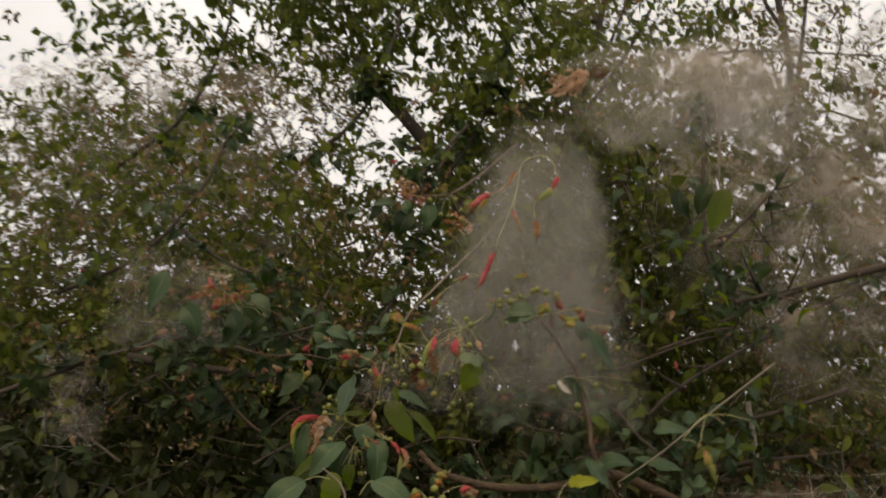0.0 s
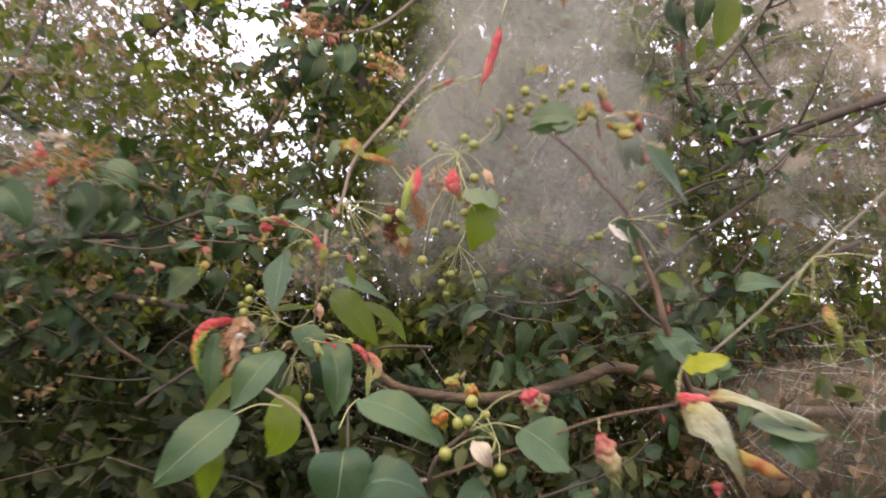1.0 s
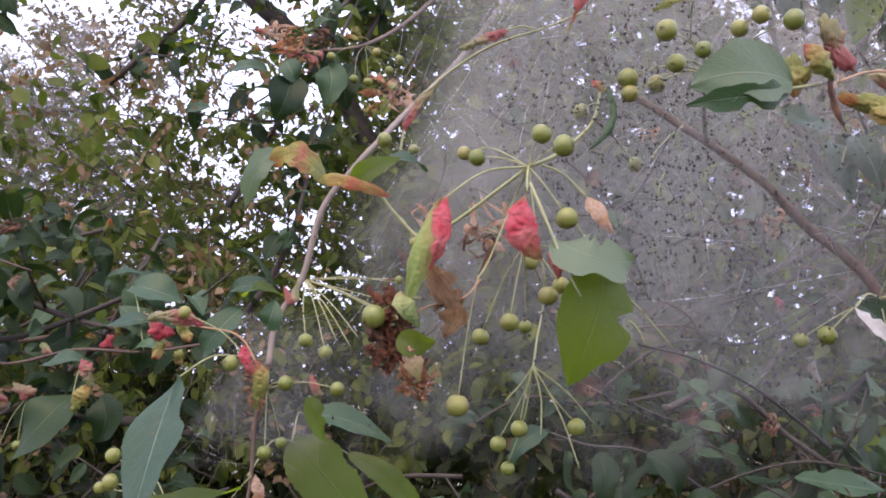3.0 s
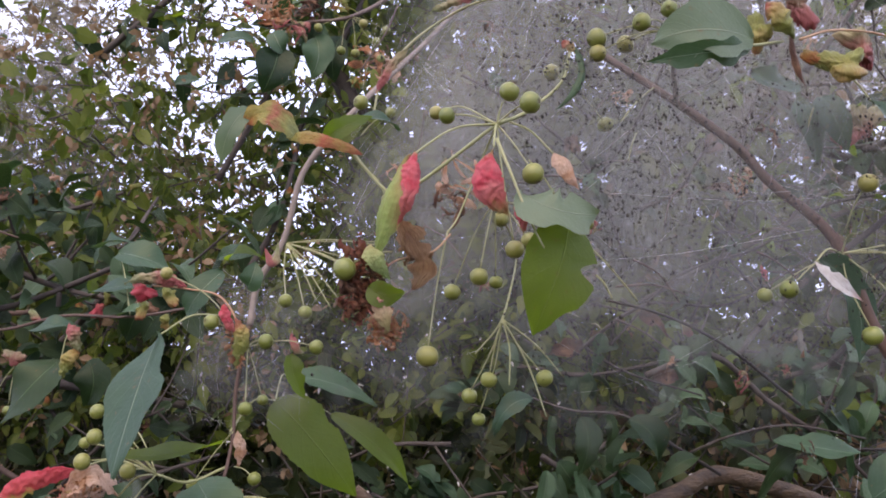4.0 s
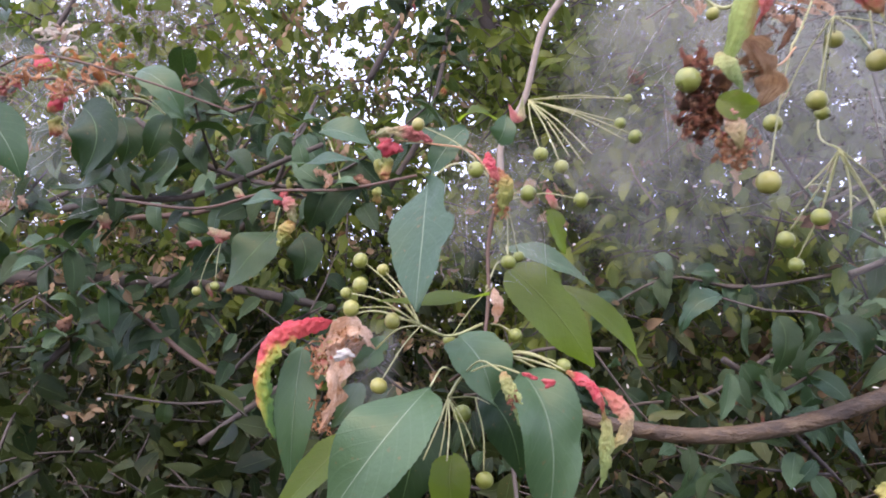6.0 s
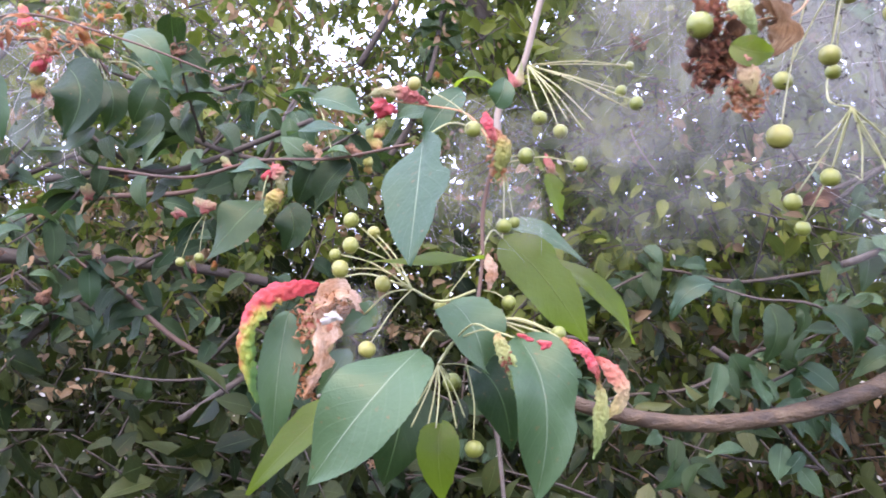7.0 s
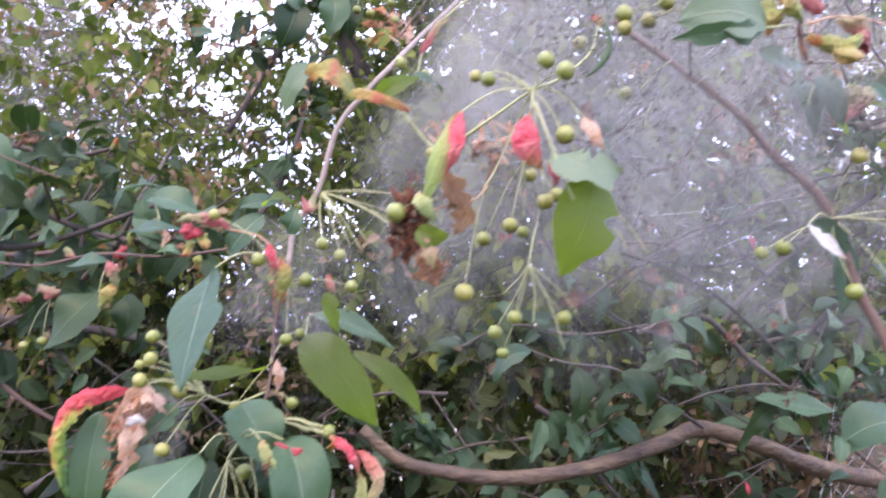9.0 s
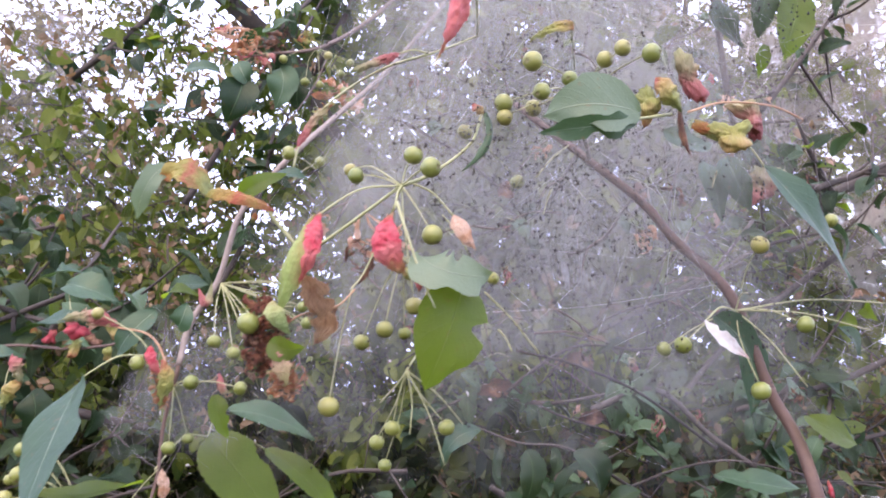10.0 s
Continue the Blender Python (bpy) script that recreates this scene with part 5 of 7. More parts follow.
leaf(front, (0.107, 1.254, 1.896), (0.113, 1.248, 1.880), (0.125, 1.253, 1.862), 0.009, (0.2, -1, 0.1), PEACH, (0.112, 1.275, 1.935), "narrow peach and yellow curled leaf", "curled_leaf", roll=0.45, lumps=0.14, strip=True)
leaf(front, (0.143, 1.256, 1.881), (0.146, 1.250, 1.868), (0.145, 1.255, 1.850), 0.014, (0.1, -1, 0.1), ORANGE_DEAD, None, "orange-red withered leaf", "withered_leaf", roll=0.35, lumps=0.2, strip=True)
tube("petiole", [(0.139, 1.252, 1.910), (0.140, 1.255, 1.895), (0.143, 1.256, 1.881)], 0.0006, 0.0006, STALK, front, sides=6)
leaf(front, (0.136, 1.290, 1.800), (0.126, 1.283, 1.796), (0.112, 1.290, 1.789), 0.013, (0.0, -0.9, 0.6), YELLOW, (0.150, 1.330, 1.790), "yellow-green puckered leaf", "curled_leaf", roll=0.3, lumps=0.12)
fruit(front, (-0.002, 1.400, 1.743), (-0.023, 1.380, 1.753), 0.0046)
fruit(front, (-0.023, 1.400, 1.739), (-0.004, 1.400, 1.753), 0.0035)
leaf(front, (0.086, 1.300, 1.754), (0.086, 1.290, 1.733), (0.070, 1.290, 1.715), 0.007, (0.4, -1, 0.3), GREEN, None, "narrow curled green leaf", roll=0.4)
leaf(front, (0.080, 1.300, 1.756), (0.083, 1.297, 1.753), (0.088, 1.300, 1.749), 0.008, TOWARD, PEACH, None, "small orange leaf base", "curled_leaf", roll=0.5, lumps=0.15)
fruit(front, (0.086, 1.310, 1.748), (0.079, 1.320, 1.747), 0.0046)
fruit(front, (0.085, 1.310, 1.737), (0.110, 1.330, 1.720), 0.0044)
for at, r in (((0.031, 1.310, 1.585), 0.0042), ((0.059, 1.310, 1.584), 0.0044), ((0.024, 1.330, 1.577), 0.0042), ((0.028, 1.330, 1.565), 0.0036)):
    fruit(front, (0.039, 1.305, 1.614), at, r, 0.05)
for end in ((0.056, 1.300, 1.566), (0.068, 1.310, 1.585), (0.039, 1.300, 1.582), (0.025, 1.310, 1.598)):
    tube("bare_fruit_stalk", [(0.039, 1.305, 1.614), Vector((0.039, 1.305, 1.614)).lerp(Vector(end), 0.5) + Vector((0.002, 0, 0.001)), end], 0.0005, 0.00035, STALK, front, sides=5)
tube("twig", [(0.040, 1.310, 1.674), (0.061, 1.360, 1.656), (0.053, 1.350, 1.630), (0.039, 1.305, 1.614)], 0.0005, 0.0006, STALK, front, sides=6)

crumple(front, (0.204, 1.400, 2.174), 0.05, TAN, "bunch of tan dead leaves bound in silk", (1.1, .5, .8), 7, seed=51)
crumple(front, (0.261, 1.400, 2.198), 0.032, DEAD, "rust-brown dead leaf", (1.1, .5, .9), 5, seed=52)
tube("twig", [(0.204, 1.400, 2.174), (0.205, 1.420, 2.094), (0.193, 1.500, 2.006), (0.140, 1.620, 2.007)], 0.0013, 0.0014, DULL, front, knob=0.12)

# ---- the stem within the web, with its fruit ----
inner = empty("webbed_branch", (0.187, 1.335, 1.709), "brown branch inside the web with fruit and a bitten leaf", "branch")
tube("stem", [(0.125, 1.380, 1.786), (0.142, 1.360, 1.760), (0.160, 1.345, 1.737), (0.187, 1.336, 1.709), (0.204, 1.330, 1.683), (0.227, 1.315, 1.648), (0.240, 1.310, 1.597), (0.249, 1.300, 1.565), (0.251, 1.290, 1.530), (0.278, 1.320, 1.486), (0.341, 1.400, 1.413), (0.493, 1.600, 1.278), (0.706, 1.880, 1.108)], 0.0022, 0.0042, RUST, inner, knob=0.12)
hub = (0.139, 1.290, 1.756)
for at, r in (((0.104, 1.260, 1.764), 0.0052), ((0.109, 1.265, 1.750), 0.0045), ((0.126, 1.270, 1.759), 0.0042), ((0.146, 1.270, 1.770), 0.0045), ((0.152, 1.260, 1.772), 0.0044), ((0.165, 1.255, 1.767), 0.0051), ((0.095, 1.290, 1.753), 0.0052), ((0.095, 1.290, 1.745), 0.0045), ((0.114, 1.300, 1.754), 0.0048)):
    fruit(inner, hub, at, r)
tube("spur", [hub, (0.149, 1.320, 1.752), (0.160, 1.345, 1.737)], 0.0013, 0.0016, TWIG, inner)
leaf(inner, (0.149, 1.240, 1.730), (0.122, 1.232, 1.731), (0.101, 1.240, 1.728), 0.032, (0.0, -1, 0.2), PALE, None, "pale grey-green bitten leaf", fold=0.1, bite=0.4, seed=9.0, nu=40)
leaf(inner, (0.147, 1.239, 1.724), (0.122, 1.230, 1.7195), (0.098, 1.238, 1.719), 0.0135, (0.0, -1, -0.5), GREEN, None, "darker eaten lower half of the leaf", fold=0.1, bite=0.7, seed=5.0, nu=40, strip=True)
tube("petiole", [(0.108, 1.240, 1.732), (0.126, 1.236, 1.727), (0.147, 1.240, 1.727), (0.170, 1.250, 1.733)], 0.0008, 0.0008, STALK, inner, sides=6)
leaf(inner, (0.161, 1.245, 1.749), (0.165, 1.238, 1.740), (0.173, 1.245, 1.732), 0.02, (-0.5, -1, 0.3), YELLOW, None, "yellow curled leaf", "curled_leaf", roll=0.55, lumps=0.06)
gall(inner, (0.160, 1.250, 1.736), 0.021, YELLOW, "yellow-green galled leaf", (1, .6, 1.2), 4, seed=11)
gall(inner, (0.184, 1.257, 1.755), 0.025, PINK, "dull red galled leaf", (1, .6, 1), 4, seed=12)
leaf(inner, (0.175, 1.250, 1.737), (0.174, 1.247, 1.722), (0.179, 1.250, 1.710), 0.006, TOWARD, DEAD, None, "shrivelled brown leaf stalk", "withered_leaf", roll=0.5)
tube("red_stalk", [(0.179, 1.250, 1.734), (0.204, 1.260, 1.743), (0.237, 1.270, 1.745), (0.262, 1.282, 1.742)], 0.0006, 0.0005, RED_STALK, inner)
gall(inner, (0.207, 1.260, 1.724), 0.029, YELLOW, "yellow-green galled leaves", (1.2, .6, .8), 4, seed=13)
gall(inner, (0.226, 1.270, 1.739), 0.023, PINK, "dull red galled leaf", (1, .6, 1), 4, seed=14)
gall(inner, (0.196, 1.262, 1.727), 0.016, ORANGE, "pinkish galled leaf", (1, .6, 1), 3, seed=15)
leaf(inner, (0.218, 1.360, 1.762), (0.232, 1.355, 1.751), (0.250, 1.360, 1.753), 0.022, (0, -1, 0.5), GREEN, None)
leaf(inner, (0.241, 1.330, 1.734), (0.241, 1.320, 1.717), (0.253, 1.330, 1.701), 0.018, (-0.4, -1, 0.3), GREEN, (0.229, 1.330, 1.713))
gall(inner, (0.271, 1.340, 1.717), 0.03, PINK, "pink galled leaf", (1.2, .6, 1), 4, seed=16)
crumple(inner, (0.184, 1.330, 1.682), 0.012, TAN, "tan leaf scrap in the web", (1, .5, 1.2), 3, seed=17)
gall(inner, (0.249, 1.360, 1.731), 0.014, PINK, "pinkish leaf scrap in the web", (1, .5, 1.2), 3, seed=18)
hub2 = (0.223, 1.305, 1.639)
fruit(inner, hub2, (0.188, 1.300, 1.621), 0.0048)
fruit(inner, (0.230, 1.310, 1.651), (0.233, 1.290, 1.673), 0.005)
fruit(inner, hub2, (0.227, 1.295, 1.595), 0.0052, 0.1)
fruit(inner, hub2, (0.254, 1.290, 1.629), 0.0048)
fruit(inner, (0.273, 1.320, 1.699), (0.291, 1.310, 1.690), 0.0042)
fruit(inner, hub2, (0.186, 1.320, 1.620), 0.0042)
leaf(inner, (0.195, 1.285, 1.633), (0.200, 1.280, 1.623), (0.217, 1.285, 1.612), 0.0095, (0.3, -1, 0.3), WHITE, hub2, "small white dried leaf with a pink tip", "withered_leaf", fold=0.25, strip=True, bite=0.3, nu=40)
leaf(inner, (0.241, 1.290, 1.717), (0.256, 1.280, 1.688), (0.288, 1.290, 1.648), 0.026, (0.3, -1, 0.5), GREEN, (0.230, 1.290, 1.731), "long blue-green leaf")
leaf(inner, (0.233, 1.340, 1.735), (0.232, 1.330, 1.716), (0.239, 1.340, 1.697), 0.017, TOWARD, GREEN, None)
gall(inner, (0.257, 1.340, 1.719), 0.03, PINK, "pink galled leaf", (1.4, .6, .9), 4, seed=19)
leaf(inner, (0.207, 1.300, 1.636), (0.231, 1.310, 1.614), (0.228, 1.310, 1.581), 0.022, TOWARD, GREEN, None)
leaf(inner, (0.256, 1.300, 1.580), (0.262, 1.290, 1.573), (0.282, 1.300, 1.564), 0.02, (0, -1, 0.6), LIME, None)
for end in ((0.285, 1.280, 1.624), (0.251, 1.290, 1.596), (0.223, 1.290, 1.647), (0.311, 1.300, 1.640)):
    tube("bare_fruit_stalk", [hub2, Vector(hub2).lerp(Vector(end), 0.5) + Vector((0, 0, 0.004)), end], 0.0005, 0.00035, STALK, inner, sides=5)
for a, b in (((0.083, 1.310, 1.654), (0.111, 1.310, 1.620)), ((0.087, 1.300, 1.633), (0.094, 1.300, 1.621)), ((0.127, 1.350, 1.728), (0.150, 1.350, 1.749)), ((0.140, 1.360, 1.724), (0.133, 1.360, 1.707)), ((0.079, 1.330, 1.679), (0.065, 1.330, 1.701))):
    tube("bare_fruit_stalk", [a, Vector(a).lerp(Vector(b), 0.5) + Vector((0, 0, 0.002)), b], 0.0006, 0.0005, STALK, inner, sides=5)
tube("stem", [(0.106, 1.340, 1.623), (0.146, 1.360, 1.614), (0.202, 1.400, 1.594), (0.276, 1.450, 1.551)], 0.0007, 0.0012, BARK, inner, knob=0.12)

leaf(inner, (0.249, 1.290, 1.514), (0.256, 1.270, 1.500), (0.283, 1.280, 1.470), 0.03, (0.2, -0.9, 0.6), GREEN, None, "blue-green leaf low on the stem", fold=0.2)
leaf(inner, (0.266, 1.310, 1.496), (0.254, 1.300, 1.477), (0.269, 1.310, 1.449), 0.024, (-0.3, -1, 0.3), DEEP_SHADE, None, fold=0.25)
rng = random.Random(77)
for k, pts in enumerate((((0.060, 1.500, 1.817), (0.112, 1.500, 1.784), (0.158, 1.500, 1.733), (0.179, 1.500, 1.661)), ((0.229, 1.480, 1.836), (0.195, 1.480, 1.777), (0.168, 1.500, 1.738), (0.116, 1.500, 1.721)), ((0.328, 1.500, 1.845), (0.289, 1.500, 1.768), (0.271, 1.500, 1.694), (0.225, 1.500, 1.615)), ((0.367, 1.520, 1.734), (0.297, 1.500, 1.675), (0.219, 1.500, 1.651), (0.160, 1.500, 1.601)), ((0.128, 1.500, 1.594), (0.190, 1.500, 1.630), (0.258, 1.500, 1.627), (0.329, 1.500, 1.660)), ((0.091, 1.520, 1.685), (0.128, 1.520, 1.621), (0.163, 1.500, 1.584), (0.228, 1.500, 1.559)), ((0.179, 1.460, 1.697), (0.207, 1.460, 1.709), (0.237, 1.460, 1.743), (0.280, 1.460, 1.764)))):
    tube("webbed_twig", pts, 0.0016, 0.0008, BARK, inner, sides=6, knob=0.15)
    for n in range(6):
        t = rng.uniform(0, 2.999)
        at = Vector(pts[int(t)]).lerp(Vector(pts[int(t) + 1]), t % 1)
        way = Vector((rng.uniform(-1, 1), rng.uniform(-.4, .4), rng.uniform(-1, .5))).normalized() * rng.uniform(0.014, 0.034)
        if n < 3:
            leaf(inner, at, at + way * 0.5 + Vector((0, -0.003, 0.003)), at + way, rng.uniform(0.007, 0.017), (rng.uniform(-.6, .6), -1, rng.uniform(-.2, .7)), (DEEP_SHADE, GREEN, DEAD)[(k + n) % 3], None, bite=0.8, fold=0.4, seed=k * 7.0 + n)
        else:
            tube("bare_fruit_stalk", [at, at + way * 0.5 + Vector((0, 0, 0.003)), at + way], 0.0006, 0.0004, (STALK, BARK)[n % 2], inner, sides=5)
gall(inner, (0.022, 1.250, 1.482), 0.013, YELLOW, "yellow and pink galled leaves", (1.3, .6, .9), 7, seed=94)
gall(inner, (0.019, 1.250, 1.479), 0.012, YELLOW, "yellow galled leaf", (1.1, .6, .9), 6, seed=194)
gall(inner, (0.031, 1.252, 1.483), 0.011, PINK, "pink galled leaf", (.8, .6, 1.1), 4, seed=95)
gall(inner, (0.257, 1.290, 1.543), 0.008, RED_ALL, "small red gall", (.8, .6, 1.3), 3, seed=96)

# bare stalks and scraps held in the silk
rng = random.Random(61)
for k in range(30):
    a = Vector((rng.uniform(-0.03, 0.32), rng.uniform(1.36, 1.52), rng.uniform(1.6, 1.86)))
    way = Vector((rng.uniform(-1, 1), rng.uniform(-.4, .4), rng.uniform(-1.2, 0.6))).normalized() * rng.uniform(0.02, 0.055)
    tube("bare_stalk", [a, a + way * 0.5 + Vector((rng.uniform(-.005, .005), 0, 0.004)), a + way], 0.0005 if k % 3 else 0.0009, 0.0004, DULL, inner, sides=5, per=4)
for k in range(20):
    a = Vector((rng.uniform(-0.04, 0.34), rng.uniform(1.32, 1.45), rng.uniform(1.5, 1.85)))
    crumple(inner, a, rng.uniform(0.006, 0.014), (TAN, DEAD, DEAD, PINK)[k % 4], "leaf scrap held in the silk", (1, .5, 1.2), 2, seed=400 + k)

# ---- the leafy branch below and left of the web ----
low = empty("leafy_branch", (-0.099, 1.430, 1.628), "leafy crab apple branch with green fruit and red curled leaves", "branch")
node_at = (-0.099, 1.440, 1.626)
tube("twig", [node_at, (-0.108, 1.440, 1.588), (-0.110, 1.430, 1.554), (-0.118, 1.410, 1.522), (-0.135, 1.400, 1.510)], 0.0014, 0.0009, RUST, low, knob=0.12)
knot = (-0.076, 1.470, 1.684)
for at, r in (((-0.013, 1.460, 1.680), 0.003), ((-0.015, 1.440, 1.651), 0.0044), ((-0.019, 1.460, 1.664), 0.004), ((-0.075, 1.430, 1.640), 0.0046), ((-0.063, 1.430, 1.632), 0.0045)):
    fruit(low, knot, at, r, 0.1)
for end in ((-0.018, 1.450, 1.651), (-0.042, 1.440, 1.641), (-0.047, 1.440, 1.635), (-0.023, 1.460, 1.657), (-0.015, 1.450, 1.677), (-0.056, 1.440, 1.640)):
    tube("bare_fruit_stalk", [knot, Vector(knot).lerp(Vector(end), 0.5) + Vector((0, 0, 0.003)), end], 0.0005, 0.00035, STALK, low, sides=5)
crumple(low, (-0.008, 1.460, 1.694), 0.011, DEAD, "small brown withered fruit", (1, .8, 1), 4, seed=20)
leaf(low, (-0.090, 1.460, 1.680), (-0.084, 1.455, 1.669), (-0.081, 1.460, 1.685), 0.008, TOWARD, PINK, None, name="curled_leaf", roll=0.4)
crown = (-0.098, 1.420, 1.612)
for at, r in (((-0.116, 1.400, 1.627), 0.0047), ((-0.086, 1.410, 1.614), 0.0048), ((-0.056, 1.410, 1.609), 0.0045), ((-0.099, 1.410, 1.575), 0.0044), ((-0.091, 1.430, 1.579), 0.0036), ((-0.148, 1.430, 1.661), 0.0041)):
    fruit(low, crown, at, r)
leaf(low, (-0.103, 1.406, 1.628), (-0.099, 1.400, 1.616), (-0.104, 1.405, 1.598), 0.0125, (0.2, -1, 0.2), YELLOW, None, "yellow and brown curled leaf with a red tip", "curled_leaf", roll=0.4, lumps=0.2, strip=True)
leaf(low, (-0.108, 1.402, 1.637), (-0.107, 1.397, 1.628), (-0.100, 1.402, 1.618), 0.011, TOWARD, RED_ALL, None, name="curled_leaf", roll=0.4, lumps=0.2, strip=True)
shreds(low, (-0.103, 1.404, 1.610), 0.022, ORANGE_DEAD, "rust-brown leaf flakes", 34, (0.6, 0.5, 1.1), seed=214)
leaf(low, (-0.072, 1.430, 1.620), (-0.069, 1.425, 1.610), (-0.064, 1.430, 1.607), 0.008, TOWARD, PINK, None, name="curled_leaf", roll=0.4)
leaf(low, (-0.072, 1.420, 1.606), (-0.070, 1.415, 1.592), (-0.064, 1.420, 1.578), 0.014, (0.6, -1, .2), LIME, None, bite=0.4)
leaf(low, (-0.143, 1.388, 1.620), (-0.146, 1.350, 1.588), (-0.150, 1.322, 1.550), 0.036, (-0.55, -0.75, 0.45), GREEN, (-0.113, 1.420, 1.632), "broad blue-green leaf", fold=0.1, bite=0.3, seed=12.0, nu=40, shape=1.0)
leaf(low, (-0.173, 1.400, 1.556), (-0.140, 1.385, 1.554), (-0.111, 1.400, 1.557), 0.022, (0.05, -0.25, 1), LIME, None, "lime-green leaf seen nearly edge-on", fold=0.2)
trio = (-0.150, 1.410, 1.541)
for at, r in (((-0.183, 1.410, 1.579), 0.0045), ((-0.183, 1.405, 1.565), 0.0047), ((-0.188, 1.400, 1.552), 0.0049), ((-0.166, 1.410, 1.544), 0.0048), ((-0.174, 1.400, 1.509), 0.0048), ((-0.172, 1.430, 1.574), 0.0038), ((-0.193, 1.420, 1.561), 0.0034)):
    fruit(low, trio, at, r)
tube("spur", [trio, (-0.134, 1.420, 1.534), (-0.114, 1.430, 1.540)], 0.0007, 0.0009, STALK, low)
leaf(low, (-0.090, 1.505, 1.576), (-0.063, 1.490, 1.546), (-0.036, 1.500, 1.506), 0.044, (-0.1, -0.8, 0.75), LIME, (-0.111, 1.430, 1.561), "large lime-green leaf with light through it", fold=0.1)
leaf(low, (-0.052, 1.540, 1.562), (-0.018, 1.530, 1.536), (0.006, 1.540, 1.502), 0.022, (0.4, -0.8, 0.6), LIME, (-0.090, 1.505, 1.576), fold=0.3)
leaf(low, (-0.086, 1.580, 1.592), (-0.050, 1.585, 1.584), (-0.014, 1.600, 1.563), 0.03, (0.2, -0.7, 0.8), GREEN, (-0.090, 1.505, 1.576))
leaf(low, (-0.145, 1.360, 1.512), (-0.168, 1.330, 1.490), (-0.198, 1.350, 1.450), 0.042, (-0.3, -1, 0.5), GREEN, (-0.133, 1.400, 1.516), "large blue-green leaf with a pale rib", fold=0.12, shape=0.95, nu=64, nv=13)
leaf(low, (-0.097, 1.370, 1.515), (-0.087, 1.350, 1.486), (-0.091, 1.360, 1.440), 0.039, (0.3, -1, 0.35), GREEN, (-0.128, 1.400, 1.513), "large blue-green leaf with a wavy fold", fold=0.32, wave=0.09, nu=64, nv=13)
leaf(low, (-0.129, 1.420, 1.534), (-0.117, 1.400, 1.519), (-0.111, 1.410, 1.495), 0.036, (0.2, -0.8, 0.7), GREEN, None)
leaf(low, (-0.190, 1.410, 1.482), (-0.212, 1.400, 1.462), (-0.240, 1.410, 1.432), 0.021, (0.1, -0.7, 0.8), LIME, None, nu=48)
leaf(low, (-0.151, 1.430, 1.498), (-0.158, 1.420, 1.464), (-0.168, 1.430, 1.430), 0.036, TOWARD, DEEP_SHADE, None)
leaf(low, (-0.135, 1.400, 1.470), (-0.137, 1.390, 1.454), (-0.134, 1.400, 1.428), 0.022, TOWARD, LIME, None)
leaf(low, (-0.116, 1.430, 1.497), (-0.102, 1.420, 1.482), (-0.095, 1.430, 1.448), 0.03, TOWARD, DEEP_SHADE, None)
leaf(low, (-0.110, 1.350, 1.519), (-0.105, 1.343, 1.506), (-0.100, 1.350, 1.489), 0.0125, (-0.2, -1, 0.2), LIME_CURL, (-0.128, 1.400, 1.513), "yellow lumpy curled leaf", "curled_leaf", roll=0.45, lumps=0.2, strip=True)
shreds(low, (-0.106, 1.343, 1.506), 0.012, RED_BROWN, "brown cracks and flakes on the curled leaf", 18, (0.5, .4, 1.2), seed=216)
leaf(low, (-0.072, 1.394, 1.514), (-0.058, 1.385, 1.505), (-0.053, 1.390, 1.487), 0.0095, (0.4, -1, 0.5), RED_ALL, (-0.109, 1.410, 1.523), "red rolled leaf", "curled_leaf", roll=0.4, lumps=0.18, strip=True, seed=2.5)
leaf(low, (-0.055, 1.393, 1.505), (-0.041, 1.386, 1.488), (-0.050, 1.392, 1.472), 0.011, (0.2, -1, 0), PEACH, None, "peach-coloured wavy leaf margin", "curled_leaf", roll=0.25, lumps=0.16, strip=True, seed=4.1)
leaf(low, (-0.052, 1.394, 1.490), (-0.053, 1.389, 1.472), (-0.056, 1.394, 1.451), 0.0095, (-0.3, -1, 0), LIME_CURL, None, "yellow-green end of a rolled leaf", "curled_leaf", roll=0.3, lumps=0.12, seed=6.6, strip=True)
fruit(low, (-0.109, 1.410, 1.524), (-0.072, 1.400, 1.516), 0.0044)
for end in ((-0.067, 1.400, 1.511), (-0.075, 1.410, 1.518), (-0.085, 1.420, 1.514)):
    tube("petiole", [(-0.115, 1.410, 1.525), Vector((-0.115, 1.410, 1.525)).lerp(Vector(end), 0.5) + Vector((0, 0, 0.002)), end], 0.0008, 0.0007, STALK, low, sides=6)
gall(low, (-0.089, 1.335, 1.5145), 0.0075, RED_ALL, "dark red galled leaf", (1.1, .6, .9), 4, seed=21)
gall(low, (-0.097, 1.338, 1.517), 0.006, RED_ALL, "dark red galled leaf", (1.5, .5, .6), 3, seed=217)
leaf(low, (-0.203, 1.434, 1.545), (-0.240, 1.422, 1.529), (-0.238, 1.430, 1.478), 0.019, (-0.2, -1, 0.3), RED_EDGE, trio, "leaf margin puckered into a red and yellow gall", "curled_leaf", roll=0.3, lumps=0.2, nu=90, nv=21, strip=True, seed=1.3)
leaf(low, (-0.224, 1.450, 1.530), (-0.228, 1.436, 1.492), (-0.233, 1.446, 1.444), 0.024, (0.4, -1, 0.2), GREEN, None, "leaf with a yellow-green galled edge", fold=0.25, bite=0.1)
leaf(low, (-0.178, 1.434, 1.527), (-0.193, 1.427, 1.541), (-0.213, 1.434, 1.521), 0.013, (0.1, -1, 0.4), TAN, trio, "torn tan dead leaf", "withered_leaf", fold=0.3, bite=0.7, seed=11.0, wave=0.25, nu=72, lumps=0.12, strip=True)
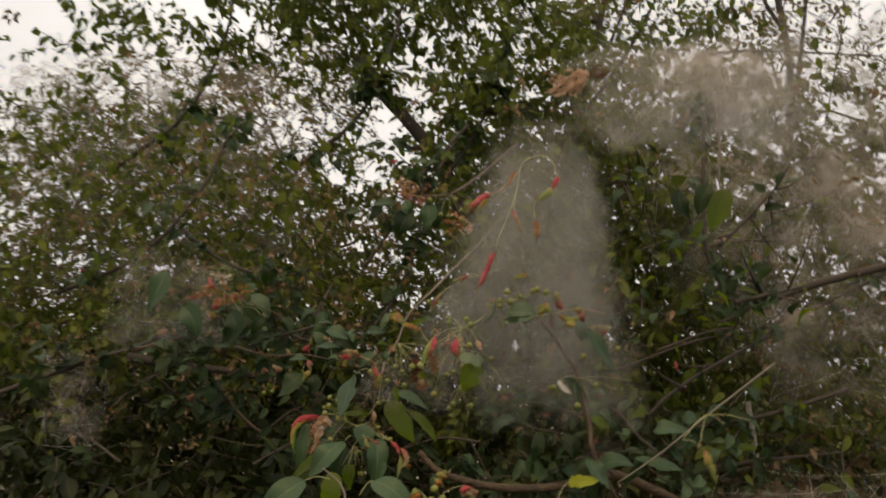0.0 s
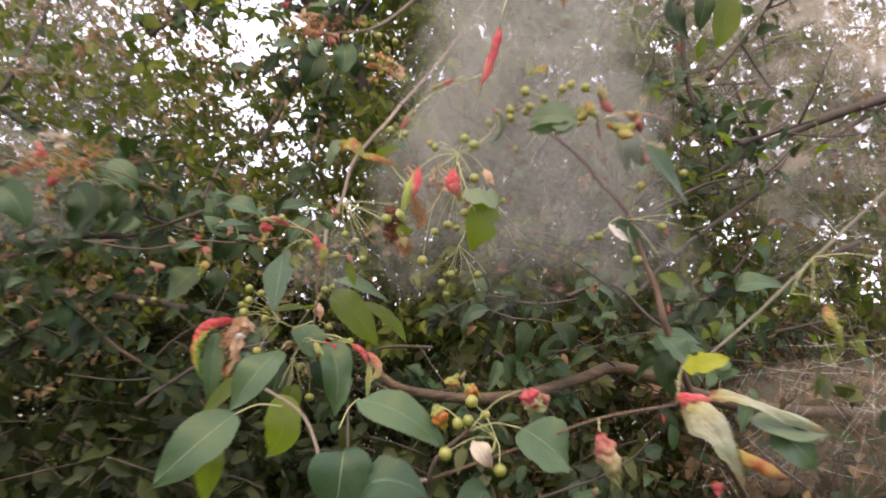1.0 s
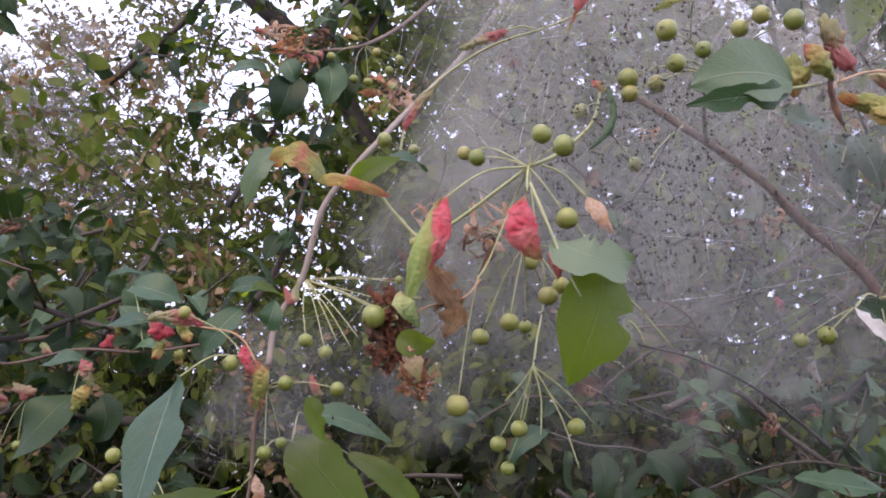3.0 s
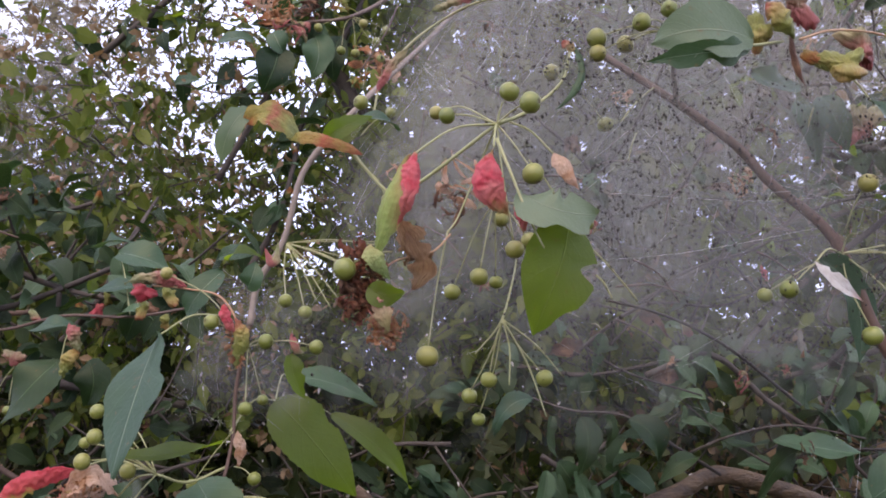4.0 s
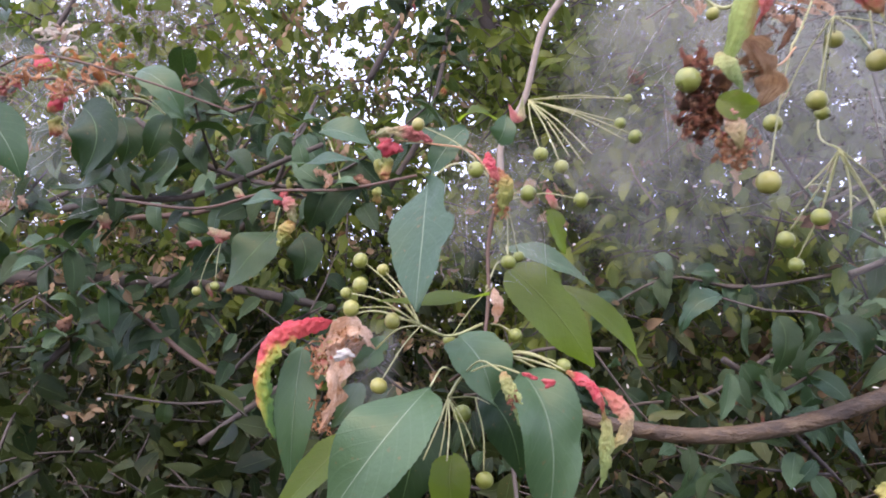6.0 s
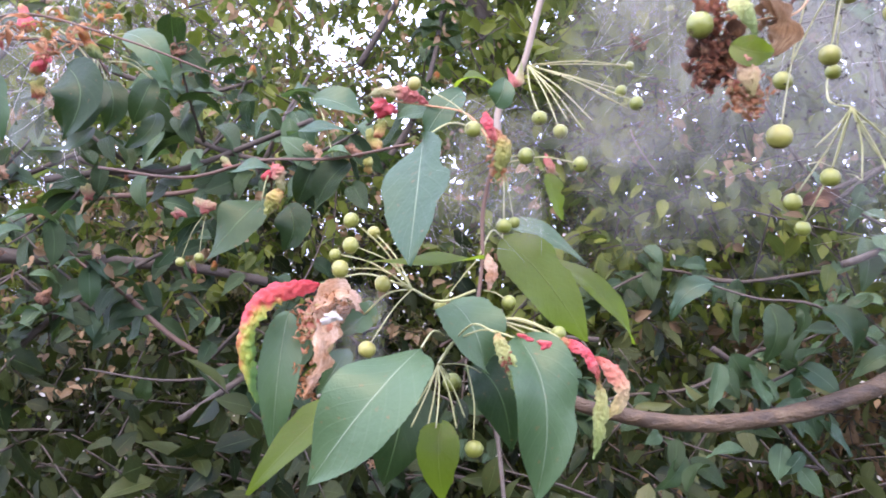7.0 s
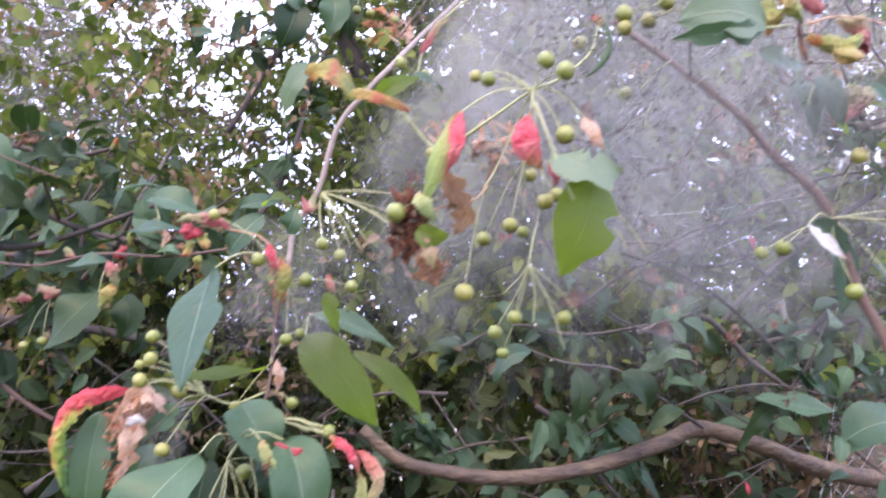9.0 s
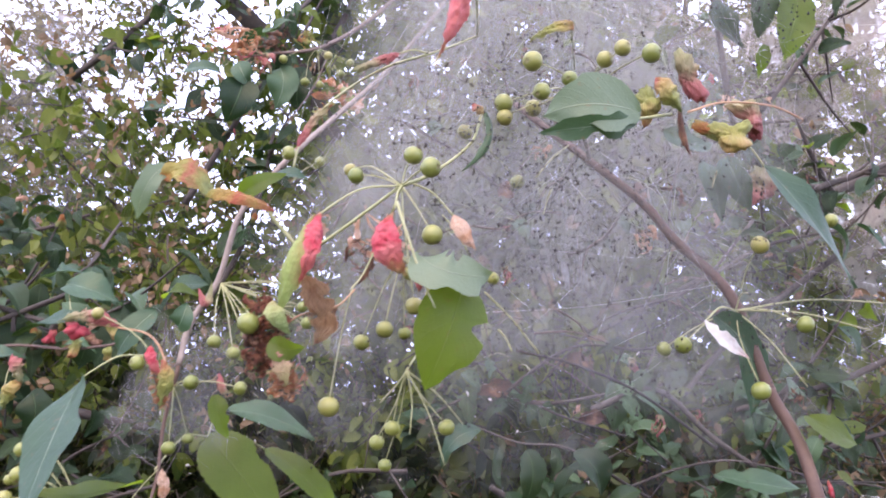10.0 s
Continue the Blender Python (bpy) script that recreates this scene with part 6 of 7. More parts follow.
leaf(low, (-0.207, 1.433, 1.533), (-0.200, 1.427, 1.508), (-0.213, 1.434, 1.480), 0.015, (0.3, -1, 0.1), TAN, None, "torn tan shred of a dead leaf", "leaf_shred", fold=0.35, lumps=0.12, bite=0.9, wave=0.25, nu=84, strip=True, seed=3.1)
leaf(low, (-0.199, 1.431, 1.527), (-0.195, 1.426, 1.516), (-0.203, 1.431, 1.503), 0.0075, (-0.4, -1, 0.2), PEACH, None, "peach-coloured shred of a dead leaf", "leaf_shred", roll=0.2, lumps=0.12, bite=0.8, wave=0.2, strip=True, seed=6.2)
leaf(low, (-0.174, 1.438, 1.535), (-0.181, 1.434, 1.524), (-0.194, 1.437, 1.515), 0.015, (0.3, -1, 0.1), GREEN, None, "green lobe left of a dead leaf", fold=0.15, bite=0.5, seed=8.0)
shreds(low, (-0.211, 1.436, 1.521), 0.026, ORANGE_DEAD, "orange shreds along a dead leaf", 36, (0.7, .5, 1.0), seed=204)
shreds(low, (-0.209, 1.427, 1.520), 0.022, PEACH, "peach flakes along a dead leaf", 26, (0.45, .3, 1.5), seed=205)
shreds(low, (-0.196, 1.425, 1.537), 0.016, ORANGE_DEAD, "rust flakes along a dead leaf", 16, (1.3, .3, 0.5), seed=206)
shreds(low, (-0.212, 1.437, 1.487), 0.022, ORANGE_DEAD, "rust-brown shreds of a dead leaf", 46, (0.8, .4, 1.1), seed=22)
shreds(low, (-0.197, 1.438, 1.530), 0.028, TAN, "torn tan dead leaf", 60, (1.1, .4, 0.6), seed=24)
shreds(low, (-0.206, 1.445, 1.474), 0.016, DEAD, "dark scraps of a dead leaf", 30, (0.8, .5, 1.2), seed=23)
gall(low, (-0.193, 1.420, 1.5265), 0.0085, WHITE, "white silk wad on the dead leaf", (1.7, .5, .8), 5, name="silk_wad", seed=215)
leaf(low, (-0.190, 1.446, 1.507), (-0.196, 1.440, 1.495), (-0.208, 1.446, 1.480), 0.016, TOWARD, GREEN, None, bite=0.4)
tuft = (-0.136, 1.410, 1.500)
for end in ((-0.151, 1.400, 1.468), (-0.144, 1.400, 1.461), (-0.138, 1.390, 1.469), (-0.127, 1.400, 1.467), (-0.122, 1.410, 1.471), (-0.148, 1.420, 1.477)):
    tube("bare_fruit_stalk", [tuft, Vector(tuft).lerp(Vector(end), 0.5) + Vector((0.001, 0, 0.001)), end], 0.0005, 0.0004, STALK, low, sides=5)
tube("spur", [(-0.122, 1.410, 1.519), (-0.130, 1.410, 1.509), tuft], 0.001, 0.001, STALK, low)
fruit(low, (-0.121, 1.405, 1.500), (-0.118, 1.400, 1.456), 0.005, 0.05)
fruit(low, tuft, (-0.128, 1.430, 1.488), 0.0055)
fruit(low, tuft, (-0.103, 1.430, 1.487), 0.005)
fruit(low, (-0.109, 1.430, 1.540), (-0.096, 1.420, 1.533), 0.0042)
fruit(low, (-0.109, 1.430, 1.561), (-0.134, 1.430, 1.531), 0.0038)
leaf(low, (-0.107, 1.430, 1.561), (-0.105, 1.425, 1.550), (-0.107, 1.430, 1.540), 0.01, TOWARD, TAN, None, name="withered_leaf", roll=0.4, lumps=0.15)
# outer leaves of the same branch
leaf(low, (-0.140, 1.450, 1.654), (-0.159, 1.445, 1.662), (-0.179, 1.450, 1.658), 0.013, TOWARD, PINK, None, "pink galled leaf", "curled_leaf", roll=0.4, lumps=0.17)
gall(low, (-0.168, 1.450, 1.654), 0.017, RED_ALL, "pinkish red galled leaf", (1.1, .6, .9), 4, seed=24)
gall(low, (-0.168, 1.455, 1.642), 0.015, YELLOW, "yellow-brown galled leaf", (1.1, .6, .7), 4, seed=25)
tube("petiole", [(-0.161, 1.450, 1.656), (-0.140, 1.450, 1.653), (-0.115, 1.440, 1.644), crown], 0.0006, 0.0006, RED_STALK, low)
leaf(low, (-0.118, 1.460, 1.665), (-0.133, 1.450, 1.648), (-0.142, 1.455, 1.633), 0.02, (0.2, -0.8, 0.8), GREEN, None)
leaf(low, (-0.100, 1.440, 1.650), (-0.096, 1.435, 1.657), (-0.094, 1.440, 1.667), 0.016, TOWARD, GREEN, None)
leaf(low, (-0.120, 1.500, 1.679), (-0.109, 1.490, 1.682), (-0.093, 1.500, 1.677), 0.018, (0, -0.7, 1), LIME, None)

# ---- the branch that the camera passes over at the start ----
near = empty("near_branch", (0.014, 1.100, 1.474), "near crab apple branch with pink galls and green leaves", "branch")
tube("twig", [(-0.07, 1.8, 1.4), (-0.07, 1.6, 1.3), (-0.03, 1.36, 1.22), (0.0, 1.2, 1.31), (-0.022, 1.100, 1.422), (0.009, 1.100, 1.458)], 0.0022, 0.0014, BARK, near, knob=0.12)
tube("twig", [(-0.022, 1.100, 1.422), (-0.088, 1.110, 1.420), (-0.113, 1.130, 1.468), (-0.143, 1.140, 1.490)], 0.0014, 0.001, TWIG, near)
tube("twig", [(-0.022, 1.100, 1.422), (0.052, 1.100, 1.443), (0.107, 1.090, 1.462), (0.170, 1.090, 1.470)], 0.0011, 0.0009, RUST, near)
nub = (0.009, 1.100, 1.456)
leaf(near, (-0.164, 1.120, 1.474), (-0.189, 1.100, 1.455), (-0.223, 1.110, 1.425), 0.038, (-0.2, -1, 0.5), GREEN, (-0.130, 1.130, 1.477), "large green leaf", fold=0.12)
leaf(near, (-0.073, 1.120, 1.481), (-0.039, 1.100, 1.470), (-0.009, 1.110, 1.442), 0.034, (0.1, -0.8, 0.8), GREEN, (-0.087, 1.110, 1.461), "blue-green leaf", fold=0.15)
leaf(near, (-0.084, 1.090, 1.448), (-0.087, 1.080, 1.430), (-0.092, 1.090, 1.397), 0.044, TOWARD, GREEN, None)
leaf(near, (-0.072, 1.080, 1.421), (-0.053, 1.070, 1.430), (-0.024, 1.080, 1.414), 0.04, (0, -0.7, 0.8), GREEN, None)
leaf(near, (0.050, 1.100, 1.456), (0.067, 1.090, 1.444), (0.086, 1.100, 1.424), 0.05, (0, -0.7, 0.8), GREEN, nub)
leaf(near, (0.019, 1.090, 1.414), (0.012, 1.080, 1.404), (0.022, 1.090, 1.377), 0.034, TOWARD, GREEN, None)
leaf(near, (-0.132, 1.160, 1.483), (-0.131, 1.150, 1.457), (-0.145, 1.160, 1.435), 0.03, TOWARD, LIME, None)
leaf(near, (-0.181, 1.140, 1.448), (-0.184, 1.130, 1.434), (-0.190, 1.140, 1.403), 0.022, TOWARD, LIME, None)
leaf(near, (0.050, 1.085, 1.487), (0.054, 1.078, 1.481), (0.064, 1.085, 1.471), 0.026, TOWARD, PINK, nub, "pink swollen gall", "curled_leaf", roll=0.5, lumps=0.20)
leaf(near, (0.097, 1.060, 1.457), (0.100, 1.050, 1.443), (0.111, 1.060, 1.415), 0.034, (-0.2, -1, 0.1), PINK, (0.107, 1.090, 1.462), "pink and yellow rolled leaf", "curled_leaf", roll=0.6, lumps=0.1)
leaf(near, (-0.015, 1.110, 1.476), (-0.012, 1.100, 1.468), (-0.007, 1.110, 1.455), 0.02, TOWARD, ORANGE, nub, "orange curled leaf", "curled_leaf", roll=0.5, lumps=0.15)
leaf(near, (0.011, 1.130, 1.489), (0.016, 1.120, 1.485), (0.024, 1.130, 1.477), 0.018, TOWARD, ORANGE, None, name="curled_leaf", roll=0.5, lumps=0.15)
leaf(near, (0.010, 1.080, 1.452), (0.014, 1.070, 1.444), (0.022, 1.080, 1.432), 0.014, TOWARD, CREAM, None, name="withered_leaf", fold=0.2)
leaf(near, (0.173, 1.090, 1.474), (0.190, 1.070, 1.450), (0.213, 1.080, 1.408), 0.028, (-0.3, -1, 0.35), CREAM_GREEN, None, "cream and yellow-green drooping leaf", "curled_leaf", roll=0.25, nu=60, wave=0.14, lumps=0.05, bite=0.4)
leaf(near, (0.168, 1.088, 1.475), (0.181, 1.084, 1.476), (0.200, 1.088, 1.473), 0.014, (0, -0.8, 0.6), RED_ALL, None, "red swollen leaf base", "gall", roll=0.4, lumps=0.15)
leaf(near, (0.197, 1.090, 1.475), (0.234, 1.080, 1.469), (0.295, 1.090, 1.442), 0.018, (0.2, -0.9, 0.8), CREAM_GREEN, None, "long cream and green leaf", "curled_leaf", roll=0.25, wave=0.16, lumps=0.05, bite=0.4, nu=60)
leaf(near, (0.235, 1.100, 1.455), (0.258, 1.090, 1.449), (0.302, 1.100, 1.439), 0.03, (0.1, -0.8, 0.8), PALE, None)
gall(near, (0.054, 1.080, 1.484), 0.024, RED_ALL, "pink swollen gall", (0.9, .6, .8), 3, seed=97)
gall(near, (0.063, 1.085, 1.480), 0.018, PINK, "pink swollen gall", (0.9, .6, 1), 3, seed=98)
gall(near, (0.184, 1.060, 1.411), 0.016, RED_ALL, "small red gall", (0.9, .6, 1), 3, seed=99)
leaf(near, (0.208, 1.070, 1.438), (0.220, 1.060, 1.428), (0.245, 1.070, 1.415), 0.02, (0.2, -1, 0.4), NECK, None, name="curled_leaf", roll=0.5, lumps=0.05)
leaf(near, (0.190, 1.120, 1.497), (0.204, 1.112, 1.499), (0.231, 1.120, 1.501), 0.019, (0, -1, 0.3), YELLOW_LEAF, (0.170, 1.090, 1.470), "blunt bright yellow-green leaf", fold=0.08, strip=True)
leaf(near, (0.254, 1.100, 1.446), (0.266, 1.090, 1.434), (0.290, 1.100, 1.413), 0.035, TOWARD, GREEN, None)
for at, r in (((-0.011, 1.085, 1.443), 0.005), ((0.001, 1.100, 1.462), 0.0048), ((0.012, 1.100, 1.478), 0.005), ((0.028, 1.080, 1.430), 0.0048), ((0.024, 1.110, 1.466), 0.004), ((0.009, 1.100, 1.464), 0.0045)):
    fruit(near, (0.030, 1.100, 1.450), at, r)
tube("spur", [(0.030, 1.100, 1.450), (0.026, 1.100, 1.440), (0.013, 1.100, 1.437)], 0.001, 0.0012, STALK, near)

# ---- the grey twig and leaves to the right ----
side_b = empty("grey_twig", (0.438, 1.300, 1.598), "grey bare twig with a few drooping leaves and stalks", "branch")
tube("twig", [(0.301, 1.330, 1.478), (0.365, 1.320, 1.529), (0.438, 1.300, 1.598), (0.532, 1.280, 1.682)], 0.0014, 0.002, GREY_TWIG, side_b, knob=0.14)
for end in ((0.449, 1.270, 1.583), (0.489, 1.270, 1.591), (0.389, 1.280, 1.555), (0.414, 1.280, 1.543)):
    tube("bare_fruit_stalk", [(0.431, 1.300, 1.595), Vector((0.431, 1.300, 1.595)).lerp(Vector(end), 0.5) + Vector((0, 0, 0.004)), end], 0.0008, 0.0006, STALK, side_b, sides=5)
leaf(side_b, (0.420, 1.270, 1.542), (0.425, 1.260, 1.524), (0.439, 1.270, 1.494), 0.02, TOWARD, YELLOW, (0.389, 1.280, 1.555), "yellow drooping curled leaf", "curled_leaf", roll=0.4, lumps=0.15)
leaf(side_b, (0.359, 1.340, 1.564), (0.381, 1.330, 1.569), (0.420, 1.340, 1.563), 0.03, (0, -0.7, 0.8), GREEN, None)
leaf(side_b, (0.287, 1.400, 1.494), (0.311, 1.390, 1.507), (0.344, 1.400, 1.499), 0.035, (0, -0.7, 0.8), GREEN, None)

# ---- the red-galled twig at the far left ----
left = empty("galled_twig", (-0.437, 1.660, 1.732), "thin twig with red galls and dark drooping leaves", "branch")
tube("twig", [(-0.602, 1.700, 1.808), (-0.523, 1.680, 1.777), (-0.472, 1.660, 1.768), (-0.437, 1.660, 1.760), (-0.417, 1.660, 1.735)], 0.0014, 0.0009, RUST, left, knob=0.12)
tip = (-0.437, 1.660, 1.760)
leaf(left, (-0.405, 1.660, 1.773), (-0.377, 1.645, 1.756), (-0.363, 1.655, 1.728), 0.03, (0, -1, 0.5), GREEN, tip, "blue-green leaf", fold=0.12)
leaf(left, (-0.419, 1.640, 1.727), (-0.426, 1.620, 1.697), (-0.446, 1.630, 1.678), 0.04, (0.3, -1, 0.1), DEEP_SHADE, tip, fold=0.3)
leaf(left, (-0.420, 1.660, 1.732), (-0.410, 1.650, 1.707), (-0.421, 1.660, 1.686), 0.026, (0.4, -1, 0.1), DEEP_SHADE, tip)
leaf(left, (-0.380, 1.660, 1.732), (-0.386, 1.650, 1.709), (-0.397, 1.660, 1.691), 0.022, (0.4, -1, 0.1), DEEP_SHADE, (-0.408, 1.660, 1.753))
leaf(left, (-0.418, 1.630, 1.683), (-0.437, 1.620, 1.662), (-0.469, 1.630, 1.664), 0.03, (0, -0.6, 1), DEEP_SHADE, None, fold=0.3)
leaf(left, (-0.380, 1.670, 1.704), (-0.384, 1.660, 1.684), (-0.407, 1.670, 1.673), 0.022, TOWARD, DEEP_SHADE, None)
for k, (at, size, mat, text) in enumerate((
    ((-0.473, 1.660, 1.753), 0.024, RED_ALL, "red galled leaf"), ((-0.502, 1.680, 1.796), 0.022, RED_ALL, "dark red galled leaf"),
    ((-0.470, 1.670, 1.795), 0.018, CREAM, "cream galled leaf"), ((-0.433, 1.650, 1.762), 0.02, ORANGE, "orange shrivelled leaf"),
    ((-0.486, 1.670, 1.730), 0.018, YELLOW, "yellow galled leaf"),
)):
    gall(left, at, size, mat, text, (1, .6, 1.1), 5, seed=60 + k)
for k, (a, b) in enumerate((((-0.507, 1.680, 1.772), (-0.467, 1.660, 1.764)), ((-0.477, 1.670, 1.787), (-0.427, 1.660, 1.737)), ((-0.430, 1.660, 1.763), (-0.423, 1.650, 1.724)), ((-0.420, 1.660, 1.748), (-0.380, 1.660, 1.732)))):
    tube("petiole", [a, Vector(a).lerp(Vector(b), 0.5) + Vector((0, 0, 0.006)), b], 0.0009, 0.0008, STALK, left, sides=6)

second = empty("galled_twig", (-0.260, 1.600, 1.636), "thin twig with pink curled galls, fruit and green leaves", "branch")
tube("twig", [(-0.463, 1.750, 1.670), (-0.364, 1.700, 1.651), (-0.285, 1.650, 1.657), (-0.215, 1.600, 1.649), (-0.153, 1.550, 1.650)], 0.0016, 0.0011, RUST, second, knob=0.12)
leaf(second, (-0.263, 1.600, 1.646), (-0.257, 1.590, 1.635), (-0.256, 1.600, 1.622), 0.02, TOWARD, PINK, None, "pink curled gall", "curled_leaf", roll=0.5, lumps=0.17)
leaf(second, (-0.256, 1.600, 1.625), (-0.263, 1.590, 1.614), (-0.269, 1.600, 1.602), 0.02, TOWARD, YELLOW, None, "yellow curled gall", "curled_leaf", roll=0.5, lumps=0.17)
# Shade at the lower left is coloured into these two leaves.
leaf(second, (-0.276, 1.620, 1.618), (-0.292, 1.600, 1.597), (-0.319, 1.610, 1.568), 0.042, (-0.2, -0.9, 0.6), DEEP_SHADE, (-0.271, 1.620, 1.639), "leaf beside the galls, green darkened for shade", fold=0.15)
leaf(second, (-0.257, 1.630, 1.616), (-0.250, 1.620, 1.596), (-0.259, 1.630, 1.578), 0.03, TOWARD, DEEP_SHADE, None)
leaf(second, (-0.238, 1.650, 1.711), (-0.214, 1.640, 1.704), (-0.188, 1.650, 1.691), 0.036, (0, -0.8, 0.8), GREEN, (-0.215, 1.600, 1.649))
leaf(second, (-0.255, 1.620, 1.673), (-0.227, 1.610, 1.676), (-0.203, 1.620, 1.675), 0.024, (0, -0.6, 1), GREEN, None)
leaf(second, (-0.309, 1.640, 1.645), (-0.285, 1.630, 1.648), (-0.266, 1.640, 1.644), 0.022, (0, -0.6, 1), GREEN, None)
leaf(second, (-0.269, 1.700, 1.726), (-0.257, 1.690, 1.729), (-0.237, 1.700, 1.729), 0.03, (0, -0.6, 1), GREEN, None)
leaf(second, (-0.224, 1.600, 1.650), (-0.207, 1.590, 1.653), (-0.196, 1.600, 1.645), 0.02, (0, -0.6, 1), GREEN, None)
for k, (at, size, mat) in enumerate((((-0.345, 1.700, 1.625), 0.022, PINK), ((-0.375, 1.720, 1.622), 0.016, PINK), ((-0.318, 1.680, 1.659), 0.012, PINK), ((-0.200, 1.600, 1.655), 0.017, DEAD), ((-0.185, 1.600, 1.664), 0.017, YELLOW), ((-0.584, 1.900, 1.547), 0.025, DEAD), ((-0.187, 1.600, 1.643), 0.014, YELLOW))):
    gall(second, at, size, mat, "shrivelled galled leaf", (1.1, .6, .9), 5, seed=70 + k)
for at in ((-0.367, 1.700, 1.573), (-0.350, 1.700, 1.577)):
    fruit(second, (-0.343, 1.700, 1.619), at, 0.0045)
sprig = empty("galled_twig", (-0.092, 2.000, 2.091), "hanging sprig of pink and orange galls with small fruit", "branch")
tube("twig", [(0.165, 2.100, 2.285), (0.062, 2.050, 2.169), (-0.011, 2.000, 2.104), (-0.076, 2.000, 2.095), (-0.132, 2.000, 2.086)], 0.004, 0.0018, DULL, sprig, knob=0.12)
for k, (at, size, mat) in enumerate((((-0.116, 2.000, 2.104), 0.045, ORANGE_DEAD), ((-0.100, 1.990, 2.073), 0.04, PINK), ((-0.136, 2.000, 2.121), 0.04, TAN), ((-0.072, 2.000, 2.108), 0.04, DEAD), ((0.011, 2.000, 2.038), 0.045, ORANGE_DEAD), ((-0.003, 1.990, 2.000), 0.03, ORANGE), ((-0.026, 2.000, 2.117), 0.03, YELLOW), ((0.043, 2.000, 2.021), 0.04, TAN), ((-0.156, 2.000, 2.104), 0.03, ORANGE))):
    crumple(sprig, at, size, mat, "shrivelled orange-brown galled leaf", (1.2, .6, .9), 3, name="shrivelled_leaf", seed=500 + k)
leaf(sprig, (-0.116, 1.980, 2.048), (-0.122, 1.970, 2.015), (-0.140, 1.980, 1.982), 0.055, (0.2, -1, 0.2), DEEP_SHADE, (-0.100, 2.000, 2.086), "dark green hanging leaf")
leaf(sprig, (-0.152, 2.000, 2.067), (-0.179, 1.990, 2.068), (-0.210, 2.000, 2.061), 0.036, (0, -0.8, 0.7), GREEN, (-0.124, 2.000, 2.086))
leaf(sprig, (-0.123, 1.980, 2.073), (-0.115, 1.970, 2.050), (-0.108, 1.980, 2.039), 0.03, TOWARD, GREEN, None)
leaf(sprig, (-0.065, 2.000, 2.073), (-0.061, 1.990, 2.039), (-0.074, 2.000, 2.009), 0.045, TOWARD, GREEN, None)
leaf(sprig, (-0.028, 2.020, 2.082), (-0.041, 2.010, 2.043), (-0.039, 2.020, 2.012), 0.04, TOWARD, DEEP_SHADE, None)
for at in ((0.005, 1.990, 2.088), (0.022, 1.990, 2.060), (-0.009, 1.990, 2.043), (0.037, 1.990, 2.077), (-0.060, 1.990, 2.082), (-0.029, 1.980, 2.043), (0.027, 1.990, 2.034)):
    fruit(sprig, (-0.011, 2.000, 2.104), at, 0.0065)
hanging = empty("leafy_twig", (0.611, 1.800, 2.061), "twig with dark and lime-green hanging leaves", "branch")
tube("twig", [(0.641, 1.900, 2.361), (0.636, 1.850, 2.234), (0.618, 1.800, 2.134), (0.624, 1.800, 2.094)], 0.003, 0.0015, DULL, hanging, knob=0.12)
leaf(hanging, (0.595, 1.800, 2.117), (0.576, 1.790, 2.076), (0.571, 1.800, 2.039), 0.04, TOWARD, DEEP_SHADE, (0.618, 1.800, 2.134), "dark green hanging leaf")
leaf(hanging, (0.631, 1.790, 2.104), (0.610, 1.780, 2.051), (0.595, 1.790, 2.002), 0.052, TOWARD, LIME, (0.624, 1.800, 2.094), "lime-green hanging leaf")
leaf(hanging, (0.581, 1.800, 2.028), (0.566, 1.790, 2.004), (0.564, 1.800, 1.982), 0.02, TOWARD, LIME, None)
leaf(hanging, (0.533, 1.820, 2.102), (0.533, 1.810, 2.064), (0.560, 1.820, 2.033), 0.04, TOWARD, DEEP_SHADE, (0.636, 1.850, 2.234))
under = empty("leafy_twig", (0.270, 1.800, 1.522), "thin twig of drooping green leaves below the web", "branch")
tube("twig", [(0.175, 1.860, 1.551), (0.218, 1.820, 1.533), (0.271, 1.800, 1.525), (0.328, 1.800, 1.487), (0.398, 1.840, 1.445)], 0.0012, 0.0022, BARK, under, knob=0.12)
tube("twig", [(0.340, 1.800, 1.477), (0.394, 1.780, 1.497), (0.463, 1.780, 1.502), (0.550, 1.780, 1.481)], 0.0018, 0.001, BARK, under, knob=0.12)
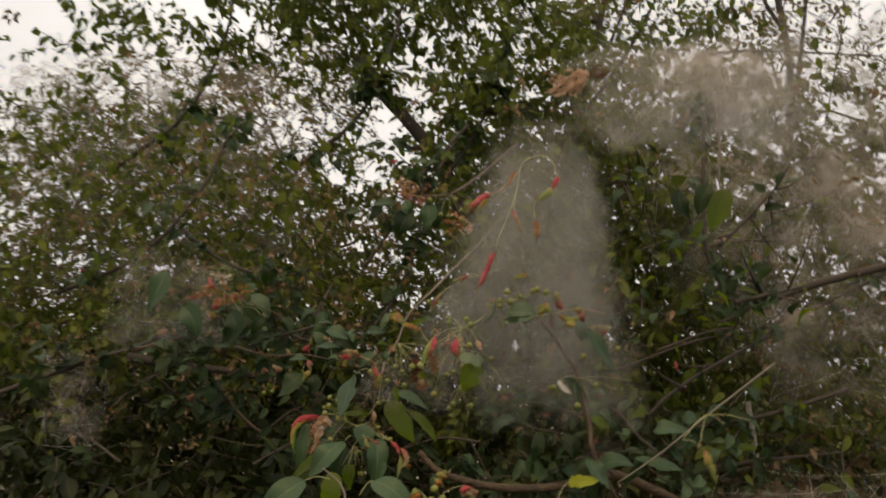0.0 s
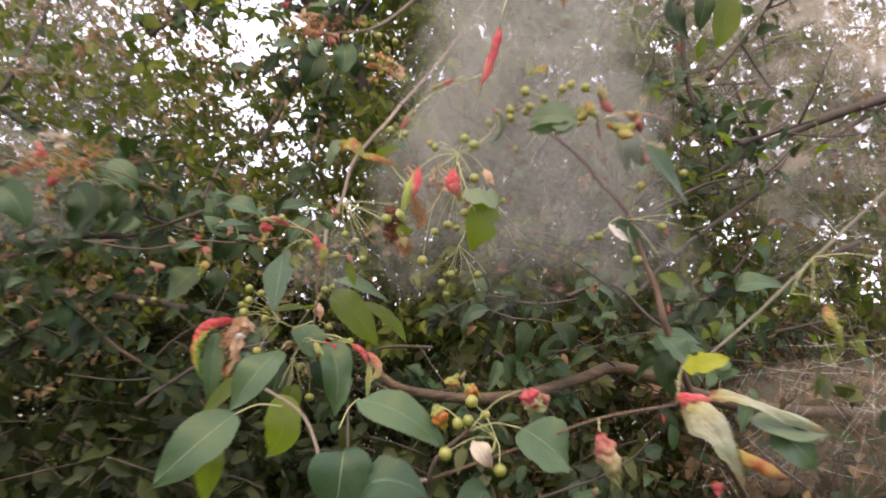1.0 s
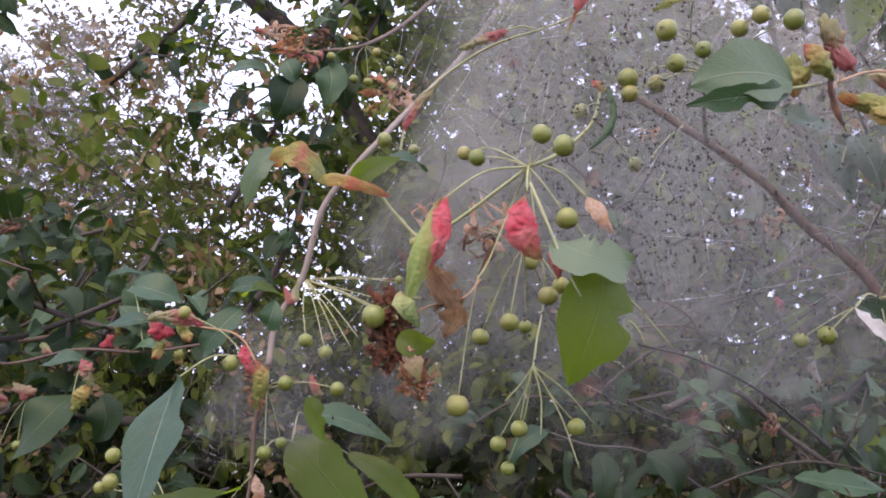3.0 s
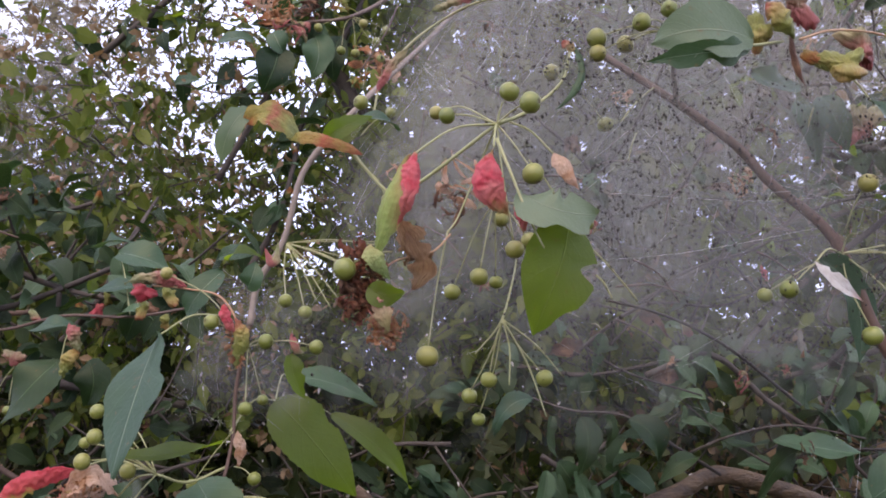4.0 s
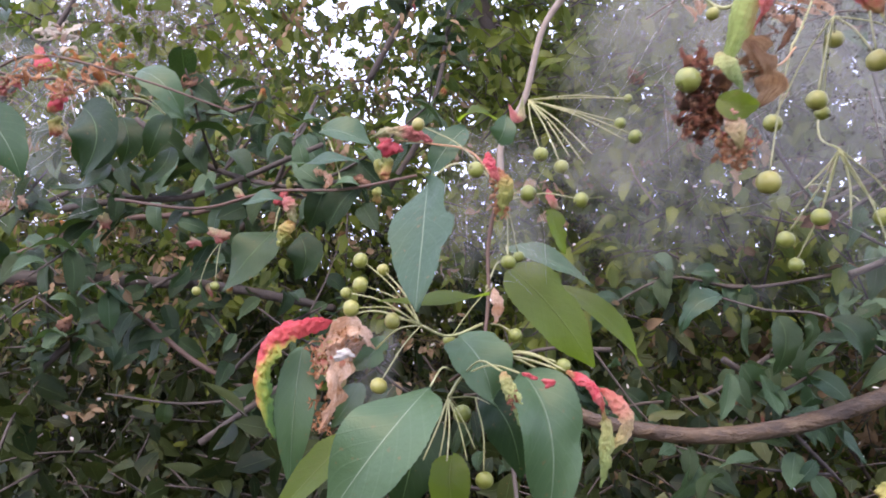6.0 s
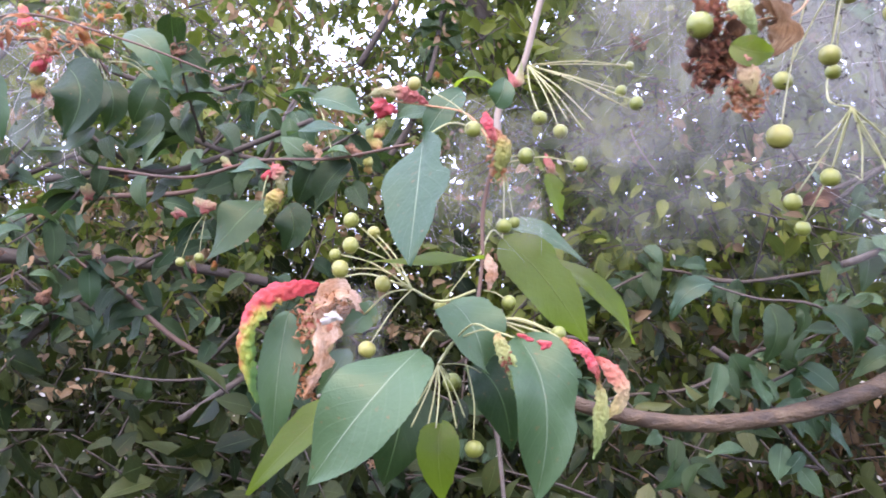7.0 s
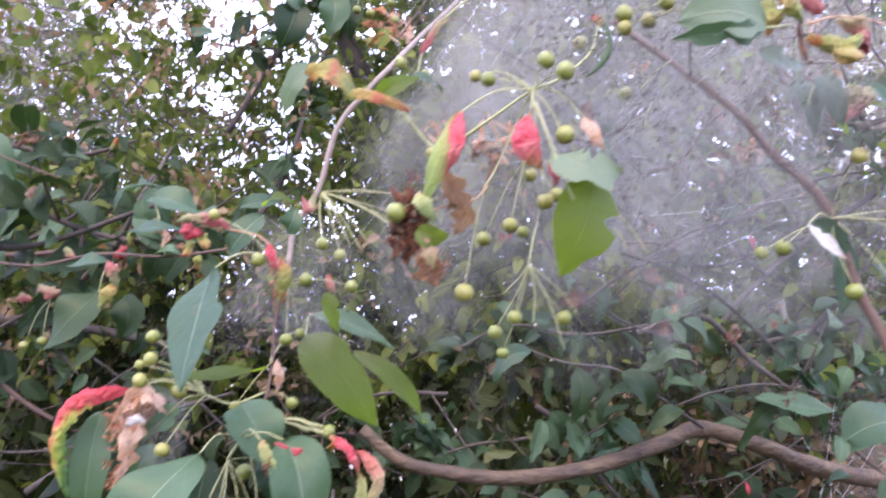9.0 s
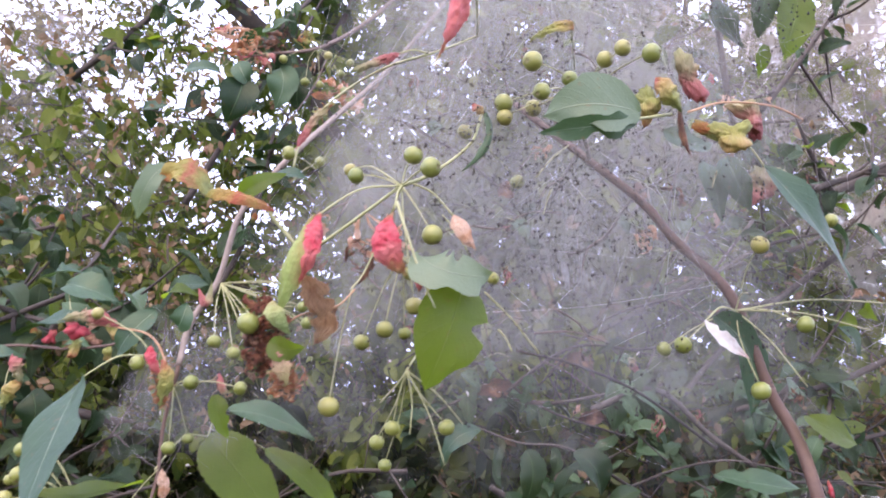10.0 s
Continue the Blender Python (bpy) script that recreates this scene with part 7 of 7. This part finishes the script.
for k, (a, b, c, wide, face, mat) in enumerate((
    ((0.191, 1.810, 1.529), (0.182, 1.800, 1.508), (0.194, 1.810, 1.482), 0.02, (0.8, -1, 0.2), DEEP_SHADE), ((0.221, 1.800, 1.526), (0.224, 1.790, 1.497), (0.212, 1.800, 1.462), 0.03, (-0.2, -1, 0.2), DEEP_SHADE),
    ((0.249, 1.800, 1.524), (0.254, 1.790, 1.512), (0.246, 1.800, 1.489), 0.016, (-0.7, -1, 0.3), DEEP_SHADE), ((0.273, 1.790, 1.521), (0.295, 1.780, 1.502), (0.301, 1.790, 1.465), 0.034, (0.2, -1, 0.7), DEEP_SHADE),
    ((0.329, 1.800, 1.538), (0.310, 1.790, 1.525), (0.291, 1.800, 1.522), 0.02, (0, -0.5, 0.9), DEEP_SHADE), ((0.431, 1.770, 1.489), (0.477, 1.760, 1.478), (0.544, 1.770, 1.464), 0.036, (0, -0.6, 0.9), GREEN),
    ((0.466, 1.780, 1.474), (0.431, 1.770, 1.459), (0.412, 1.780, 1.426), 0.026, (0.6, -1, 0.2), DEEP_SHADE), ((0.174, 1.830, 1.550), (0.141, 1.820, 1.540), (0.125, 1.830, 1.509), 0.026, (0.2, -0.6, 0.8), GREEN),
    ((0.373, 1.780, 1.492), (0.394, 1.770, 1.486), (0.433, 1.780, 1.488), 0.018, (0, -0.4, 1), DEEP_SHADE), ((0.349, 1.790, 1.474), (0.320, 1.780, 1.468), (0.299, 1.790, 1.446), 0.02, (-0.4, -0.8, 0.6), DEEP_SHADE),
)):
    leaf(under, a, b, c, wide, face, mat, None, fold=0.3, seed=k * 2.7, bite=0.25 * (k % 3), wave=0.08)
third = empty("galled_twig", (-0.462, 1.650, 1.769), "thin twig with a bunch of orange withered galls", "branch")
tube("twig", [(-0.738, 1.750, 1.755), (-0.593, 1.700, 1.770), (-0.503, 1.660, 1.791), (-0.394, 1.620, 1.755), (-0.312, 1.620, 1.723)], 0.0014, 0.0009, RUST, third, knob=0.12)
for k, (x, mat) in enumerate((((-0.532, 1.660, 1.763), PINK), ((-0.499, 1.650, 1.773), TAN), ((-0.470, 1.650, 1.777), ORANGE), ((-0.459, 1.640, 1.751), RED_ALL), ((-0.429, 1.640, 1.763), TAN), ((-0.470, 1.650, 1.805), CREAM), ((-0.414, 1.640, 1.782), ORANGE))):
    crumple(third, x, 0.028, ORANGE_DEAD if mat in (RED_ALL, TAN) else mat, "shrivelled orange-brown galled leaf", (1.3, .6, .8), 3, name="shrivelled_leaf", seed=80 + k)
leaf(third, (-0.437, 1.620, 1.731), (-0.416, 1.600, 1.701), (-0.434, 1.610, 1.668), 0.04, TOWARD, DEEP_SHADE, None)
leaf(third, (-0.547, 1.660, 1.739), (-0.520, 1.650, 1.713), (-0.509, 1.660, 1.675), 0.045, TOWARD, GREEN, None)
leaf(third, (-0.592, 1.660, 1.810), (-0.601, 1.650, 1.769), (-0.619, 1.660, 1.723), 0.045, TOWARD, GREEN, None)


# ---- silk webs ----
def web_sheet(parent, corners, bulge, mat, seed, nu=34, nv=34, rough=0.02, name="sheet"):
    """A sagging sheet of silk between four corners (top left, top right, bottom right, bottom left)."""
    a, b, c, d = [Vector(q) for q in corners]
    verts, uvs = [], []
    for i in range(nu):
        u = i / (nu - 1)
        for j in range(nv):
            v = j / (nv - 1)
            p = (a * (1 - u) + b * u) * (1 - v) + (d * (1 - u) + c * u) * v
            p += Vector((0, -1, 0)) * bulge * math.sin(math.pi * u) * math.sin(math.pi * v)
            p += Vector((0, 1, 0)) * rough * (noise.noise(p * 6 + Vector((seed, 0, 0))) + 0.4 * noise.noise(p * 17 + Vector((0, seed, 0))))
            verts.append(p)
            uvs.append((u, v))
    return mesh_object(name, verts, grid_faces(nu, nv), mat, parent, "", uvs), verts


def web_threads(parent, verts, count, r, seed, reach, name="threads"):
    """Single silk threads drawn between points of the sheets."""
    rng = random.Random(seed)
    out_v, out_f = [], []
    for k in range(count):
        a = verts[rng.randrange(len(verts))]
        b = a
        for tries in range(12):
            b = verts[rng.randrange(len(verts))]
            if 0.3 * reach < (b - a).length < reach:
                break
        mid = a.lerp(b, 0.5) + Vector((0, 0, -0.03 * (b - a).length))
        v, f = tube_mesh([a, mid, b], r, r, 3, 4)
        out_f += [tuple(i + len(out_v) for i in q) for q in f]
        out_v += v
    return tagged(mesh_object(name, out_v, out_f, THREAD, parent, "fine pale silk threads"), kind="stuff")


def web_specks(parent, verts, count, seed, small=0.00035, large=0.0009):
    """Droppings and scraps caught in the silk."""
    rng = random.Random(seed)
    out_v, out_f = [], []
    for k in range(count):
        p = verts[rng.randrange(len(verts))] + Vector((rng.uniform(-.012, .012), rng.uniform(-.014, -.004), rng.uniform(-.012, .012)))
        s = rng.uniform(small, large)
        t = s * rng.uniform(0.6, 1.6)
        b = len(out_v)
        out_v += [p + Vector(q) for q in ((s, 0, 0), (-s, 0, 0), (0, s, 0), (0, -s, 0), (0, 0, t), (0, 0, -t))]
        out_f += [(b + i, b + j, b + q) for i, j, q in ((0, 2, 4), (2, 1, 4), (1, 3, 4), (3, 0, 4), (2, 0, 5), (1, 2, 5), (3, 1, 5), (0, 3, 5))]
    return tagged(mesh_object("specks", out_v, out_f, FRASS, parent, "black specks caught in the silk"), kind="stuff")


web = empty("silk_web", (0.092, 1.360, 1.691), "grey silk caterpillar web tented over the branches, speckled black", "web")
s1, v1 = web_sheet(web, ((0.111, 1.360, 2.099), (0.249, 1.320, 2.108), (0.370, 1.330, 1.505), (-0.127, 1.440, 1.533)), 0.07, SILK, 1.0)
s2, v2 = web_sheet(web, ((0.085, 1.460, 2.157), (0.262, 1.460, 2.170), (0.415, 1.460, 1.500), (-0.125, 1.500, 1.550)), 0.04, SILK_BACK, 5.0)
s3, v3 = web_sheet(web, ((0.085, 1.580, 2.180), (0.290, 1.580, 2.190), (0.46, 1.560, 1.525), (-0.125, 1.580, 1.560)), 0.04, SILK_BACK, 9.0)
s4, v4 = web_sheet(web, ((0.045, 1.305, 1.840), (0.292, 1.305, 1.853), (0.259, 1.310, 1.543), (0.014, 1.320, 1.565)), 0.02, SILK_THIN, 29.0, rough=0.01)
s5, v5 = web_sheet(web, ((0.163, 1.500, 2.320), (0.761, 1.550, 2.382), (0.778, 1.550, 2.110), (0.181, 1.460, 2.080)), 0.03, SILK_DENSE, 33.0, rough=0.04)
s6, v6 = web_sheet(web, ((0.221, 1.600, 2.359), (0.772, 1.650, 2.391), (0.839, 1.650, 2.120), (0.227, 1.560, 2.100)), 0.03, SILK_DENSE, 37.0, rough=0.04)
inside = [p for k, p in enumerate(v1) if 4 < k % 34 < 30]
web_threads(web, inside, 130, 0.00003, 31, 0.08)
web_threads(web, inside + v2, 24, 0.00004, 32, 0.2, "long_threads")
web_specks(web, inside, 1700, 33, 0.0004, 0.001)
web_specks(web, v2, 500, 34, 0.0003, 0.0007)
web_specks(web, [p for k, p in enumerate(v4) if 4 < k % 34 < 30], 2300, 39, 0.0004, 0.0009)
busy = Vector((0.106, 1.280, 1.707))
web_specks(web, [p for p in v4 if (p - busy).length < 0.075], 900, 40, 0.00045, 0.0009)
side = empty("silk_web", (1.0, 2.13, 1.95), "pinkish grey web strung over stripped twigs", "web")
d1, o1 = web_sheet(side, ((0.56, 2.130, 2.320), (1.480, 2.130, 2.520), (1.520, 2.120, 1.480), (0.760, 2.130, 1.540)), 0.06, SILK_FAR, 52.0, rough=0.08)
web_threads(side, o1, 70, 0.00015, 53, 0.25)
rear = empty("silk_web", (0.833, 2.300, 2.311), "pale brown silk web draped over stripped branches", "web")
f1, w1 = web_sheet(rear, ((0.250, 2.400, 2.700), (1.703, 2.400, 3.210), (1.664, 2.360, 1.538), (0.659, 2.380, 1.865)), 0.12, SILK_FAR, 12.0, rough=0.12)
f2, w2 = web_sheet(rear, ((0.442, 2.700, 2.893), (2.013, 2.700, 3.282), (2.025, 2.600, 1.721), (0.846, 2.600, 2.163)), 0.1, SILK_FAR, 15.0, rough=0.14)
web_threads(rear, w1, 160, 0.0002, 35, 0.4)
distant = empty("silk_web", (-2.132, 5.200, 3.281), "brownish silk web over a stripped crown", "web")
g1, x1 = web_sheet(distant, ((-3.880, 5.600, 4.040), (-1.135, 5.400, 4.116), (-0.671, 5.300, 2.751), (-3.403, 5.300, 2.412)), 0.2, SILK_FAR, 18.0, rough=0.25)
g2, x2 = web_sheet(distant, ((-2.3, 3.150, 3.050), (-0.35, 3.150, 2.700), (-0.28, 3.100, 1.900), (-2.2, 3.100, 1.780)), 0.1, SILK_HAZE, 55.0, rough=0.15)
web_threads(distant, x1, 80, 0.0005, 36, 0.9)
edge_web = empty("silk_web", (-0.540, 1.780, 1.752), "pinkish grey web behind red galls", "web")
e1, q1 = web_sheet(edge_web, ((-0.768, 1.800, 1.918), (-0.455, 1.780, 1.849), (-0.463, 1.750, 1.664), (-0.796, 1.780, 1.625)), 0.04, SILK, 41.0, 20, 20, 0.03)
web_threads(edge_web, q1, 60, 0.0001, 42, 0.15)
low_web = empty("silk_web", (-0.990, 2.100, 1.522), "pale brown patch of web over low twigs", "web")
k1, z1 = web_sheet(low_web, ((-1.061, 2.050, 1.662), (-0.851, 2.050, 1.647), (-0.808, 2.000, 1.398), (-0.975, 2.000, 1.387)), 0.05, SILK_FAR, 25.0, 18, 18, 0.04)
web_threads(low_web, z1, 40, 0.0002, 38, 0.15)
brush_web = empty("silk_web", (0.916, 1.950, 1.361), "dusty tan web over low dry twigs", "web")
b1, r1 = web_sheet(brush_web, ((0.620, 2.000, 1.447), (1.245, 1.950, 1.508), (1.221, 1.900, 1.102), (0.600, 1.950, 1.150)), 0.06, SILK_BRUSH, 45.0, 30, 26, 0.08)
b2, r2 = web_sheet(brush_web, ((0.700, 2.200, 1.419), (1.427, 2.150, 1.450), (1.410, 2.100, 1.038), (0.690, 2.150, 1.092)), 0.06, SILK_BRUSH, 48.0, 30, 26, 0.08)
web_threads(brush_web, r1, 90, 0.0002, 46, 0.2)
left_web = empty("silk_web", (-0.133, 1.470, 1.621), "thin grey web between the leaves and stalks", "web")
h1, y1 = web_sheet(left_web, ((-0.132, 1.470, 1.681), (-0.045, 1.500, 1.680), (-0.062, 1.460, 1.554), (-0.154, 1.440, 1.568)), 0.02, SILK, 21.0, 20, 20, 0.01)
h2, y2 = web_sheet(left_web, ((-0.205, 1.434, 1.545), (-0.160, 1.440, 1.545), (-0.165, 1.442, 1.480), (-0.205, 1.440, 1.470)), 0.006, SILK, 23.0, 16, 16, 0.006)
web_threads(left_web, y1, 40, 0.00003, 37, 0.06)
